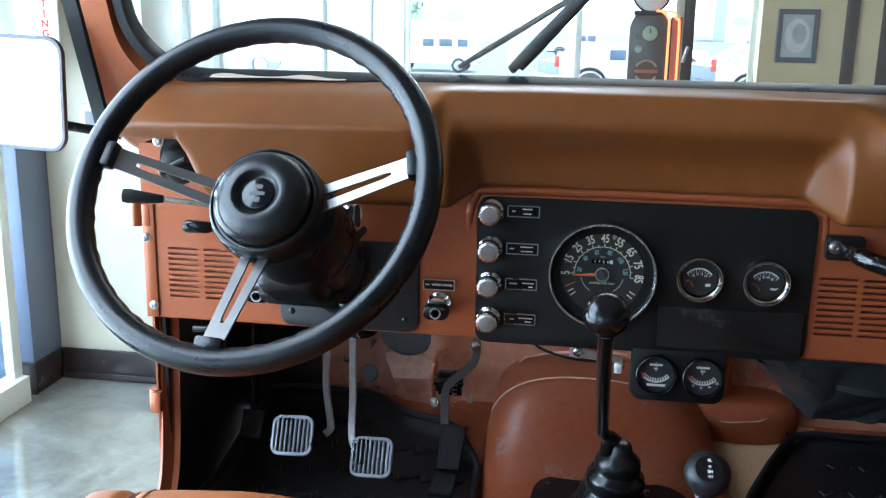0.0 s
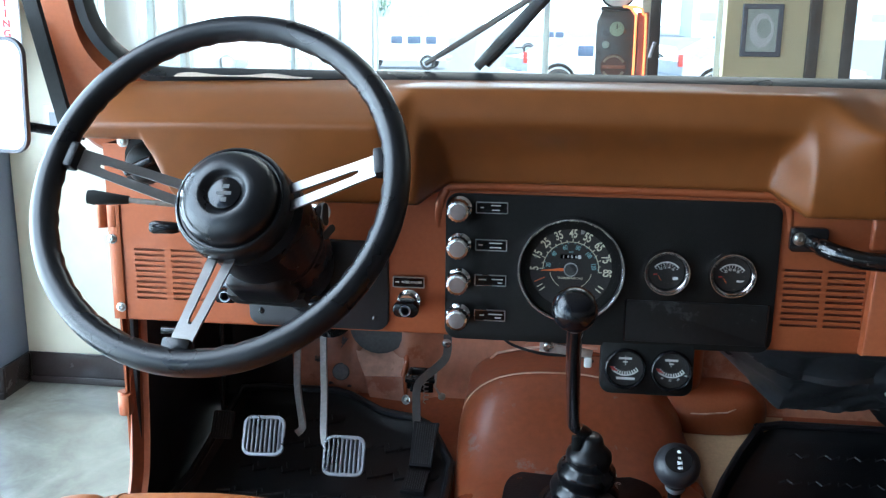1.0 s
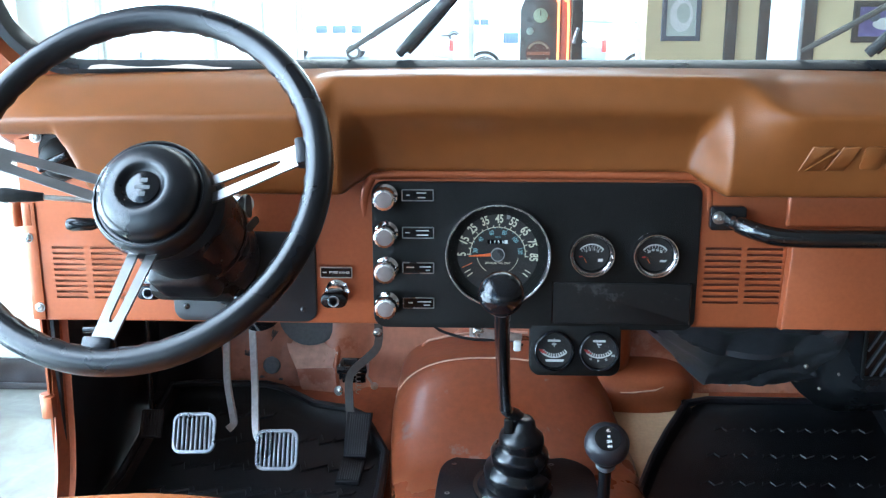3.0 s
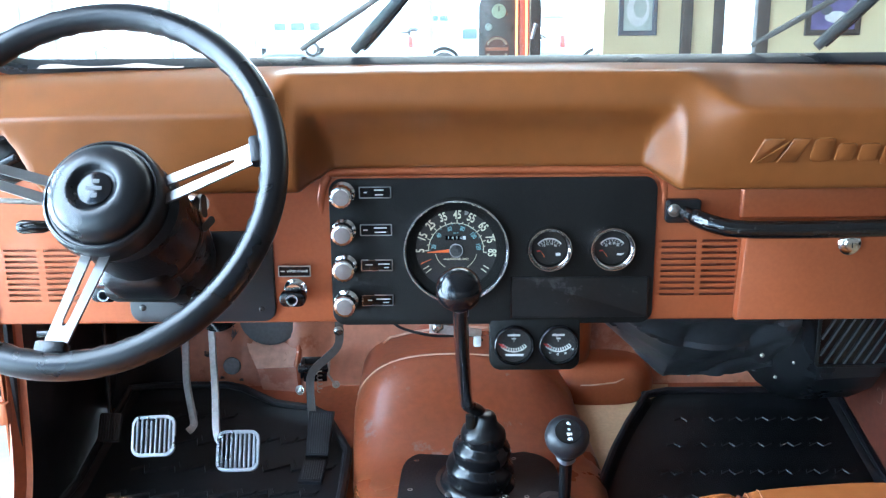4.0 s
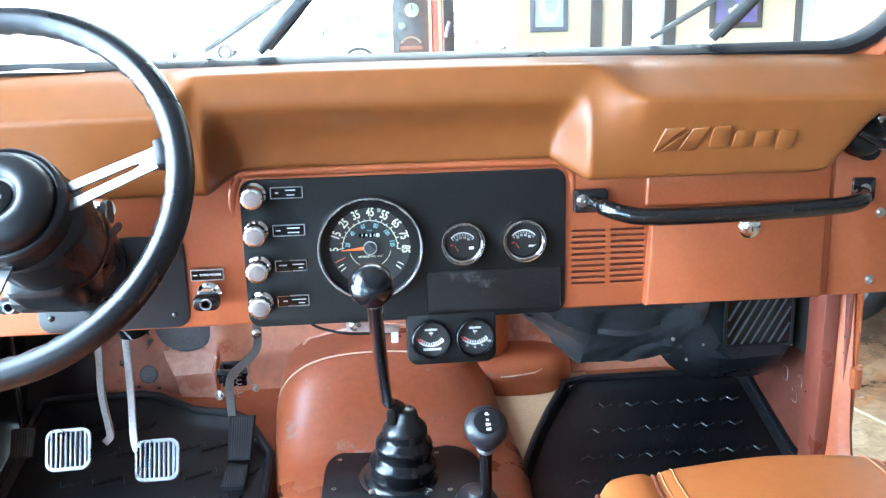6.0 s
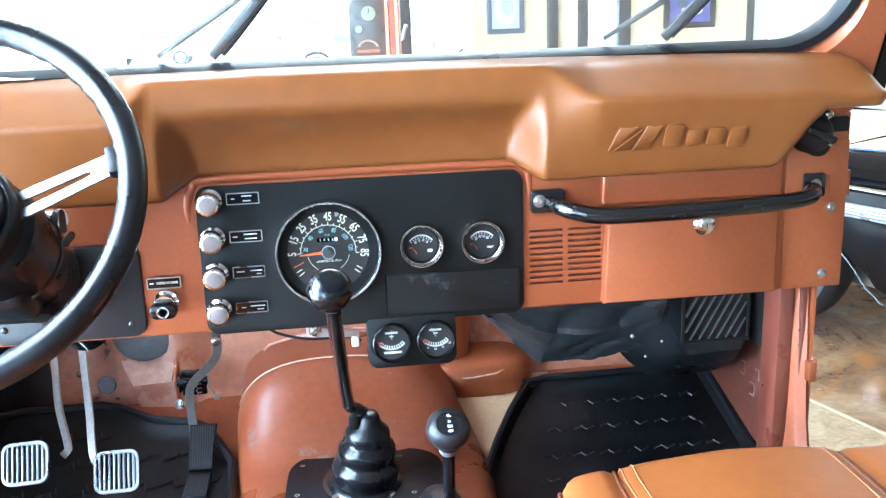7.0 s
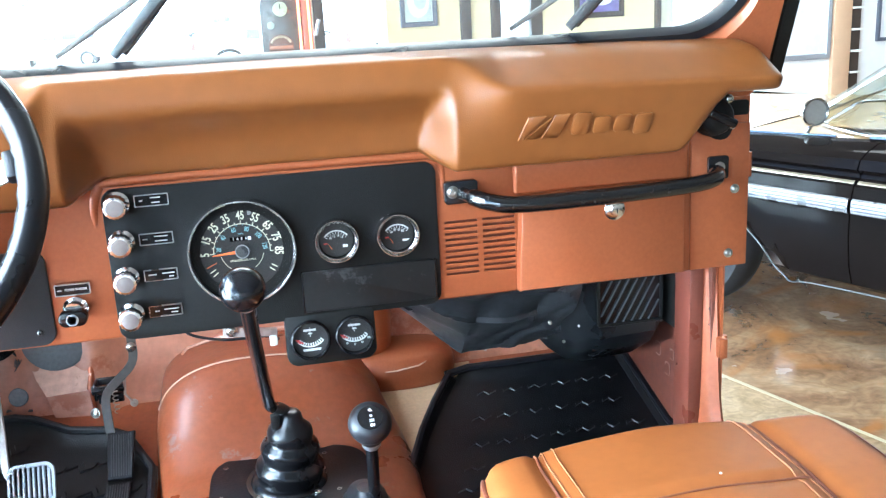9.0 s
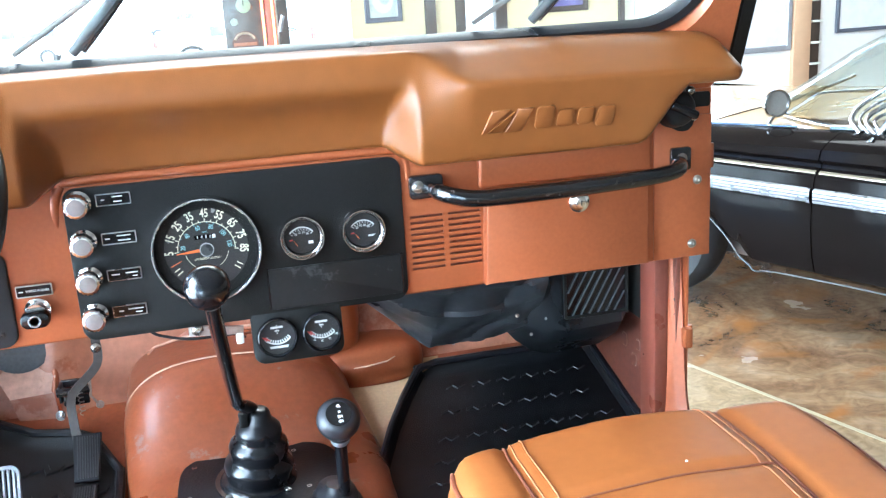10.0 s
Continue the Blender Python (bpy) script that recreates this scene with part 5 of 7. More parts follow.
part("return_rod", tubem([V(-0.205, 0.31, 0.80), V(-0.208, 0.31, 0.765), V(-0.195, 0.31, 0.745)], 0.0022, 8), RAWSTEEL, gas)
part("pad", slab([(-0.019, -0.036), (0.016, -0.036), (0.021, 0.037), (-0.020, 0.037)], GMX, 0.008, 0.002), RUBBER, gas, "ribbed black rubber pad")
for k in range(9):
    u = -0.0135 + k * 0.0036
    part("rib", boxm(u - 0.0008, u + 0.0008, -0.032, 0.033, 0.0075, 0.0095, m=GMX), PEDALRUB, gas)
G2 = pose(-0.2185, 0.168, 0.6625, 18, 0, -2)
part("heel_pad", slab([(-0.020, -0.024), (0.016, -0.024), (0.019, 0.022), (-0.017, 0.022)], G2, 0.007, 0.002), RUBBER, gas)
for k in range(9):
    u = -0.0145 + k * 0.0036
    part("rib", boxm(u - 0.0008, u + 0.0008, -0.020, 0.018, 0.0065, 0.0083, m=G2), PEDALRUB, gas)
pk = thing("parking_brake_pedal", "small black parking brake pedal", "pedal", "foot pedals", at=(-0.555, 0.27, 0.69))
part("arm", tubem([V(-0.555, 0.27, 0.97), V(-0.549, 0.25, 0.861), V(-0.536, 0.21, 0.745)], 0.0065, 10, flat=0.6), BLACK_METAL, pk)
PMX = pose(-0.533, 0.198, 0.726, 58, 0, 0)
part("pad", slab(round_rect(0.034, 0.044, 0.004), PMX, 0.008, 0.002), PEDALRUB, pk)
for k in range(7):
    part("rib", boxm(-0.0142 + k * 0.0042, -0.0126 + k * 0.0042, -0.019, 0.019, 0.007, 0.0098, m=PMX), PEDALRUB, pk)
tb = thing("hood_release", "dark release handle under the dash edge", "handle", at=(-0.52, 0.02, 0.95))
part("handle", tubem([V(-0.540, 0.005, 0.949), V(-0.515, 0.005, 0.950), V(-0.505, 0.03, 0.951)], 0.0055, 12), BLACK_METAL, tb)

# ---- firewall fittings ----
def disc(name, c, axis, r, h, material, label, category):
    ob = part(name, lathem(c, axis, [(r, 0), (r, h * 0.7), (r * 0.9, h), (r * 0.3, h)], 28), material)
    return tagged(ob, label, category)


disc("steering_grommet", V(-0.318, 0.418, 0.838), (0, -1, 0.35), 0.056, 0.008, mat("grey_seal_plate", (0.075, 0.08, 0.085), 0.5, spots=0.3, wear=(0.02, 0.02, 0.02), wear_scale=22), "grey round seal plate on the firewall", "seal plate")
disc("firewall_plug", V(-0.389, 0.409, 0.744), (0, -1, 0.28), 0.0155, 0.006, mat("grey_plug", (0.12, 0.12, 0.125), 0.5, spots=0.3), "grey round plug in the scuffed firewall", "plug")
tagged(part("seal_screw", lathem(V(-0.352, 0.415, 0.832), (0, -1, 0), [(0.011, 0), (0.011, 0.005), (0.006, 0.007)], 20), RUBBER), "black screw in the firewall seal plate", "screw")
wire = tagged(part("wire", tubem(smooth_path([V(-0.085, 0.01, 0.962), V(-0.07, 0.01, 0.951), V(-0.035, 0.008, 0.942), V(0.0, 0.01, 0.940), V(0.022, 0.015, 0.938), V(0.034, 0.02, 0.93)], 8), 0.0019, 8), RUBBER), "thin black wire looped under the dash", "wire")
clip = thing("choke_bracket", "bare metal bracket with a bolt under the dash", "bracket", at=(-0.01, 0.01, 0.955))
part("bracket", slab([(-0.032, -0.006), (0.035, -0.012), (0.036, -0.002), (-0.032, 0.008)], facing(-0.003, 0.008, 0.952), 0.004, 0.001), RAWSTEEL, clip)
screw("bolt", (-0.024, 0.002, 0.954), (0, -1, 0), 0.006, clip)
part("wire_clip", boxm(0.022, 0.032, 0.0, 0.008, 0.928, 0.942, 0.002), mat("pale_plastic", (0.5, 0.5, 0.47), 0.5), clip)

# ---- heater box and the crumpled cover beside it ----
heat = thing("heater_box", "black plastic heater box with a slanted louvre grille under the dash", "heater", at=(0.555, 0.12, 0.77))
rows = []
for x0, z0, z1, yf in ((0.455, 0.80, 0.97, 0.17), (0.468, 0.785, 0.97, 0.135), (0.488, 0.772, 0.97, 0.11), (0.515, 0.768, 0.97, 0.10), (0.60, 0.772, 0.97, 0.10), (0.618, 0.785, 0.97, 0.115), (0.628, 0.81, 0.97, 0.15)):
    rows.append([V(x0, 0.42, z0 + 0.0), V(x0, yf + 0.09, z0), V(x0, yf + 0.02, z0 + 0.045), V(x0, yf, z0 + 0.07), V(x0, yf, z1), V(x0, 0.42, z1)])
part("case", loftm(rows, True, True), mat("black_heater_plastic", (0.008, 0.009, 0.010), 0.3, spots=0.35), heat, smooth=35)
# added black block paints the shade in the gap beside the heater
part("gap_shade", boxm(0.622, 0.6425, 0.062, 0.40, 0.845, 0.962, 0.006), BLACK, heat, "black block for the dark gap beside the heater")
SLAT = mat("grey_slat", (0.045, 0.047, 0.05), 0.45)
HM = facing(0.557, 0.099, 0.896, 90)
grille = part("grille_frame", ring_plate(0.104, 0.076, 0.004, 0.096, 0.067, 0.003, HM, 0.005, 0.0, 0.001), BLACK, heat)
part("grille_back", slab(round_rect(0.096, 0.068, 0.003, 2), HM, 0.001), BLACK_GLOSS, heat)
for k in range(10):
    c = -0.061 + k * 0.0136
    v0, v1 = max(-0.033, (-0.0455 - c) / 0.0185 * 0.033), min(0.033, (0.0455 - c) / 0.0185 * 0.033)
    if v1 - v0 > 0.008:
        u0, u1 = c + v0 / 0.033 * 0.0185, c + v1 / 0.033 * 0.0185
        part("slat", slab([(u0 - 0.0006, v0), (u0 + 0.0006, v0), (u1 + 0.0006, v1), (u1 - 0.0006, v1)], HM @ pose(0, 0, 0.0012), 0.004), SLAT, grille)
for x, y, z in ((0.457, 0.165, 0.897), (0.483, 0.116, 0.857), (0.466, 0.138, 0.826), (0.520, 0.152, 0.800), (0.626, 0.135, 0.842)):
    screw("screw", (x, y, z), (-0.3, -0.9, 0), 0.0019, heat, RAWSTEEL)
cloth = thing("duct_cover", "crumpled grey sheet over the heater duct beneath the dash", "duct cover", at=(0.36, 0.2, 0.80))
rows = []
for v in np.linspace(0, 1, 30):
    row = []
    for u in np.linspace(0, 1, 44):
        x = 0.205 + 0.27 * u
        y, z = lerp_table([(0.0, 0.06, 0.972), (0.2, 0.085, 0.93), (0.45, 0.12, 0.885), (0.65, 0.16, 0.845), (0.88, 0.21, 0.806), (1.0, 0.26, 0.797)], v)
        sag = 0.105 * max(0, (0.317 - x) / 0.1) * v
        f1 = abs(math.sin(9 * u + 5 * v + 0.8 * math.sin(7 * v))) ** 0.6
        f2 = abs(math.sin(5 * u - 8 * v + 1.3 + math.sin(6 * u))) ** 0.7
        f3 = abs(math.sin(17 * u + 11 * v + 2 * math.sin(3 * v + 4 * u))) ** 0.8
        row.append(V(x, y - 0.009 * f1 + 0.008 * f2 - 0.003 * f3, z + sag + 0.004 * f2 - 0.002 * f3))
    rows.append(row)
part("sheet", thicken(loftm(rows), 0.002), DARKCLOTH, cloth, "crumpled dark grey plastic sheet", smooth=22)
for x, y, z in ((0.44, 0.125, 0.865), (0.30, 0.10, 0.93), (0.36, 0.215, 0.80)):
    screw("fixing_screw", (x, y, z), (-0.1, -0.9, 0.2), 0.0025, cloth, RAWSTEEL)

# ---- rubber floor mats ----
def mat_cut(x):
    """How far the driver's mat is cut back from the toe board along its width."""
    pts = ((-1.0, 0.0), (-0.375, 0.0), (-0.295, 0.05), (-0.235, 0.06), (-0.195, 0.09), (-0.165, 0.16), (1.0, 0.2))
    for (a, p), (b, q) in zip(pts, pts[1:]):
        if x <= b:
            return p + (q - p) * (x - a) / (b - a)


def floor_mat(x0, x1, cut, slant, label, flare):
    """A moulded mat: pan with a raised edge, and diamond-like treads."""
    t = thing("floor_mat", label, "floor mat", "rubber floor mats", at=((x0 + x1) / 2, 0.1, FLOOR))
    ysm = [-0.42, -0.2, 0.0, 0.1, 0.14, 0.2, 0.27, 0.33, 0.352] if slant else [-0.42, -0.2, 0.0, 0.1, 0.14, 0.2, 0.26, 0.312, 0.328]
    rows = []
    for y in ysm:
        k = max(0.0, (y - 0.02) / 0.33) ** 1.6
        a, b = x0 + cut * k, x1 - flare * k
        z = floor_z(y) + 0.006
        up = 0.016 if y < 0.35 else 0.018
        rows.append([V(a - 0.004, y, z + up), V(a + 0.003, y, z + up), V(a + 0.014, y, z)] + [V(a + 0.014 + (b - a - 0.028) * i / 12, y, z) for i in range(1, 12)] + [V(b - 0.014, y, z), V(b - 0.003, y, z + up), V(b + 0.004, y, z + up)])
    if slant:
        rows = [[V(p.x, y2, p.z + floor_z(y2) - floor_z(p.y)) for p in r for y2 in (p.y - mat_cut(p.x) * max(0.0, (p.y - 0.06) / 0.29),)] for r in rows]
    rows.append([p + V(0, 0.012, 0.018 if 2 < i < len(rows[-1]) - 3 else 0.002) for i, p in enumerate(rows[-1])])
    rim_ = [r[1] for r in rows[:-1]] + rows[-1][3:-3] + [r[-2] for r in rows[-2::-1]]
    part("pan", thicken(loftm(rows), 0.004), MATRUB, t, smooth=50)
    part("rolled_edge", tubem(rim_, 0.0065, 8), RUBBER, t)
    n = 0
    for j in range(11):
        for i in range(9):
            y = (-0.30 if slant else -0.315) + 0.060 * j
            x = x0 + 0.05 + 0.045 * i + (0.0225 if j % 2 else 0) + 0.003 * math.sin(7 * i + 3 * j)
            k = max(0.0, (y - 0.02) / 0.33)
            if x < x0 + cut * k + 0.04 or x > x1 - flare * k - 0.04 or y > 0.31 - (mat_cut(x) if slant else 0.02):
                continue
            tilt = 15.1 if y > 0.14 else 0
            ob = bpy.data.objects.new("tread", tread_mesh)
            scene.collection.objects.link(ob)
            ob.parent = t
            ob.matrix_parent_inverse = Matrix.Translation(-t.location)
            ob.matrix_basis = pose(x, y, floor_z(y) + 0.0065, tilt, 0, 0) @ pose(0, 0, 0, 0, 0, -28 if slant else -14) @ Matrix.Diagonal(((0.95, 1.5, 1, 1) if slant else (0.8, 1.0, 0.6, 1)))
            n += 1
    return t


bm = bmesh.new()
zig = [(-0.020, -0.006), (-0.006, 0.004), (0.005, -0.003), (0.020, 0.007)]
lines = [[bm.verts.new((u, v + d, h)) for u, v in zig] for d, h in ((-0.001, 0.0), (0.0005, 0.0032), (0.0065, 0.0032), (0.008, 0.0))]
for p, q in zip(lines, lines[1:] + lines[:1]):
    for i in range(3):
        bm.faces.new((p[i], p[i + 1], q[i + 1], q[i]))
bm.faces.new([l_[0] for l_ in lines]), bm.faces.new([l_[-1] for l_ in lines])
finish(bm, 30)
tread_mesh = bpy.data.meshes.new("tread")
bm.to_mesh(tread_mesh), bm.free()
tread_mesh.materials.append(MATRUB)
floor_mat(0.19, 0.646, 0.145, 0, "black moulded rubber mat with raised treads in the passenger footwell", 0.0)
floor_mat(-0.575, -0.165, 0.02, 0.11, "black moulded rubber mat with raised treads under the pedals", 0.0)

# ---- seats ----
def seat(cx, label, name="front_seat", back=0.0):
    """A low bucket seat: cushion with side bolsters, piping and stitched seams, on a base."""
    t = thing(name, label, "seat", "front seats", at=(cx, -0.5, FLOOR))
    W = 0.215
    SL_, SR_ = 0.645, 0.585     # where the side panels meet the middle

    def top(u, v):
        """Height of the cushion; u across -1..1, v from the front edge 0..1 backwards."""
        a = abs(u)
        k = SL_ if u < 0 else SR_
        bol = (0.003 if u < 0 else 0.001) * math.exp(-((a - 0.80) / 0.13) ** 2)
        valley = -0.007 * math.exp(-((a - k) / 0.03) ** 2)
        crown = 0.010 * (1 - (a / k) ** 2) if a < k else 0
        edge = -0.060 * max(0, (a - 0.86) / 0.14) ** 2.2 - (0.012 if u < 0 else 0.006) * max(0, (a - 0.66) / 0.34) ** 1.5
        front = -0.052 * max(0, (0.09 - v) / 0.09) ** 2.4 - 0.009 * max(0, 1 - v / 0.3)
        seam = -0.0065 * math.exp(-((v - 0.33) / 0.012) ** 2) - 0.0065 * math.exp(-((v - 0.49) / 0.012) ** 2) if a < k else 0
        seam *= max(0, 1 - (a / k) ** 6)
        crease = 0.0006 * math.sin(9 * u + 5 * v + 2 * math.sin(7 * v)) * math.sin(11 * v - 4 * u)
        return 0.866 + bol + valley + crown + edge + front + seam + crease - 0.04 * v

    us = np.linspace(-1, 1, 61)
    vs = np.concatenate([np.linspace(0, 0.10, 14), np.linspace(0.115, 1, 52)])
    rows = []
    for v in vs:
        y = -0.212 - back - 0.51 * v
        rows.append([V(cx + W * u * (1 - 0.06 * max(0, 0.12 - v) / 0.12) + 0.10 * max(0, u - SR_), y - 0.008 * (u * u) * (1 - v), top(u, v)) for u in us])
    rows.insert(0, [p + V(0, 0.004, -0.05) for p in rows[0]])
    rows.insert(0, [p + V(0, -0.012, -0.05) for p in rows[0]])
    bm = loftm(rows)
    part("cushion", thicken(bm, 0.004), LEATHER, t, "tan leather cushion with stitched panels", smooth=70)
    part("cushion_side", loftm([[V(cx + s * W * k, y, z) for s, y in ((-1, -0.235), (-1, -0.72), (1, -0.72), (1, -0.235))] for z, k in ((0.70, 0.93), (0.74, 0.985), (0.785, 0.995))], True, True), LEATHER, t, smooth=30)
    part("seat_base", boxm(cx - 0.19, cx + 0.19, -0.70, -0.27, FLOOR, 0.72, 0.006), BLACK_METAL, t)
    for s in (-1, 1):
        for u, mt, r, nm in ((SL_ if s < 0 else SR_, LEATHER_DK, 0.0019, "piping"), (0.94, LEATHER_DK, 0.003, "piping"), ((SL_ if s < 0 else SR_) - 0.035, THREAD, 0.0010, "stitching"), ((SL_ if s < 0 else SR_) - 0.095, THREAD, 0.0009, "stitching")):
            pts = [V(cx + W * s * u * (1 - 0.06 * max(0, 0.12 - v) / 0.12) + 0.10 * max(0, s * u - SR_), -0.212 - back - 0.51 * v - 0.008 * u * u * (1 - v), top(s * u, v) + (0.0035 if nm == "piping" else 0.001)) for v in np.linspace(0.005, 0.98, 40)]
            part(nm, tubem(pts, r, 8), mt, t)
    for v in (0.33, 0.49):
        part("seam", tubem([V(cx + W * u, -0.212 - back - 0.51 * v - 0.008 * u * u * (1 - v), top(u, v) + 0.0030) for u in np.linspace(-0.60, 0.56, 30)], 0.0014, 6), LEATHER_DK, t)
    return t


seat(0.430, "tan leather bucket seat with dark piping on the passenger side")
seat(-0.36, "tan leather bucket seat with dark piping behind the steering wheel", back=0.02)
tagged(part("seat_snag", lathem((0.447, -0.383, 0.8755), (0, 0, 1), [(0.0014, 0), (0.0012, 0.0010), (0.0005, 0.0014)], 12), PRINT), "tiny pale snag on the seat seam", "snag")

# ---- door mirror ----
mir = thing("door_mirror", "rectangular door mirror in a dark metal frame on a black arm", "mirror", at=(-0.70, 0.0, 1.22))
MM = pose(-0.782, -0.01, 1.262, 90, 2, -4)
part("shell", slab(round_rect(0.176, 0.132, 0.020), MM @ pose(-0.004, 0, -0.012), 0.012, 0.005), BLACK_METAL, mir)
part("rim", ring_plate(0.190, 0.146, 0.022, 0.180, 0.136, 0.018, MM, 0.007, 0.0, 0.002), mat("grey_mirror_rim", (0.13, 0.13, 0.15), 0.35), mir)
part("mirror_glass", slab(round_rect(0.182, 0.138, 0.018), MM, 0.002), MIRROR, mir)
part("arm", tubem([V(-0.71, 0.01, 1.218), V(-0.685, 0.015, 1.214), V(-0.64, 0.03, 1.205)], 0.0065, 12), BLACK_METAL, mir)

# ---- showroom ----
def concrete(name, stops, scale, rough, coat, bloom=None, veins=0.55):
    """Polished stained concrete: drifting clouds of stain, with fine grain."""
    m = mat(name, stops[1][1], rough, spots=0.2, scale=9, rough_var=0.06, coat=coat)
    n, l = m.node_tree.nodes, m.node_tree.links
    tc = n.new("ShaderNodeTexCoord")
    big, small, ramp, mix = n.new("ShaderNodeTexNoise"), n.new("ShaderNodeTexNoise"), n.new("ShaderNodeValToRGB"), n.new("ShaderNodeMix")
    big.inputs["Scale"].default_value, big.inputs["Detail"].default_value, big.inputs["Distortion"].default_value = scale, 9, 1.6
    big.inputs["Roughness"].default_value = 0.62
    small.inputs["Scale"].default_value, small.inputs["Detail"].default_value, small.inputs["Distortion"].default_value = scale * 6, 10, 3.0
    e = ramp.color_ramp.elements
    while len(e) < len(stops):
        e.new(0.5)
    for q, (at, c) in zip(e, stops):
        q.position, q.color = at, (*c, 1)
    mix.data_type, mix.blend_type = "RGBA", "OVERLAY"
    mix.inputs["Factor"].default_value = veins
    for t in (big, small):
        l.new(tc.outputs["Object"], t.inputs["Vector"])
    l.new(big.outputs["Fac"], ramp.inputs["Fac"])
    l.new(ramp.outputs["Color"], mix.inputs["A"]), l.new(small.outputs["Fac"], mix.inputs["B"])
    out = mix.outputs["Result"]
    if bloom:
        spot, rg, tint = n.new("ShaderNodeTexNoise"), n.new("ShaderNodeMapRange"), n.new("ShaderNodeMix")
        spot.inputs["Scale"].default_value, spot.inputs["Detail"].default_value, spot.inputs["Distortion"].default_value = scale * 0.8, 8, 2.5
        rg.inputs["From Min"].default_value, rg.inputs["From Max"].default_value = 0.54, 0.68
        rg.inputs["To Max"].default_value = 0.75
        tint.data_type = "RGBA"
        tint.inputs["B"].default_value = (*bloom, 1)
        l.new(tc.outputs["Object"], spot.inputs["Vector"]), l.new(spot.outputs["Fac"], rg.inputs["Value"])
        l.new(rg.outputs[0], tint.inputs["Factor"]), l.new(out, tint.inputs["A"])
        out = tint.outputs["Result"]
    l.new(out, n["Principled BSDF"].inputs["Base Color"])
    return m


FLOORM = concrete("polished_grey_concrete", [(0.3, (0.13, 0.12, 0.095)), (0.5, (0.22, 0.21, 0.17)), (0.68, (0.32, 0.31, 0.265))], 1.7, 0.10, 0.8, veins=0.2)
FLOORB = concrete("acid_stained_concrete", [(0.28, (0.075, 0.038, 0.018)), (0.44, (0.19, 0.105, 0.052)), (0.56, (0.28, 0.175, 0.094)), (0.70, (0.35, 0.25, 0.16))], 1.7, 0.22, 0.35, (0.32, 0.13, 0.03))
FLOORP = concrete("pale_stained_concrete", [(0.3, (0.24, 0.160, 0.085)), (0.5, (0.33, 0.235, 0.135)), (0.7, (0.39, 0.29, 0.18))], 2.4, 0.25, 0.3)
WALL = mat("cream_wall_paint", (0.72, 0.66, 0.5), 0.7, spots=0.05, scale=3)
WALLY = mat("yellow_wall_paint", (0.74, 0.62, 0.36), 0.7, spots=0.05, scale=3)
WALLW = mat("white_wall_paint", (0.8, 0.78, 0.74), 0.7, spots=0.04, scale=3)
HIDDEN = mat("grey_brown_wall_paint", (0.24, 0.21, 0.18), 0.8, spots=0.08, scale=3)
DARKTRIM = mat("dark_brown_trim", (0.035, 0.026, 0.024), 0.2, spots=0.2)
BLUEGREY = mat("blue_grey_column_paint", (0.17, 0.2, 0.27), 0.5, spots=0.08)
WINFRAME = mat("pale_window_frame", (0.84, 0.86, 0.78), 0.45, spots=0.06)
DARKWOOD = mat("dark_wood_frame", (0.05, 0.035, 0.025), 0.45, spots=0.3)


def struct(ob, label, category):
    return tagged(ob, label, category, kind="structure")


struct(part("floor", boxm(-2.6, 0.896, -8.0, 9.6, -0.2, 0.0), FLOORM), "polished mottled grey concrete showroom floor", "floor")
struct(part("floor_stained", boxm(0.9, 9.0, -8.0, 9.6, -0.2, 0.0), FLOORB), "brown acid-stained polished concrete floor", "floor")
bm = bmesh.new()
bm.faces.new([bm.verts.new(p) for p in ((0.9, -8.0, 0.0006), (4.816, -8.0, 0.0006), (0.903, 3.70, 0.0006))])
bmesh.ops.translate(bm, verts=bm.verts, vec=(0, 0, 0.0024))
struct(part("floor_pale", thicken(bm, 0.002), FLOORP), "pale beige stained concrete beside the strip", "floor")
JM = pose(1.57, 1.7, 0, 0, 0, 18.5)
struct(part("floor_joint", boxm(-0.008, 0.008, -6, 6, 0.0005, 0.004, m=JM), mat("pale_joint", (0.36, 0.30, 0.18), 0.6)), "pale strip set in the floor between two stains", "floor strip")
struct(part("ceiling", boxm(-2.6, 9.0, -8.0, 9.6, 3.6, 3.7), HIDDEN), "plain grey showroom ceiling", "ceiling")
struct(part("wall_back", boxm(-2.6, 9.0, -8.2, -8.0, 0, 3.6), HIDDEN), "plain grey-brown rear wall", "wall")
struct(part("wall_right", boxm(9.0, 9.2, -8.2, 9.6, 0, 3.6), HIDDEN), "plain grey-brown side wall", "wall")


def glazing(name, label, m, width, sill, head, posts, sills=(0.0,)):
    """A glazed wall in the plane of pose m (x along, y up): frame, each upright, panes."""
    w = tagged(new(name), label, "window", kind="structure")
    w.location = m.translation
    for nm, a, b, c, d in [("head_rail", 0, width, head - 0.08, head), ("sill_rail", 0, width, sill, sill + 0.10)]:
        part(nm, boxm(a, b, c, d, -0.04, 0.04, 0.004, m=m), WINFRAME, w)
    for p, wd in posts:
        part("upright", boxm(p - wd / 2, p + wd / 2, sill + 0.10, head - 0.08, -0.018, 0.018, 0.004, m=m), WINFRAME, w)
    xs_ = [0] + [p for p, _ in posts] + [width]
    for a, b in zip(xs_, xs_[1:]):
        g = part("pane", boxm(a, b, sill + 0.1, head - 0.08, -0.003, 0.003, m=m), CLEAR, w)
        g.visible_shadow = False
    return w


# front glass wall, ahead of the car
glazing("window_front", "tall showroom glazing with pale uprights facing the car park", pose(-5.2, 9.5, 0, 90, 0, 0), 6.9, 0.0, 3.4, [(0.03, 0.06), (2.1, 0.05), (3.16, 0.05), (5.04, 0.07), (6.15, 0.1), (6.87, 0.06)])
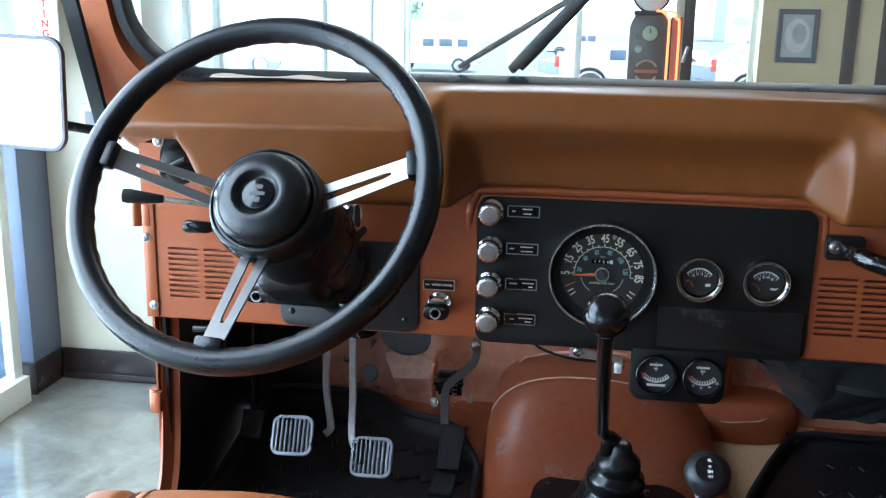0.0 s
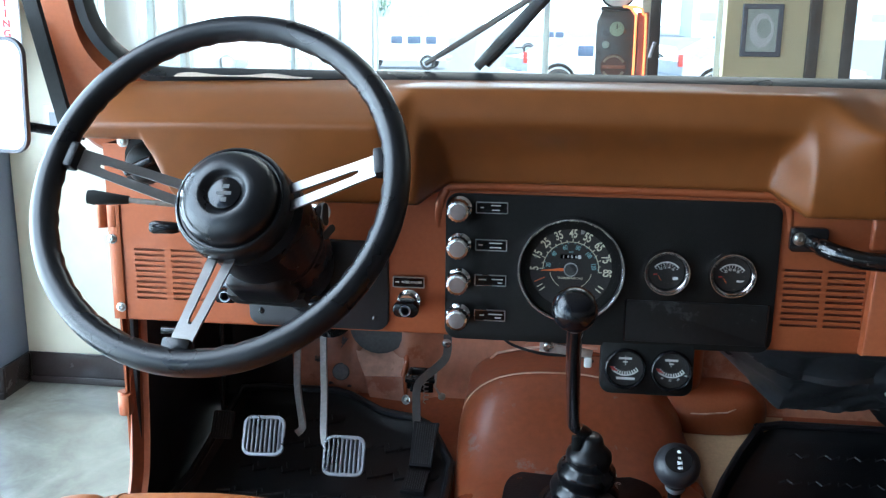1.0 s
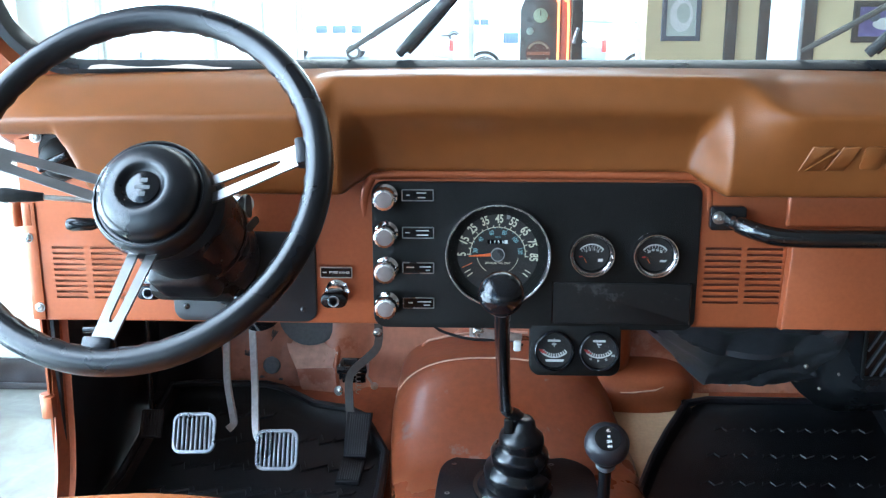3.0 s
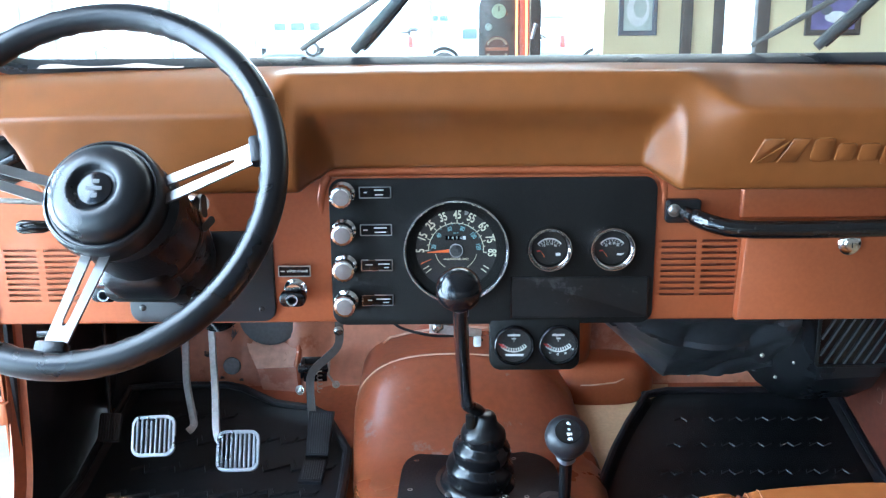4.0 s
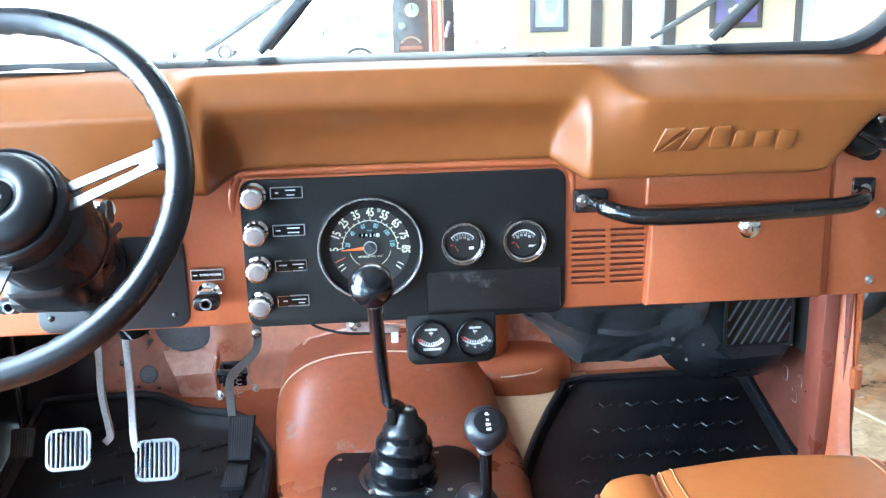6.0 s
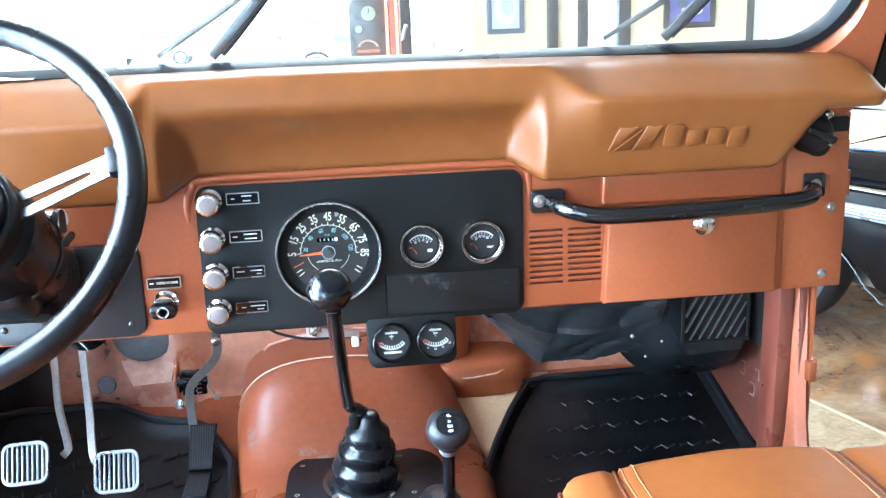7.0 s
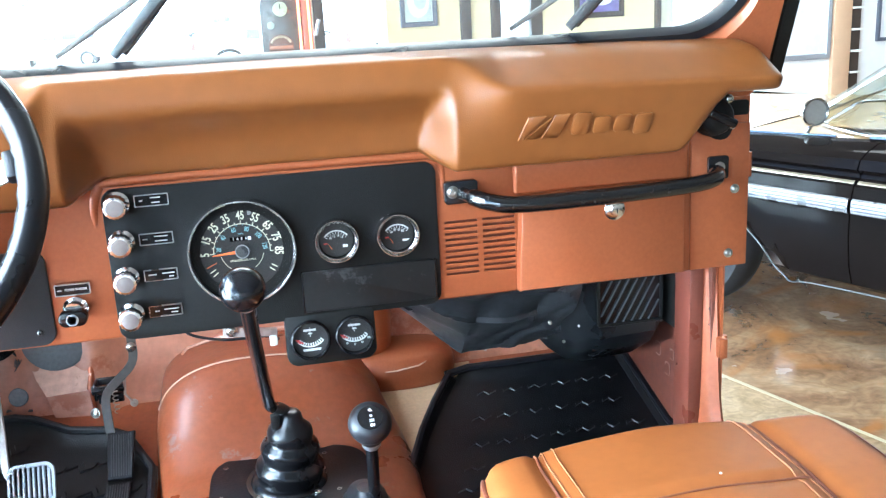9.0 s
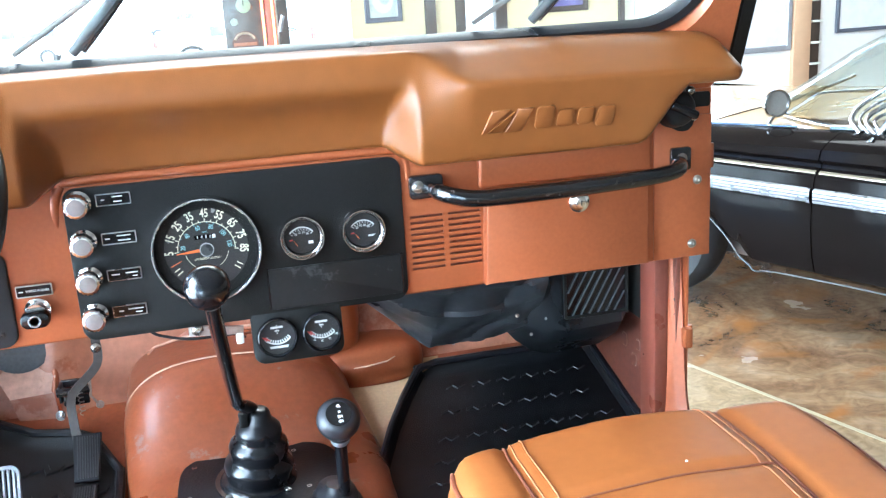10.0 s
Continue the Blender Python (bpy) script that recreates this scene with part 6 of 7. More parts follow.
# side glazing to the left, in front of and behind the pier
glazing("window_side_far", "tall side glazing with pale uprights beyond the pier", pose(-2.02, 9.4, 0, 90, 0, -90), 7.2, 0.0, 3.4, [(0.2, 0.05), (1.8, 0.04), (3.4, 0.04), (5.55, 0.06), (5.95, 0.05), (6.35, 0.04), (6.75, 0.04)])
glazing("window_side_near", "tall side glazing beside the parked vehicle", pose(-1.99, 1.78, 0, 90, 0, -90), 1.30, 0.0, 3.4, [(0.03, 0.05), (1.25, 0.07)])
# added glazing out of view, jogged inward to bring the side light closer
glazing("added_window_return", "added glazed return, unseen, beside the parked vehicle", pose(-1.99, 0.44, 0, 90, 0, 0), 0.64, 0.0, 3.4, [(0.03, 0.05), (0.61, 0.05)])
glazing("added_window_side", "added tall glazing, seen only by reflection, close along the parked vehicle", pose(-1.32, 0.40, 0, 90, 0, -90), 8.4, 0.0, 3.4, [(0.03, 0.05), (1.20, 0.02), (1.29, 0.015), (1.40, 0.05), (2.25, 0.06), (2.33, 0.03), (2.42, 0.05), (4.4, 0.07), (6.4, 0.07)])

pier = tagged(new("wall_pier"), "cream wall pier with dark moulded baseboard and blue-grey corner", "wall", kind="structure")
part("plaster", boxm(-1.978, -1.60, 2.04, 2.30, 0, 3.6, 0.004), WALL, pier)
part("corner_post", boxm(-2.035, -1.98, 1.86, 2.30, 0, 3.6, 0.006), BLUEGREY, pier, "blue-grey painted corner post")
for a, b, c, d in ((-1.962, -1.59, 2.025, 2.04), (-2.035, -1.965, 1.845, 1.86)):
    part("baseboard", boxm(a, b, c, d, 0.0, 0.115, 0.003), DARKTRIM, pier, "dark brown baseboard")
    part("baseboard_step", boxm(a, b + 0.004, c - 0.012, c, 0.0, 0.028, 0.004), DARKTRIM, pier)
    part("baseboard_cap", boxm(a, b + 0.003, c - 0.006, c, 0.112, 0.122, 0.003), DARKTRIM, pier)
part("baseboard", boxm(-1.98, -1.965, 1.86, 2.04, 0.0, 0.115, 0.003), DARKTRIM, pier)
part("white_edge", boxm(-1.60, -1.575, 2.04, 2.30, 0, 3.6, 0.004), WINFRAME, pier)
sw = thing("light_switch", "white switch plate on the cream wall", "switch", at=(-1.79, 2.055, 1.0))
part("plate", slab(round_rect(0.085, 0.125, 0.006), facing(-1.79, 2.04, 0.985), 0.006, 0.002), WHITE, sw)
part("rocker", slab(round_rect(0.035, 0.07, 0.003), facing(-1.79, 2.034, 0.985), 0.004, 0.002), mat("grey_rocker", (0.3, 0.3, 0.3), 0.4), sw)
sign = thing("vertical_sign", "white panel with red stacked letters on the corner post", "sign", at=(-1.98, 1.85, 1.3))
part("panel", boxm(-2.2, -1.777, 1.846, 1.856, 1.20, 2.1, 0.002), mat("white_sign_panel", (0.85, 0.87, 0.9), 0.4, spots=0.02), sign)
for i, ch in enumerate("TING"):
    writing("letter", ch, facing(-1.823, 1.845, 1.390 - i * 0.0325), 0.034, RED, sign, depth=0.001, weight=0.001)

# yellow wall with pictures, posts and windows, to the right ahead
wl2 = tagged(new("wall_front"), "pale yellow front wall with dark posts", "wall", kind="structure")
for a, b, mt, nm in ((1.66, 2.46, WALLY, "plaster"), (2.58, 2.80, WALLY, "plaster"), (3.38, 4.70, WALLY, "plaster"), (4.77, 4.90, WALL, "plaster"), (5.80, 7.0, WALLW, "plaster")):
    part(nm, boxm(a, b, 9.0, 9.2, 0, 3.6), mt, wl2)
for a, b in ((2.465, 2.575), (4.705, 4.765)):
    part("post", boxm(a, b, 8.95, 9.15, 0, 3.6, 0.006), DARKWOOD, wl2)
part("spandrel", boxm(2.80, 3.38, 9.0, 9.2, 0, 0.5), WALLY, wl2)
part("spandrel", boxm(4.90, 5.80, 9.0, 9.2, 0, 0.62), WALL, wl2)
win = tagged(new("window_2"), "tall window in a dark wooden frame", "window", kind="structure")
for a, b in ((2.80, 2.91), (3.25, 3.38)):
    part("jamb", boxm(a, b, 8.97, 9.1, 0.5, 3.6, 0.005), DARKWOOD, win)
g = part("pane", boxm(2.91, 3.25, 9.04, 9.05, 0.5, 3.6), CLEAR, win)
g.visible_shadow = False
win = tagged(new("window_3"), "sectional glazed door with pale bars", "window", kind="structure")
for x in (4.93, 5.21, 5.50, 5.78):
    part("bar", boxm(x - 0.022, x + 0.022, 8.99, 9.06, 0.62, 3.6, 0.004), WINFRAME, win)
for z in (0.66, 0.87, 1.35, 1.9):
    part("rail", boxm(4.90, 5.80, 8.985, 9.055, z - 0.02, z + 0.02, 0.004), WINFRAME, win)
for a, b in ((4.93, 5.21), (5.21, 5.50), (5.50, 5.78)):
    g = part("pane", boxm(a + 0.024, b - 0.024, 9.02, 9.03, 0.62, 3.6), CLEAR, win)
    g.visible_shadow = False


def picture(x0, x1, z0, z1, y, frame_mat, mount, label, blot, w=0.05, rz=0, group="framed pictures"):
    """A framed picture on a wall: rails, mount and a plain blurred image."""
    t = thing("framed_picture", label, "picture", group, at=((x0 + x1) / 2, y, z0))
    cx, cz, W_, H_ = (x0 + x1) / 2, (z0 + z1) / 2, x1 - x0, z1 - z0
    m = pose(cx, y, cz, 90, 0, rz)
    part("frame", ring_plate(W_, H_, 0.004, W_ - 2 * w, H_ - 2 * w, 0.003, m, 0.03, 0, 0.006), frame_mat, t)
    part("mount", slab(round_rect(W_ - 1.9 * w, H_ - 1.9 * w, 0.003, 2), m, 0.012), mount, t)
    for i_, (u, v, a, b, mt) in enumerate(blot):
        part("image_shape", slab([(u + a * math.cos(k * math.pi / 8), v + b * math.sin(k * math.pi / 8)) for k in range(16)], m @ pose(0, 0, 0.012 + 0.003 * i_), 0.002), mt, t)
    return t


GREYF = mat("blue_grey_frame", (0.10, 0.11, 0.14), 0.4)
PALE1, PALE2, PALE3 = mat("pale_green_print", (0.5, 0.55, 0.5), 0.4, spots=0.3, scale=12), mat("white_poster", (0.75, 0.76, 0.75), 0.4), mat("purple_print", (0.16, 0.13, 0.33), 0.4, spots=0.5, scale=20)
picture(1.81, 2.21, 1.00, 1.52, 8.995, GREYF, PALE1, "framed pale car print on the yellow wall", [(0.0, 0.0, 0.12, 0.17, PALE2), (0.02, 0.02, 0.07, 0.10, PALE1)])
picture(3.75, 4.33, 0.985, 1.40, 8.995, DARKWOOD, PALE3, "framed purple car photograph on the yellow wall", [(0.03, -0.02, 0.12, 0.06, PALE2), (-0.08, 0.05, 0.06, 0.05, GREYF)], 0.06)

# right-hand far side: white wall, tan column, shelves and poster
rw = tagged(new("wall_alcove"), "white alcove wall with a tan column and shelf niche", "wall", kind="structure")
part("plaster", boxm(4.85, 8.9, 7.0, 7.15, 0, 3.6), WALLW, rw)
part("column", boxm(5.57, 5.75, 6.94, 7.0, 0, 3.6, 0.004), mat("tan_column_paint", (0.62, 0.40, 0.24), 0.6, spots=0.08), rw)
part("niche", boxm(5.76, 5.86, 6.96, 7.0, 0.1, 1.5, 0.004), DARKWOOD, rw)
for k in range(6):
    part("niche_shelf", boxm(5.76, 5.87, 6.93, 6.96, 0.2 + 0.2 * k, 0.22 + 0.2 * k, 0.002), WINFRAME, rw)
picture(6.05, 7.2, 0.68, 1.8, 6.995, GREYF, PALE2, "large framed white poster on the white wall", [], 0.035)
picture(4.905, 5.56, 0.553, 1.638, 6.995, mat("silver_frame", (0.45, 0.47, 0.5), 0.4, 0.6), PALE2, "poster in a silver frame on the white wall", [], 0.05)

# old petrol pump by the glass
pump = thing("petrol_pump", "old dark petrol pump with a white globe and orange neon tubes", "petrol pump", at=(0.56, 8.0, 0))
PUMPD = mat("pump_dark_enamel", (0.075, 0.06, 0.05), 0.35, spots=0.2, wear=(0.25, 0.1, 0.05), wear_scale=5, wear_cut=0.62)
part("cabinet", slab([(-0.19, 0.0), (0.19, 0.0), (0.185, 1.33), (0.14, 1.43), (-0.14, 1.43), (-0.185, 1.33)], facing(0.555, 8.2, 0.0), 0.36, 0.02), PUMPD, pump)
part("cap", boxm(0.41, 0.70, 7.88, 8.16, 1.43, 1.47, 0.01), BLACK, pump)
part("globe", lathem((0.555, 7.93, 1.62), (0, -1, 0), [(0.02, -0.09), (0.12, -0.08), (0.155, -0.04), (0.16, 0.0), (0.155, 0.02), (0.12, 0.04), (0.02, 0.045)], 32), mat("globe_glass", (0.8, 0.75, 0.7), 0.3), pump)
part("globe_ring", lathem((0.555, 7.93, 1.62), (0, -1, 0), [(0.155, -0.02), (0.172, -0.015), (0.172, 0.015), (0.155, 0.03)], 32, cap=False), BLACK_METAL, pump)
part("dial", lathem((0.555, 7.838, 1.27), (0, -1, 0), [(0.066, 0), (0.066, 0.01), (0.05, 0.014)], 28), mat("pump_dial", (0.42, 0.46, 0.3), 0.4, spots=0.2), pump)
part("sight_glass", lathem((0.46, 7.838, 1.13), (0, -1, 0), [(0.034, 0), (0.034, 0.01), (0.026, 0.014)], 24), mat("pump_sight", (0.42, 0.47, 0.4), 0.3), pump)
part("emblem_disc", lathem((0.54, 7.838, 0.93), (0, -1, 0), [(0.118, 0), (0.118, 0.006)], 32), mat("pump_emblem", (0.13, 0.05, 0.03), 0.4, spots=0.3), pump)
for a0, a1, r_ in ((25, 155, 0.098), (205, 335, 0.098)):
    part("emblem_arc", tubem([V(0.54 + r_ * math.cos(radians(q)), 7.830, 0.93 + r_ * math.sin(radians(q))) for q in np.linspace(a0, a1, 14)], 0.011, 8), mat("faded_cream_enamel", (0.42, 0.3, 0.2), 0.5), pump)
part("emblem_band", boxm(0.435, 0.645, 7.826, 7.834, 0.915, 0.945, 0.003), mat("faded_red_enamel", (0.4, 0.14, 0.07), 0.5), pump)
part("dial_pointer", boxm(0.551, 0.559, 7.818, 7.824, 1.27, 1.315, 0.001), BLACK, pump)
NEON = glow("orange_neon", (1.0, 0.22, 0.06), 1.3)
for dx in (0.0, 0.09):
    part("neon_tube", tubem(smooth_path([V(0.72 + dx, 7.83, 0.3), V(0.72 + dx, 7.83, 1.30), V(0.71 + dx * 0.8, 7.83, 1.40), V(0.66 + dx, 7.83, 1.46), V(0.60, 7.83, 1.47)], 5), 0.011, 8), NEON, pump)
part("side_panel", boxm(0.745, 0.84, 7.85, 8.15, 0.0, 1.42, 0.01), mat("rust_red_enamel", (0.35, 0.09, 0.04), 0.4), pump)
part("nozzle", tubem([V(0.86, 7.84, 1.02), V(0.88, 7.83, 1.10), V(0.90, 7.83, 1.16)], 0.018, 10), ALU, pump)
pump.location.x -= 0.055
post = struct(part("post", boxm(0.865, 0.965, 8.58, 8.68, 0, 3.6, 0.006), DARKWOOD), "dark wooden post near the glass", "post")
struct(part("post_side", boxm(0.78, 0.862, 8.60, 8.66, 0, 3.6, 0.004), WALL), "tan post lining beside the dark post", "post")

# ---- the dark car alongside ----
CU = V(0.394, -0.919, 0).normalized()       # towards its rear
CN = V(0.919, 0.394, 0)                      # across it, away from the camera
CO = V(0.013, -1.168, 0) + CN * 3.0
CARM = Matrix(((CU.x, CN.x, 0, CO.x), (CU.y, CN.y, 0, CO.y), (0, 0, 1, 0), (0, 0, 0, 1)))


def C(s, n, z):
    """A place by distance along the car, depth across it from the near flank, and height."""
    return CARM @ V(s, n, z)


CARBLK = mat("black_car_paint", (0.006, 0.0045, 0.004), 0.08, spots=0.1, spec=0.08, rough_var=0.02)
CARTAN = mat("gold_car_paint", (0.5, 0.33, 0.16), 0.22, spots=0.04, coat=0.25, rough_var=0.02)
CARCHROME = mat("aged_chrome", (0.42, 0.42, 0.42), 0.1, 1.0, spots=0.1, rough_var=0.05)
old = thing("parked_saloon_car", "black and gold old saloon car with chrome side strips", "car", at=tuple(C(-0.9, 0.9, 0)))
# side section: (inset, z)
SEC = [(0.10, 0.24), (0.04, 0.27), (0.015, 0.34), (0.0, 0.45), (0.0, 0.56), (0.012, 0.63), (0.05, 0.655), (0.055, 0.665), (0.030, 0.680), (0.045, 0.706), (0.085, 0.722), (0.15, 0.738), (0.20, 0.744)]
WS, WZ, WR = -2.60, 0.335, 0.40              # front wheel arch


def arch_z(s):
    """Lower edge of the front wing: flat-topped arch with a long raked rear."""
    pts = [(-3.6, 0.26), (-3.05, 0.26), (-2.92, 0.50), (-2.36, 0.515), (-2.30, 0.47), (-2.17, 0.368), (-2.09, 0.285), (-2.02, 0.243), (-1.7, 0.245)]
    for (a, za), (b, zb) in zip(pts, pts[1:]):
        if s <= b:
            return za + (zb - za) * (s - a) / (b - a)
    return 0.245


def flank(s0, s1, name, n=24, arch=False):
    rows = []
    for s in np.linspace(s0, s1, n):
        row = []
        for d, z in SEC:
            zz = z + max(0.0, min(1.0, (z - 0.66) / 0.08)) * 0.04 * (s + 2.4)
            if arch:
                zz = max(zz, arch_z(s))
            row.append(C(s, d, zz))
        rows.append(row)
    return part(name, thicken(loftm(rows), 0.012), CARBLK, old, smooth=30)


flank(-3.6, -1.808, "front_wing", 90, True)
flank(-1.803, -0.70, "door", 10)
flank(-0.694, 1.2, "rear_wing", 12)
part("bonnet", loftm([[C(s, n, 0.748 + 0.04 * (s + 2.4) + 0.022 * (1 - abs((n - 0.89) / 0.69) ** 2.5)) for n in np.linspace(0.205, 1.575, 15)] for s in (-3.6, -3.0, -2.7, -2.5, -2.42)]), CARTAN, old, "gold bonnet top")
part("bonnet_trim", tubem([C(s, 0.203, 0.748 + 0.04 * (s + 2.4)) for s in (-3.6, -2.6, -2.0)], 0.005, 8), CARCHROME, old)
part("cowl", loftm([[C(-2.415, n, 0.748 + 0.02 * math.sin(math.pi * (n - 0.2) / 1.4)) for n in np.linspace(0.2, 1.58, 9)], [C(-1.72, n, 0.758 - 0.01 * math.sin(math.pi * (n - 0.2) / 1.4)) for n in np.linspace(0.2, 1.58, 9)]]), CARTAN, old)
part("far_side", loftm([[C(s, 1.58, 0.72), C(s, 1.75, 0.70), C(s, 1.8, 0.6), C(s, 1.75, 0.24)] for s in (-3.6, -1, 1.2)]), CARBLK, old)
part("nose", loftm([[C(-3.6, n, z) for n in (0.0, 0.5, 1.3, 1.8)] for z in (0.24, 0.5, 0.69)]), CARBLK, old)
part("tail_deck", loftm([[C(s, n, 0.82) for n in (0.2, 0.9, 1.6)] for s in (0.0, 1.2)]), CARTAN, old)
for d, z0, z1, mt, nm in ((-0.010, 0.535, 0.590, mat("bright_strip", (0.36, 0.36, 0.36), 0.3, 0.7), "side_strip"), (0.022, 0.603, 0.648, mat("gold_side_flash", (0.22, 0.18, 0.12), 0.2, 0.3, coat=0.6), "side_flash")):
    for s0, s1 in ((-3.5, -1.812), (-1.799, -0.70)):
        rows = [[C(s, d + 0.012, z0), C(s, d + 0.002, z0 + 0.006), C(s, d - 0.002, (z0 + z1) / 2), C(s, d + 0.002, z1 - 0.006), C(s, d + 0.012, z1)] for s in (s0, (s0 + s1) / 2, s1)]
        strip = part(nm, loftm(rows), mt, old)
        for k in (0.30, 0.52, 0.74):
            if nm == "side_strip":
                part("groove", boxm(s0 + 0.004, s1 - 0.004, d - 0.006, d + 0.002, z0 + (z1 - z0) * k - 0.0022, z0 + (z1 - z0) * k + 0.0022, m=CARM), mat("groove_paint", (0.08, 0.08, 0.09), 0.4) if not bpy.data.materials.get("groove_paint") else bpy.data.materials["groove_paint"], strip)
a = [C(s_, -0.006, arch_z(s_)) for s_ in (-2.92, -2.6, -2.40, -2.34, -2.30, -2.25, -2.17, -2.12, -2.09, -2.05, -2.02)]
a += [C(-1.95, 0.02, 0.246), C(-1.6, 0.03, 0.25), C(-1.0, 0.03, 0.25)]
part("arch_trim", tubem(smooth_path(a, 4), 0.0035, 8), mat("dull_trim", (0.07, 0.068, 0.065), 0.4, 0.7), old, "chrome wheel arch and sill trim")
wh = part("front_wheel", lathem(C(WS, 0.06, WZ), tuple(-CN), [(0.10, -0.16), (0.30, -0.17), (0.325, -0.13), (0.33, -0.08), (0.325, -0.03), (0.30, 0.0), (0.20, 0.005), (0.15, -0.01)], 48), mat("tyre_rubber", (0.012, 0.012, 0.012), 0.7, bump=0.4, bump_scale=70), old, "black tyre")
part("hub_cap", lathem(C(WS, 0.06, WZ), tuple(-CN), [(0.15, -0.02), (0.14, 0.01), (0.10, 0.02), (0.05, 0.035), (0.01, 0.036)], 36), CHROME, wh)
part("axle_part", boxm(-0.10, 0.12, 0.25, 0.35, 0.20, 0.30, 0.02, m=CARM @ pose(WS + 0.32, 0, 0)), RAWSTEEL, old)
# wrap-round windscreen with chrome edge, side glass and roof
base = [C(-2.47 + 0.80 * abs((n - 0.9) / 0.72) ** 2.6, n, 0.765) for n in np.concatenate([np.linspace(0.18, 0.36, 7), np.linspace(0.42, 1.38, 13), np.linspace(1.44, 1.62, 7)])]
topl = [C(-1.70 + 0.30 * abs((n - 0.9) / 0.58) ** 2.6, n, 1.20) for n in np.concatenate([np.linspace(0.32, 0.465, 7), np.linspace(0.513, 1.287, 13), np.linspace(1.335, 1.48, 7)])]
g = part("windscreen_glass", loftm([base, [p.lerp(q, 0.5) + V(0, 0, 0.03) for p, q in zip(base, topl)], topl]), glass("tinted_glass", (0.86, 0.93, 0.92), gloss=0.3), old)
for ln, r in ((base, 0.010), (topl, 0.012), ([base[0], base[0].lerp(topl[0], 0.5) + V(0, 0, 0.03), topl[0]], 0.014), ([base[0] - CU * 0.05 - CN * 0.02 - V(0, 0, 0.02), base[6] - CU * 0.05 - V(0, 0, 0.02), base[13] - CU * 0.05 - V(0, 0, 0.01)], 0.008)):
    part("screen_trim", tubem(ln, r, 10), CARCHROME, old)
for k in (0.0, 1.0):
    part("wiper_arm", tubem([C(-2.30 - 0.1 * k, 0.5 + 0.4 * k, 0.775), C(-2.16 - 0.1 * k, 0.66 + 0.4 * k, 0.86)], 0.006, 8), CARCHROME, old)
part("steering_rim", tubem([C(-1.62 + 0.16 * math.cos(t) * 0.4, 0.62 + 0.19 * math.sin(t), 0.86 + 0.17 * math.cos(t)) for t in np.linspace(0, 2 * math.pi, 28)], 0.012, 8), WHITE, old)
part("dashboard_top", loftm([[C(-2.2, n, 0.772) for n in (0.35, 0.9, 1.45)], [C(-1.75, n, 0.79) for n in (0.3, 0.9, 1.5)], [C(-1.72, n, 0.62) for n in (0.3, 0.9, 1.5)]]), CARTAN, old)
part("roof", loftm([[C(s, n, 1.21 + 0.08 * math.sin(math.pi * (n - 0.3) / 1.2) * (1 if -1.3 < s < 0.3 else 0.5)) for n in np.linspace(0.3, 1.5, 9)] for s in (-1.55, -1.2, 0.0, 0.4)]), CARTAN, old)
part("door_sill_trim", tubem([C(s, 0.20, 0.744 + 0.04 * (s + 2.4) + 0.004) for s in (-1.86, -1.1, -0.2, 0.4)], 0.014, 8), CARCHROME, old)
for d, r in ((0.0, 0.010), (0.03, 0.006), (0.055, 0.009), (0.085, 0.006)):
    part("quarter_light", tubem(smooth_path([C(-1.74 + d, 0.18, 0.765), C(-1.785 + d, 0.20, 0.80), C(-1.787 + d, 0.22, 0.835 - d * 0.2), C(-1.765 + d, 0.25, 0.868 - d * 0.4), C(-1.713 + d, 0.28, 0.911 - d * 0.5), C(-1.55 + d, 0.30, 1.03 - d * 0.5), C(-1.35, 0.31, 1.18 - d)], 6), r, 10), CARCHROME, old, "chrome quarter-light frame")
mh = part("wing_mirror", lathem(C(-2.14, 0.27, 0.835), tuple(CU * 0.9 - CN * 0.45), [(0.01, -0.05), (0.04, -0.035), (0.056, 0.0), (0.056, 0.012), (0.050, 0.014), (0.047, 0.006)], 28), CARCHROME, old)
# plain grey stands for the reflection in the mirror
part("mirror_glass", lathem(C(-2.14, 0.27, 0.835), tuple(CU * 0.9 - CN * 0.45), [(0.048, 0.006), (0.01, 0.0065)], 28), mat("painted_reflection", (0.22, 0.21, 0.19), 0.35, 0.3), mh)
part("mirror_stem", tubem([C(-2.15, 0.22, 0.742), C(-2.14, 0.26, 0.79)], 0.010, 10), CARCHROME, old)
part("interior_panel", boxm(-1.7, 0.3, 0.3, 1.5, 0.3, 0.72, 0.02, m=CARM), mat("dark_car_interior", (0.05, 0.045, 0.04), 0.6), old)
part("vent_handle", tubem([C(-1.70, 0.13, 0.715), C(-1.675, 0.11, 0.735), C(-1.66, 0.12, 0.765)], [0.004, 0.014, 0.006], 10), CARCHROME, old)

# ---- outside: sloping car park, vehicles, tree, far buildings ----
ASPHALT = mat("pale_dry_asphalt", (0.28, 0.28, 0.28), 0.85, spots=0.15, scale=0.4)
bm = loftm([[V(x, y, z) for x in (-3000, -200, -60, -20, 0, 20, 60, 200, 3000)] for y, z in ((-400, -0.25), (-20, -0.25), (9.8, -0.25), (20, -0.45), (45, -1.15), (80, -1.3), (400, -1.3), (3000, -1.3))])
struct(part("ground", bm, ASPHALT), "pale sunlit asphalt car park sloping gently away", "ground")
GLASSDK = mat("dark_vehicle_glass", (0.07, 0.10, 0.16), 0.08, spots=0.05)
TYRE = bpy.data.materials["tyre_rubber"]


def ground_z(y):
    pts = ((9.8, -0.25), (20, -0.45), (45, -1.15), (80, -1.3))
    for (a, za), (b, zb) in zip(pts, pts[1:]):
        if y <= b:
            return za + (zb - za) * (y - a) / (b - a)
    return -1.3


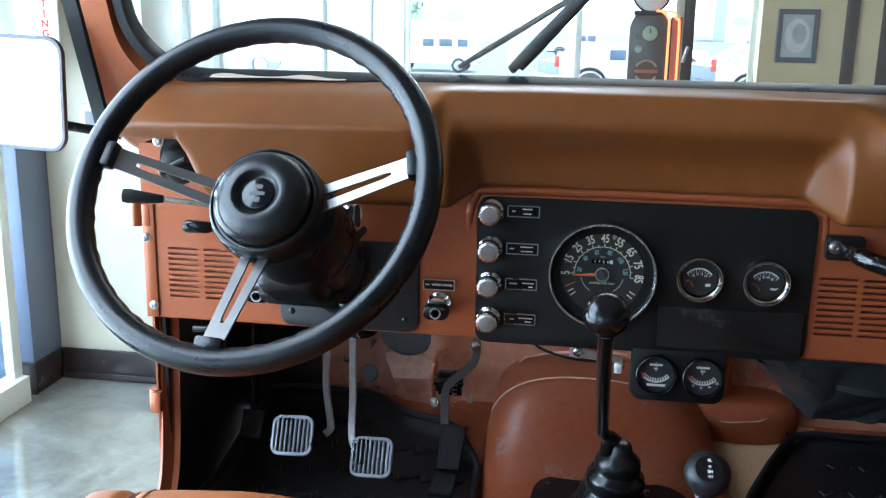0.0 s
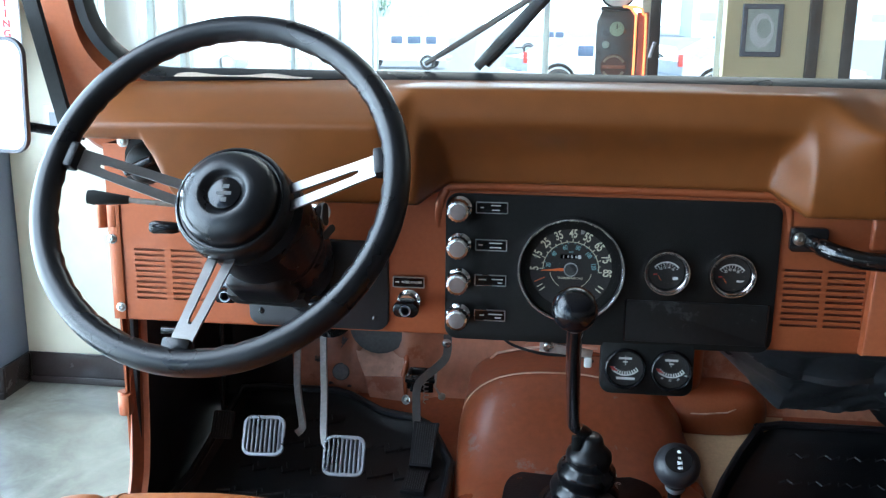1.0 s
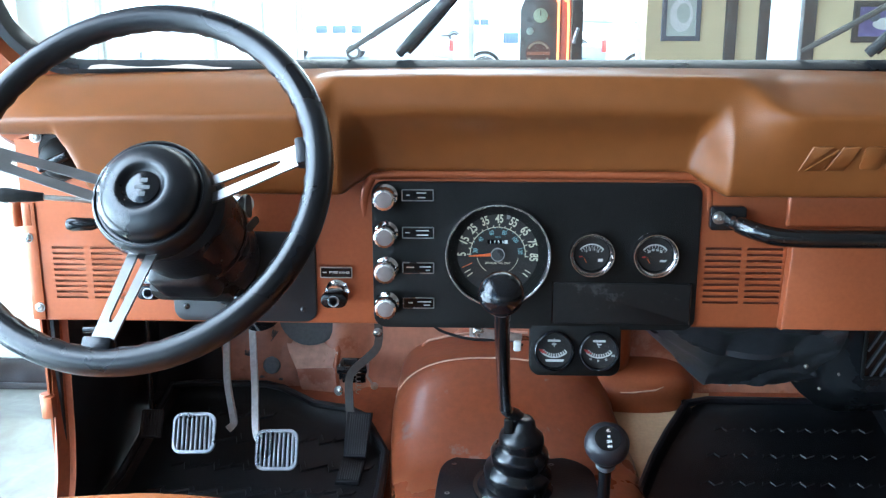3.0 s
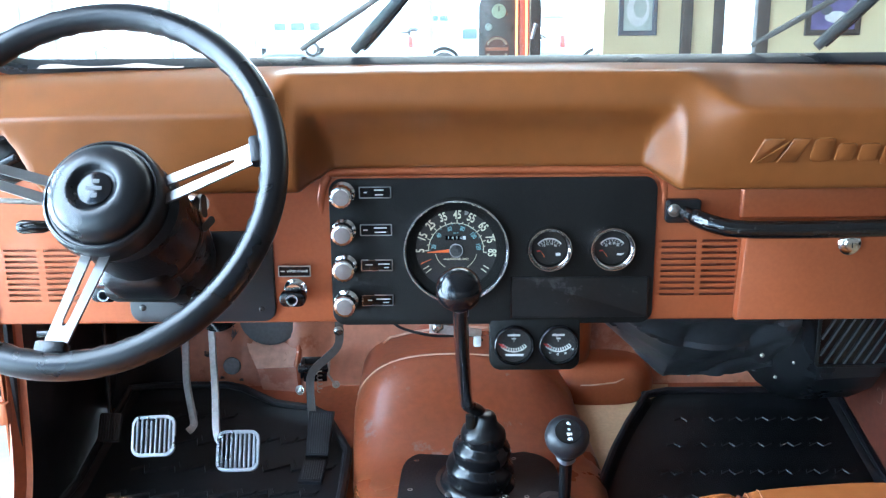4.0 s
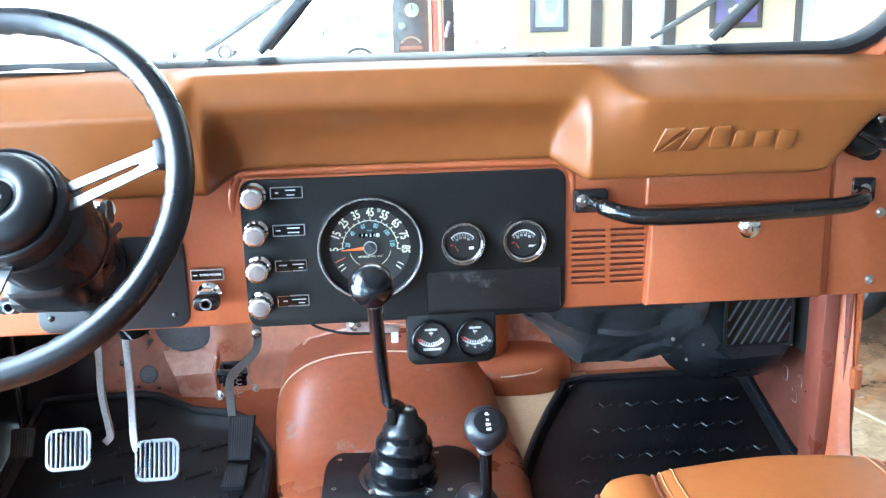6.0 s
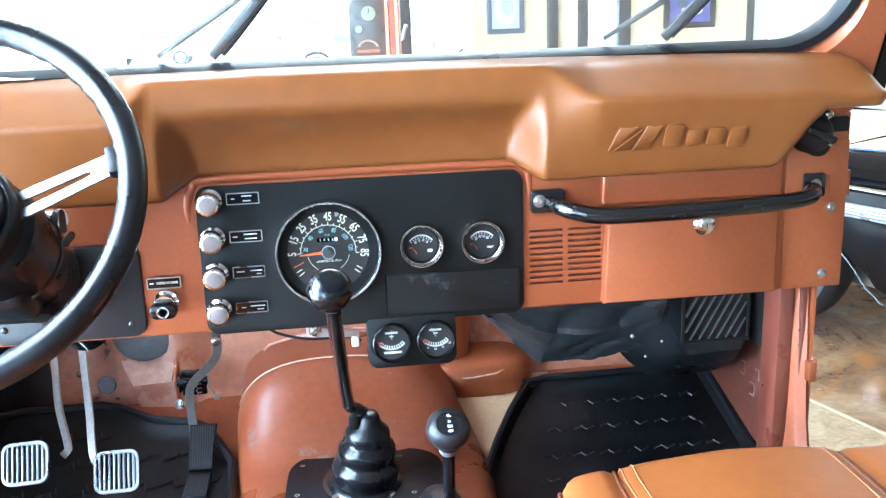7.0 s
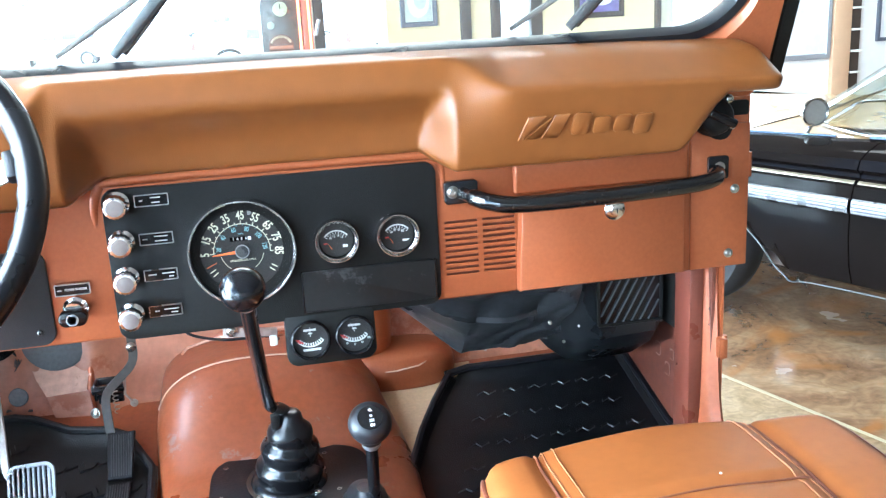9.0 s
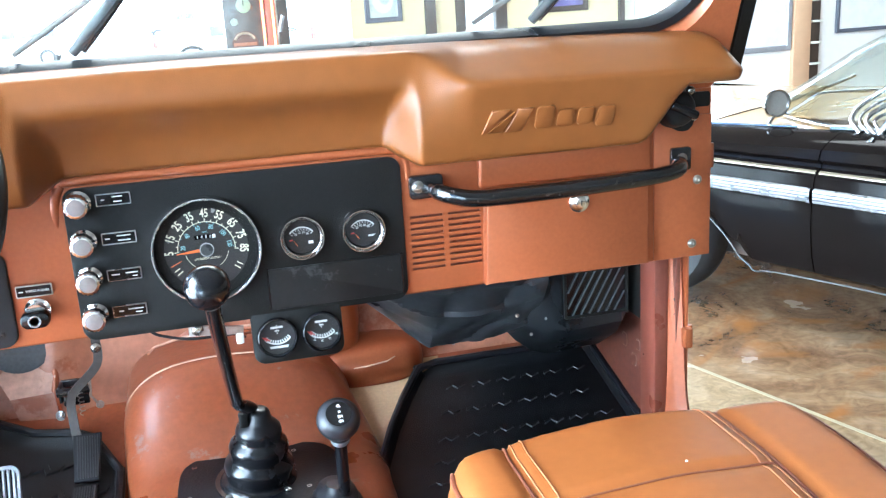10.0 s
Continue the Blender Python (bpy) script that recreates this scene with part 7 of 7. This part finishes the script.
def road_vehicle(x, y, rz, colour, kind, label, name):
    """A parked vehicle from the side: body, cab, each window, lamps and wheels."""
    t = thing(name, label, "vehicle", "parked vehicles", at=(0, 0, 0))
    paint = mat(label.split()[0] + "_vehicle_paint", colour, 0.25, coat=0.5, spots=0.03)
    L = 4.6 if kind == "suv" else 5.4
    if kind == "suv":
        prof = [(-2.3, 0.45), (2.3, 0.45), (2.32, 0.9), (2.2, 1.12), (1.05, 1.20), (0.45, 1.72), (-2.0, 1.75), (-2.3, 1.1)]
        wins = [(-1.85, -1.35), (-1.1, -0.45), (-0.2, 0.35)]
    elif kind == "car":
        L = 4.5
        prof = [(-2.2, 0.4), (2.2, 0.4), (2.22, 0.75), (1.2, 0.95), (0.5, 1.4), (-1.0, 1.42), (-1.8, 1.0), (-2.2, 0.95)]
        wins = [(-0.9, -0.2), (-0.1, 0.5)]
    else:
        prof = [(-2.7, 0.5), (2.7, 0.5), (2.72, 0.95), (2.6, 1.15), (1.4, 1.22), (0.9, 1.78), (-0.6, 1.8), (-0.75, 1.15), (-2.7, 1.12)]
        wins = [(-0.5, 0.15), (0.25, 0.85)]
    W_ = 1.8
    bm = slab(prof, pose(0, W_ / 2, 0, 90, 0, 0), W_, 0.06)
    body = part("body", bm, paint, t)
    top = max(p[1] for p in prof)
    for sx in (-0.31 * L, 0.31 * L):
        part("wheel_arch", tubem([V(sx + 0.43 * math.cos(q), -W_ / 2 - 0.01, 0.38 + 0.43 * math.sin(q)) for q in np.linspace(0, math.pi, 14)], 0.04, 6), BLACK, body)
    part("sill_shadow_line", boxm(-L / 2 + 0.1, L / 2 - 0.1, -W_ / 2 - 0.012, -W_ / 2, 0.46, 0.54, 0.004), BLACK, body)
    part("door_line", boxm(0.40 if kind != "pickup" else 0.2, 0.412 if kind != "pickup" else 0.212, -W_ / 2 - 0.006, -W_ / 2, 0.56, 1.15), BLACK, body)
    for a, b in wins:
        for yy in (-W_ / 2 - 0.012, W_ / 2 + 0.002):
            part("window", boxm(a, b, yy, yy + 0.01, 1.24 if kind != "car" else 1.02, top - 0.15, 0.003), GLASSDK, body)
    for sx in (-0.31 * L, 0.31 * L):
        for yy in (-W_ / 2 - 0.02, W_ / 2 + 0.02):
            w = part("wheel", lathem((sx, yy, 0.36), (0, -1 if yy < 0 else 1, 0), [(0.36, -0.2), (0.36, 0), (0.33, 0.02), (0.24, 0.02)], 24), TYRE, t)
            part("rim", lathem((sx, yy, 0.36), (0, -1 if yy < 0 else 1, 0), [(0.24, 0.015), (0.2, 0.03), (0.05, 0.03)], 20), ALU, w)
    part("tail_lamp", boxm(-L / 2 - 0.03, -L / 2 + 0.06, -W_ / 2 - 0.015, -W_ / 2 + 0.1, 0.85, 1.12, 0.01), RED, t)
    part("bumper", boxm(-L / 2 - 0.12, -L / 2 + 0.05, -W_ / 2, W_ / 2, 0.45, 0.65, 0.02), ALU, t)
    part("bumper", boxm(L / 2 - 0.05, L / 2 + 0.12, -W_ / 2, W_ / 2, 0.45, 0.65, 0.02), ALU, t)
    t.matrix_basis = pose(x, y, ground_z(y), 0, 0, rz)
    return t


WHITEP, SILV, BLUEP = (0.8, 0.8, 0.8), (0.5, 0.52, 0.55), (0.06, 0.12, 0.3)
road_vehicle(-7.7, 46, 180, WHITEP, "suv", "white off-road estate parked in the car park", "parked_estate")
road_vehicle(-12.5, 40, 180, WHITEP, "pickup", "white pickup truck parked in the car park", "parked_pickup")
road_vehicle(-13.5, 52, 205, BLUEP, "suv", "blue estate car parked further back", "parked_estate")
road_vehicle(3.3, 50, 0, WHITEP, "pickup", "white pickup with a dark bed in the car park", "parked_pickup")
road_vehicle(-0.5, 70, 0, SILV, "pickup", "silver pickup parked across the lane", "parked_pickup")
road_vehicle(1.0, 24, 20, SILV, "car", "silver saloon parked near the glass", "parked_saloon")
road_vehicle(4.6, 22, 15, SILV, "car", "silver saloon parked near the glass", "parked_saloon")
road_vehicle(8.0, 45, 80, BLUEP, "pickup", "blue truck parked beyond the wall", "parked_truck")

PALEGLASS = mat("pale_window_glass", (0.34, 0.42, 0.45), 0.15, spots=0.05)
FAR = mat("pale_far_building", (0.6, 0.62, 0.64), 0.8, spots=0.05, scale=0.1)
for x0, x1, y, h in ((-40, -14, 120, 6.5), (20, 60, 150, 7)):
    b = thing("far_building", "low pale commercial building across the car park", "building", at=(x0, y, -1.3))
    part("wall", boxm(x0, x1, y, y + 15, -1.4, h), FAR, b)
    part("roof", boxm(x0 - 0.4, x1 + 0.4, y - 0.4, y + 15.4, h, h + 0.4), WINFRAME, b)
    for i in range(int((x1 - x0) / 5)):
        part("window", boxm(x0 + 1 + i * 5, x0 + 4 + i * 5, y - 0.06, y, 1.2, 2.4), PALEGLASS, b)


def tree(x, y, h, r, seed):
    """A tapered trunk, limbs, and a crown of many small leaves."""
    rg = random.Random(seed)
    t = thing("tree", "broad green tree across the car park", "tree", at=(x, y, -1.3))
    b0 = V(x, y, -1.35)
    bm = tubem([b0, b0 + V(0.1, 0, h * 0.3), b0 + V(0, 0.1, h * 0.65)], [0.28, 0.2, 0.08], 10)
    for k in range(7):
        a = rg.uniform(0, 6.28)
        st_ = b0 + V(0, 0, h * rg.uniform(0.28, 0.5))
        tube(bm, [st_, st_ + V(math.cos(a) * r * 0.4, math.sin(a) * r * 0.4, h * 0.15), st_ + V(math.cos(a) * r * 0.7, math.sin(a) * r * 0.7, h * 0.3)], [0.09, 0.06, 0.02], 6)
    part("trunk", bm, mat("bark", (0.12, 0.09, 0.06), 0.9), t)
    vs_, fs_ = [], []
    lobes = [(b0 + V(rg.uniform(-0.6, 0.6) * r, rg.uniform(-0.6, 0.6) * r, h * rg.uniform(0.4, 0.9)), r * rg.uniform(0.3, 0.5)) for _ in range(14)]
    for k in range(5200):
        c, q = rg.choice(lobes)
        d = V(rg.gauss(0, 1), rg.gauss(0, 1), rg.gauss(0, 0.8)).normalized() * q * rg.uniform(0.55, 1.05)
        p = c + d
        u, w = V(rg.gauss(0, 1), rg.gauss(0, 1), rg.gauss(0, 1)).normalized() * 0.16, V(rg.gauss(0, 1), rg.gauss(0, 1), rg.gauss(0, 1)).normalized() * 0.1
        i = len(vs_)
        vs_ += [p - u, p + w, p + u, p - w]
        fs_.append((i, i + 1, i + 2, i + 3))
    me = bpy.data.meshes.new("crown")
    me.from_pydata([tuple(v) for v in vs_], [], fs_)
    me.materials.append(mat("leaves", (0.05, 0.10, 0.045), 0.6, spots=0.4, scale=2))
    ob = new("crown", me)
    ob.parent = t
    ob.matrix_parent_inverse = Matrix.Translation(-t.location)
    return t


tree(-16.9, 78, 7.0, 2.7, 5)

# added glowing screen round the car park, in place of bright hazy distance
HAZE = glow("glowing_backdrop", (0.9, 0.97, 1.0), 1.4)
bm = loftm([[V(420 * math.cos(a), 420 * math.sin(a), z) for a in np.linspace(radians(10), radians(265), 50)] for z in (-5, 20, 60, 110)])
struct(part("backdrop", bm, HAZE), "glowing screen standing in for bright hazy sky over the distance", "backdrop")
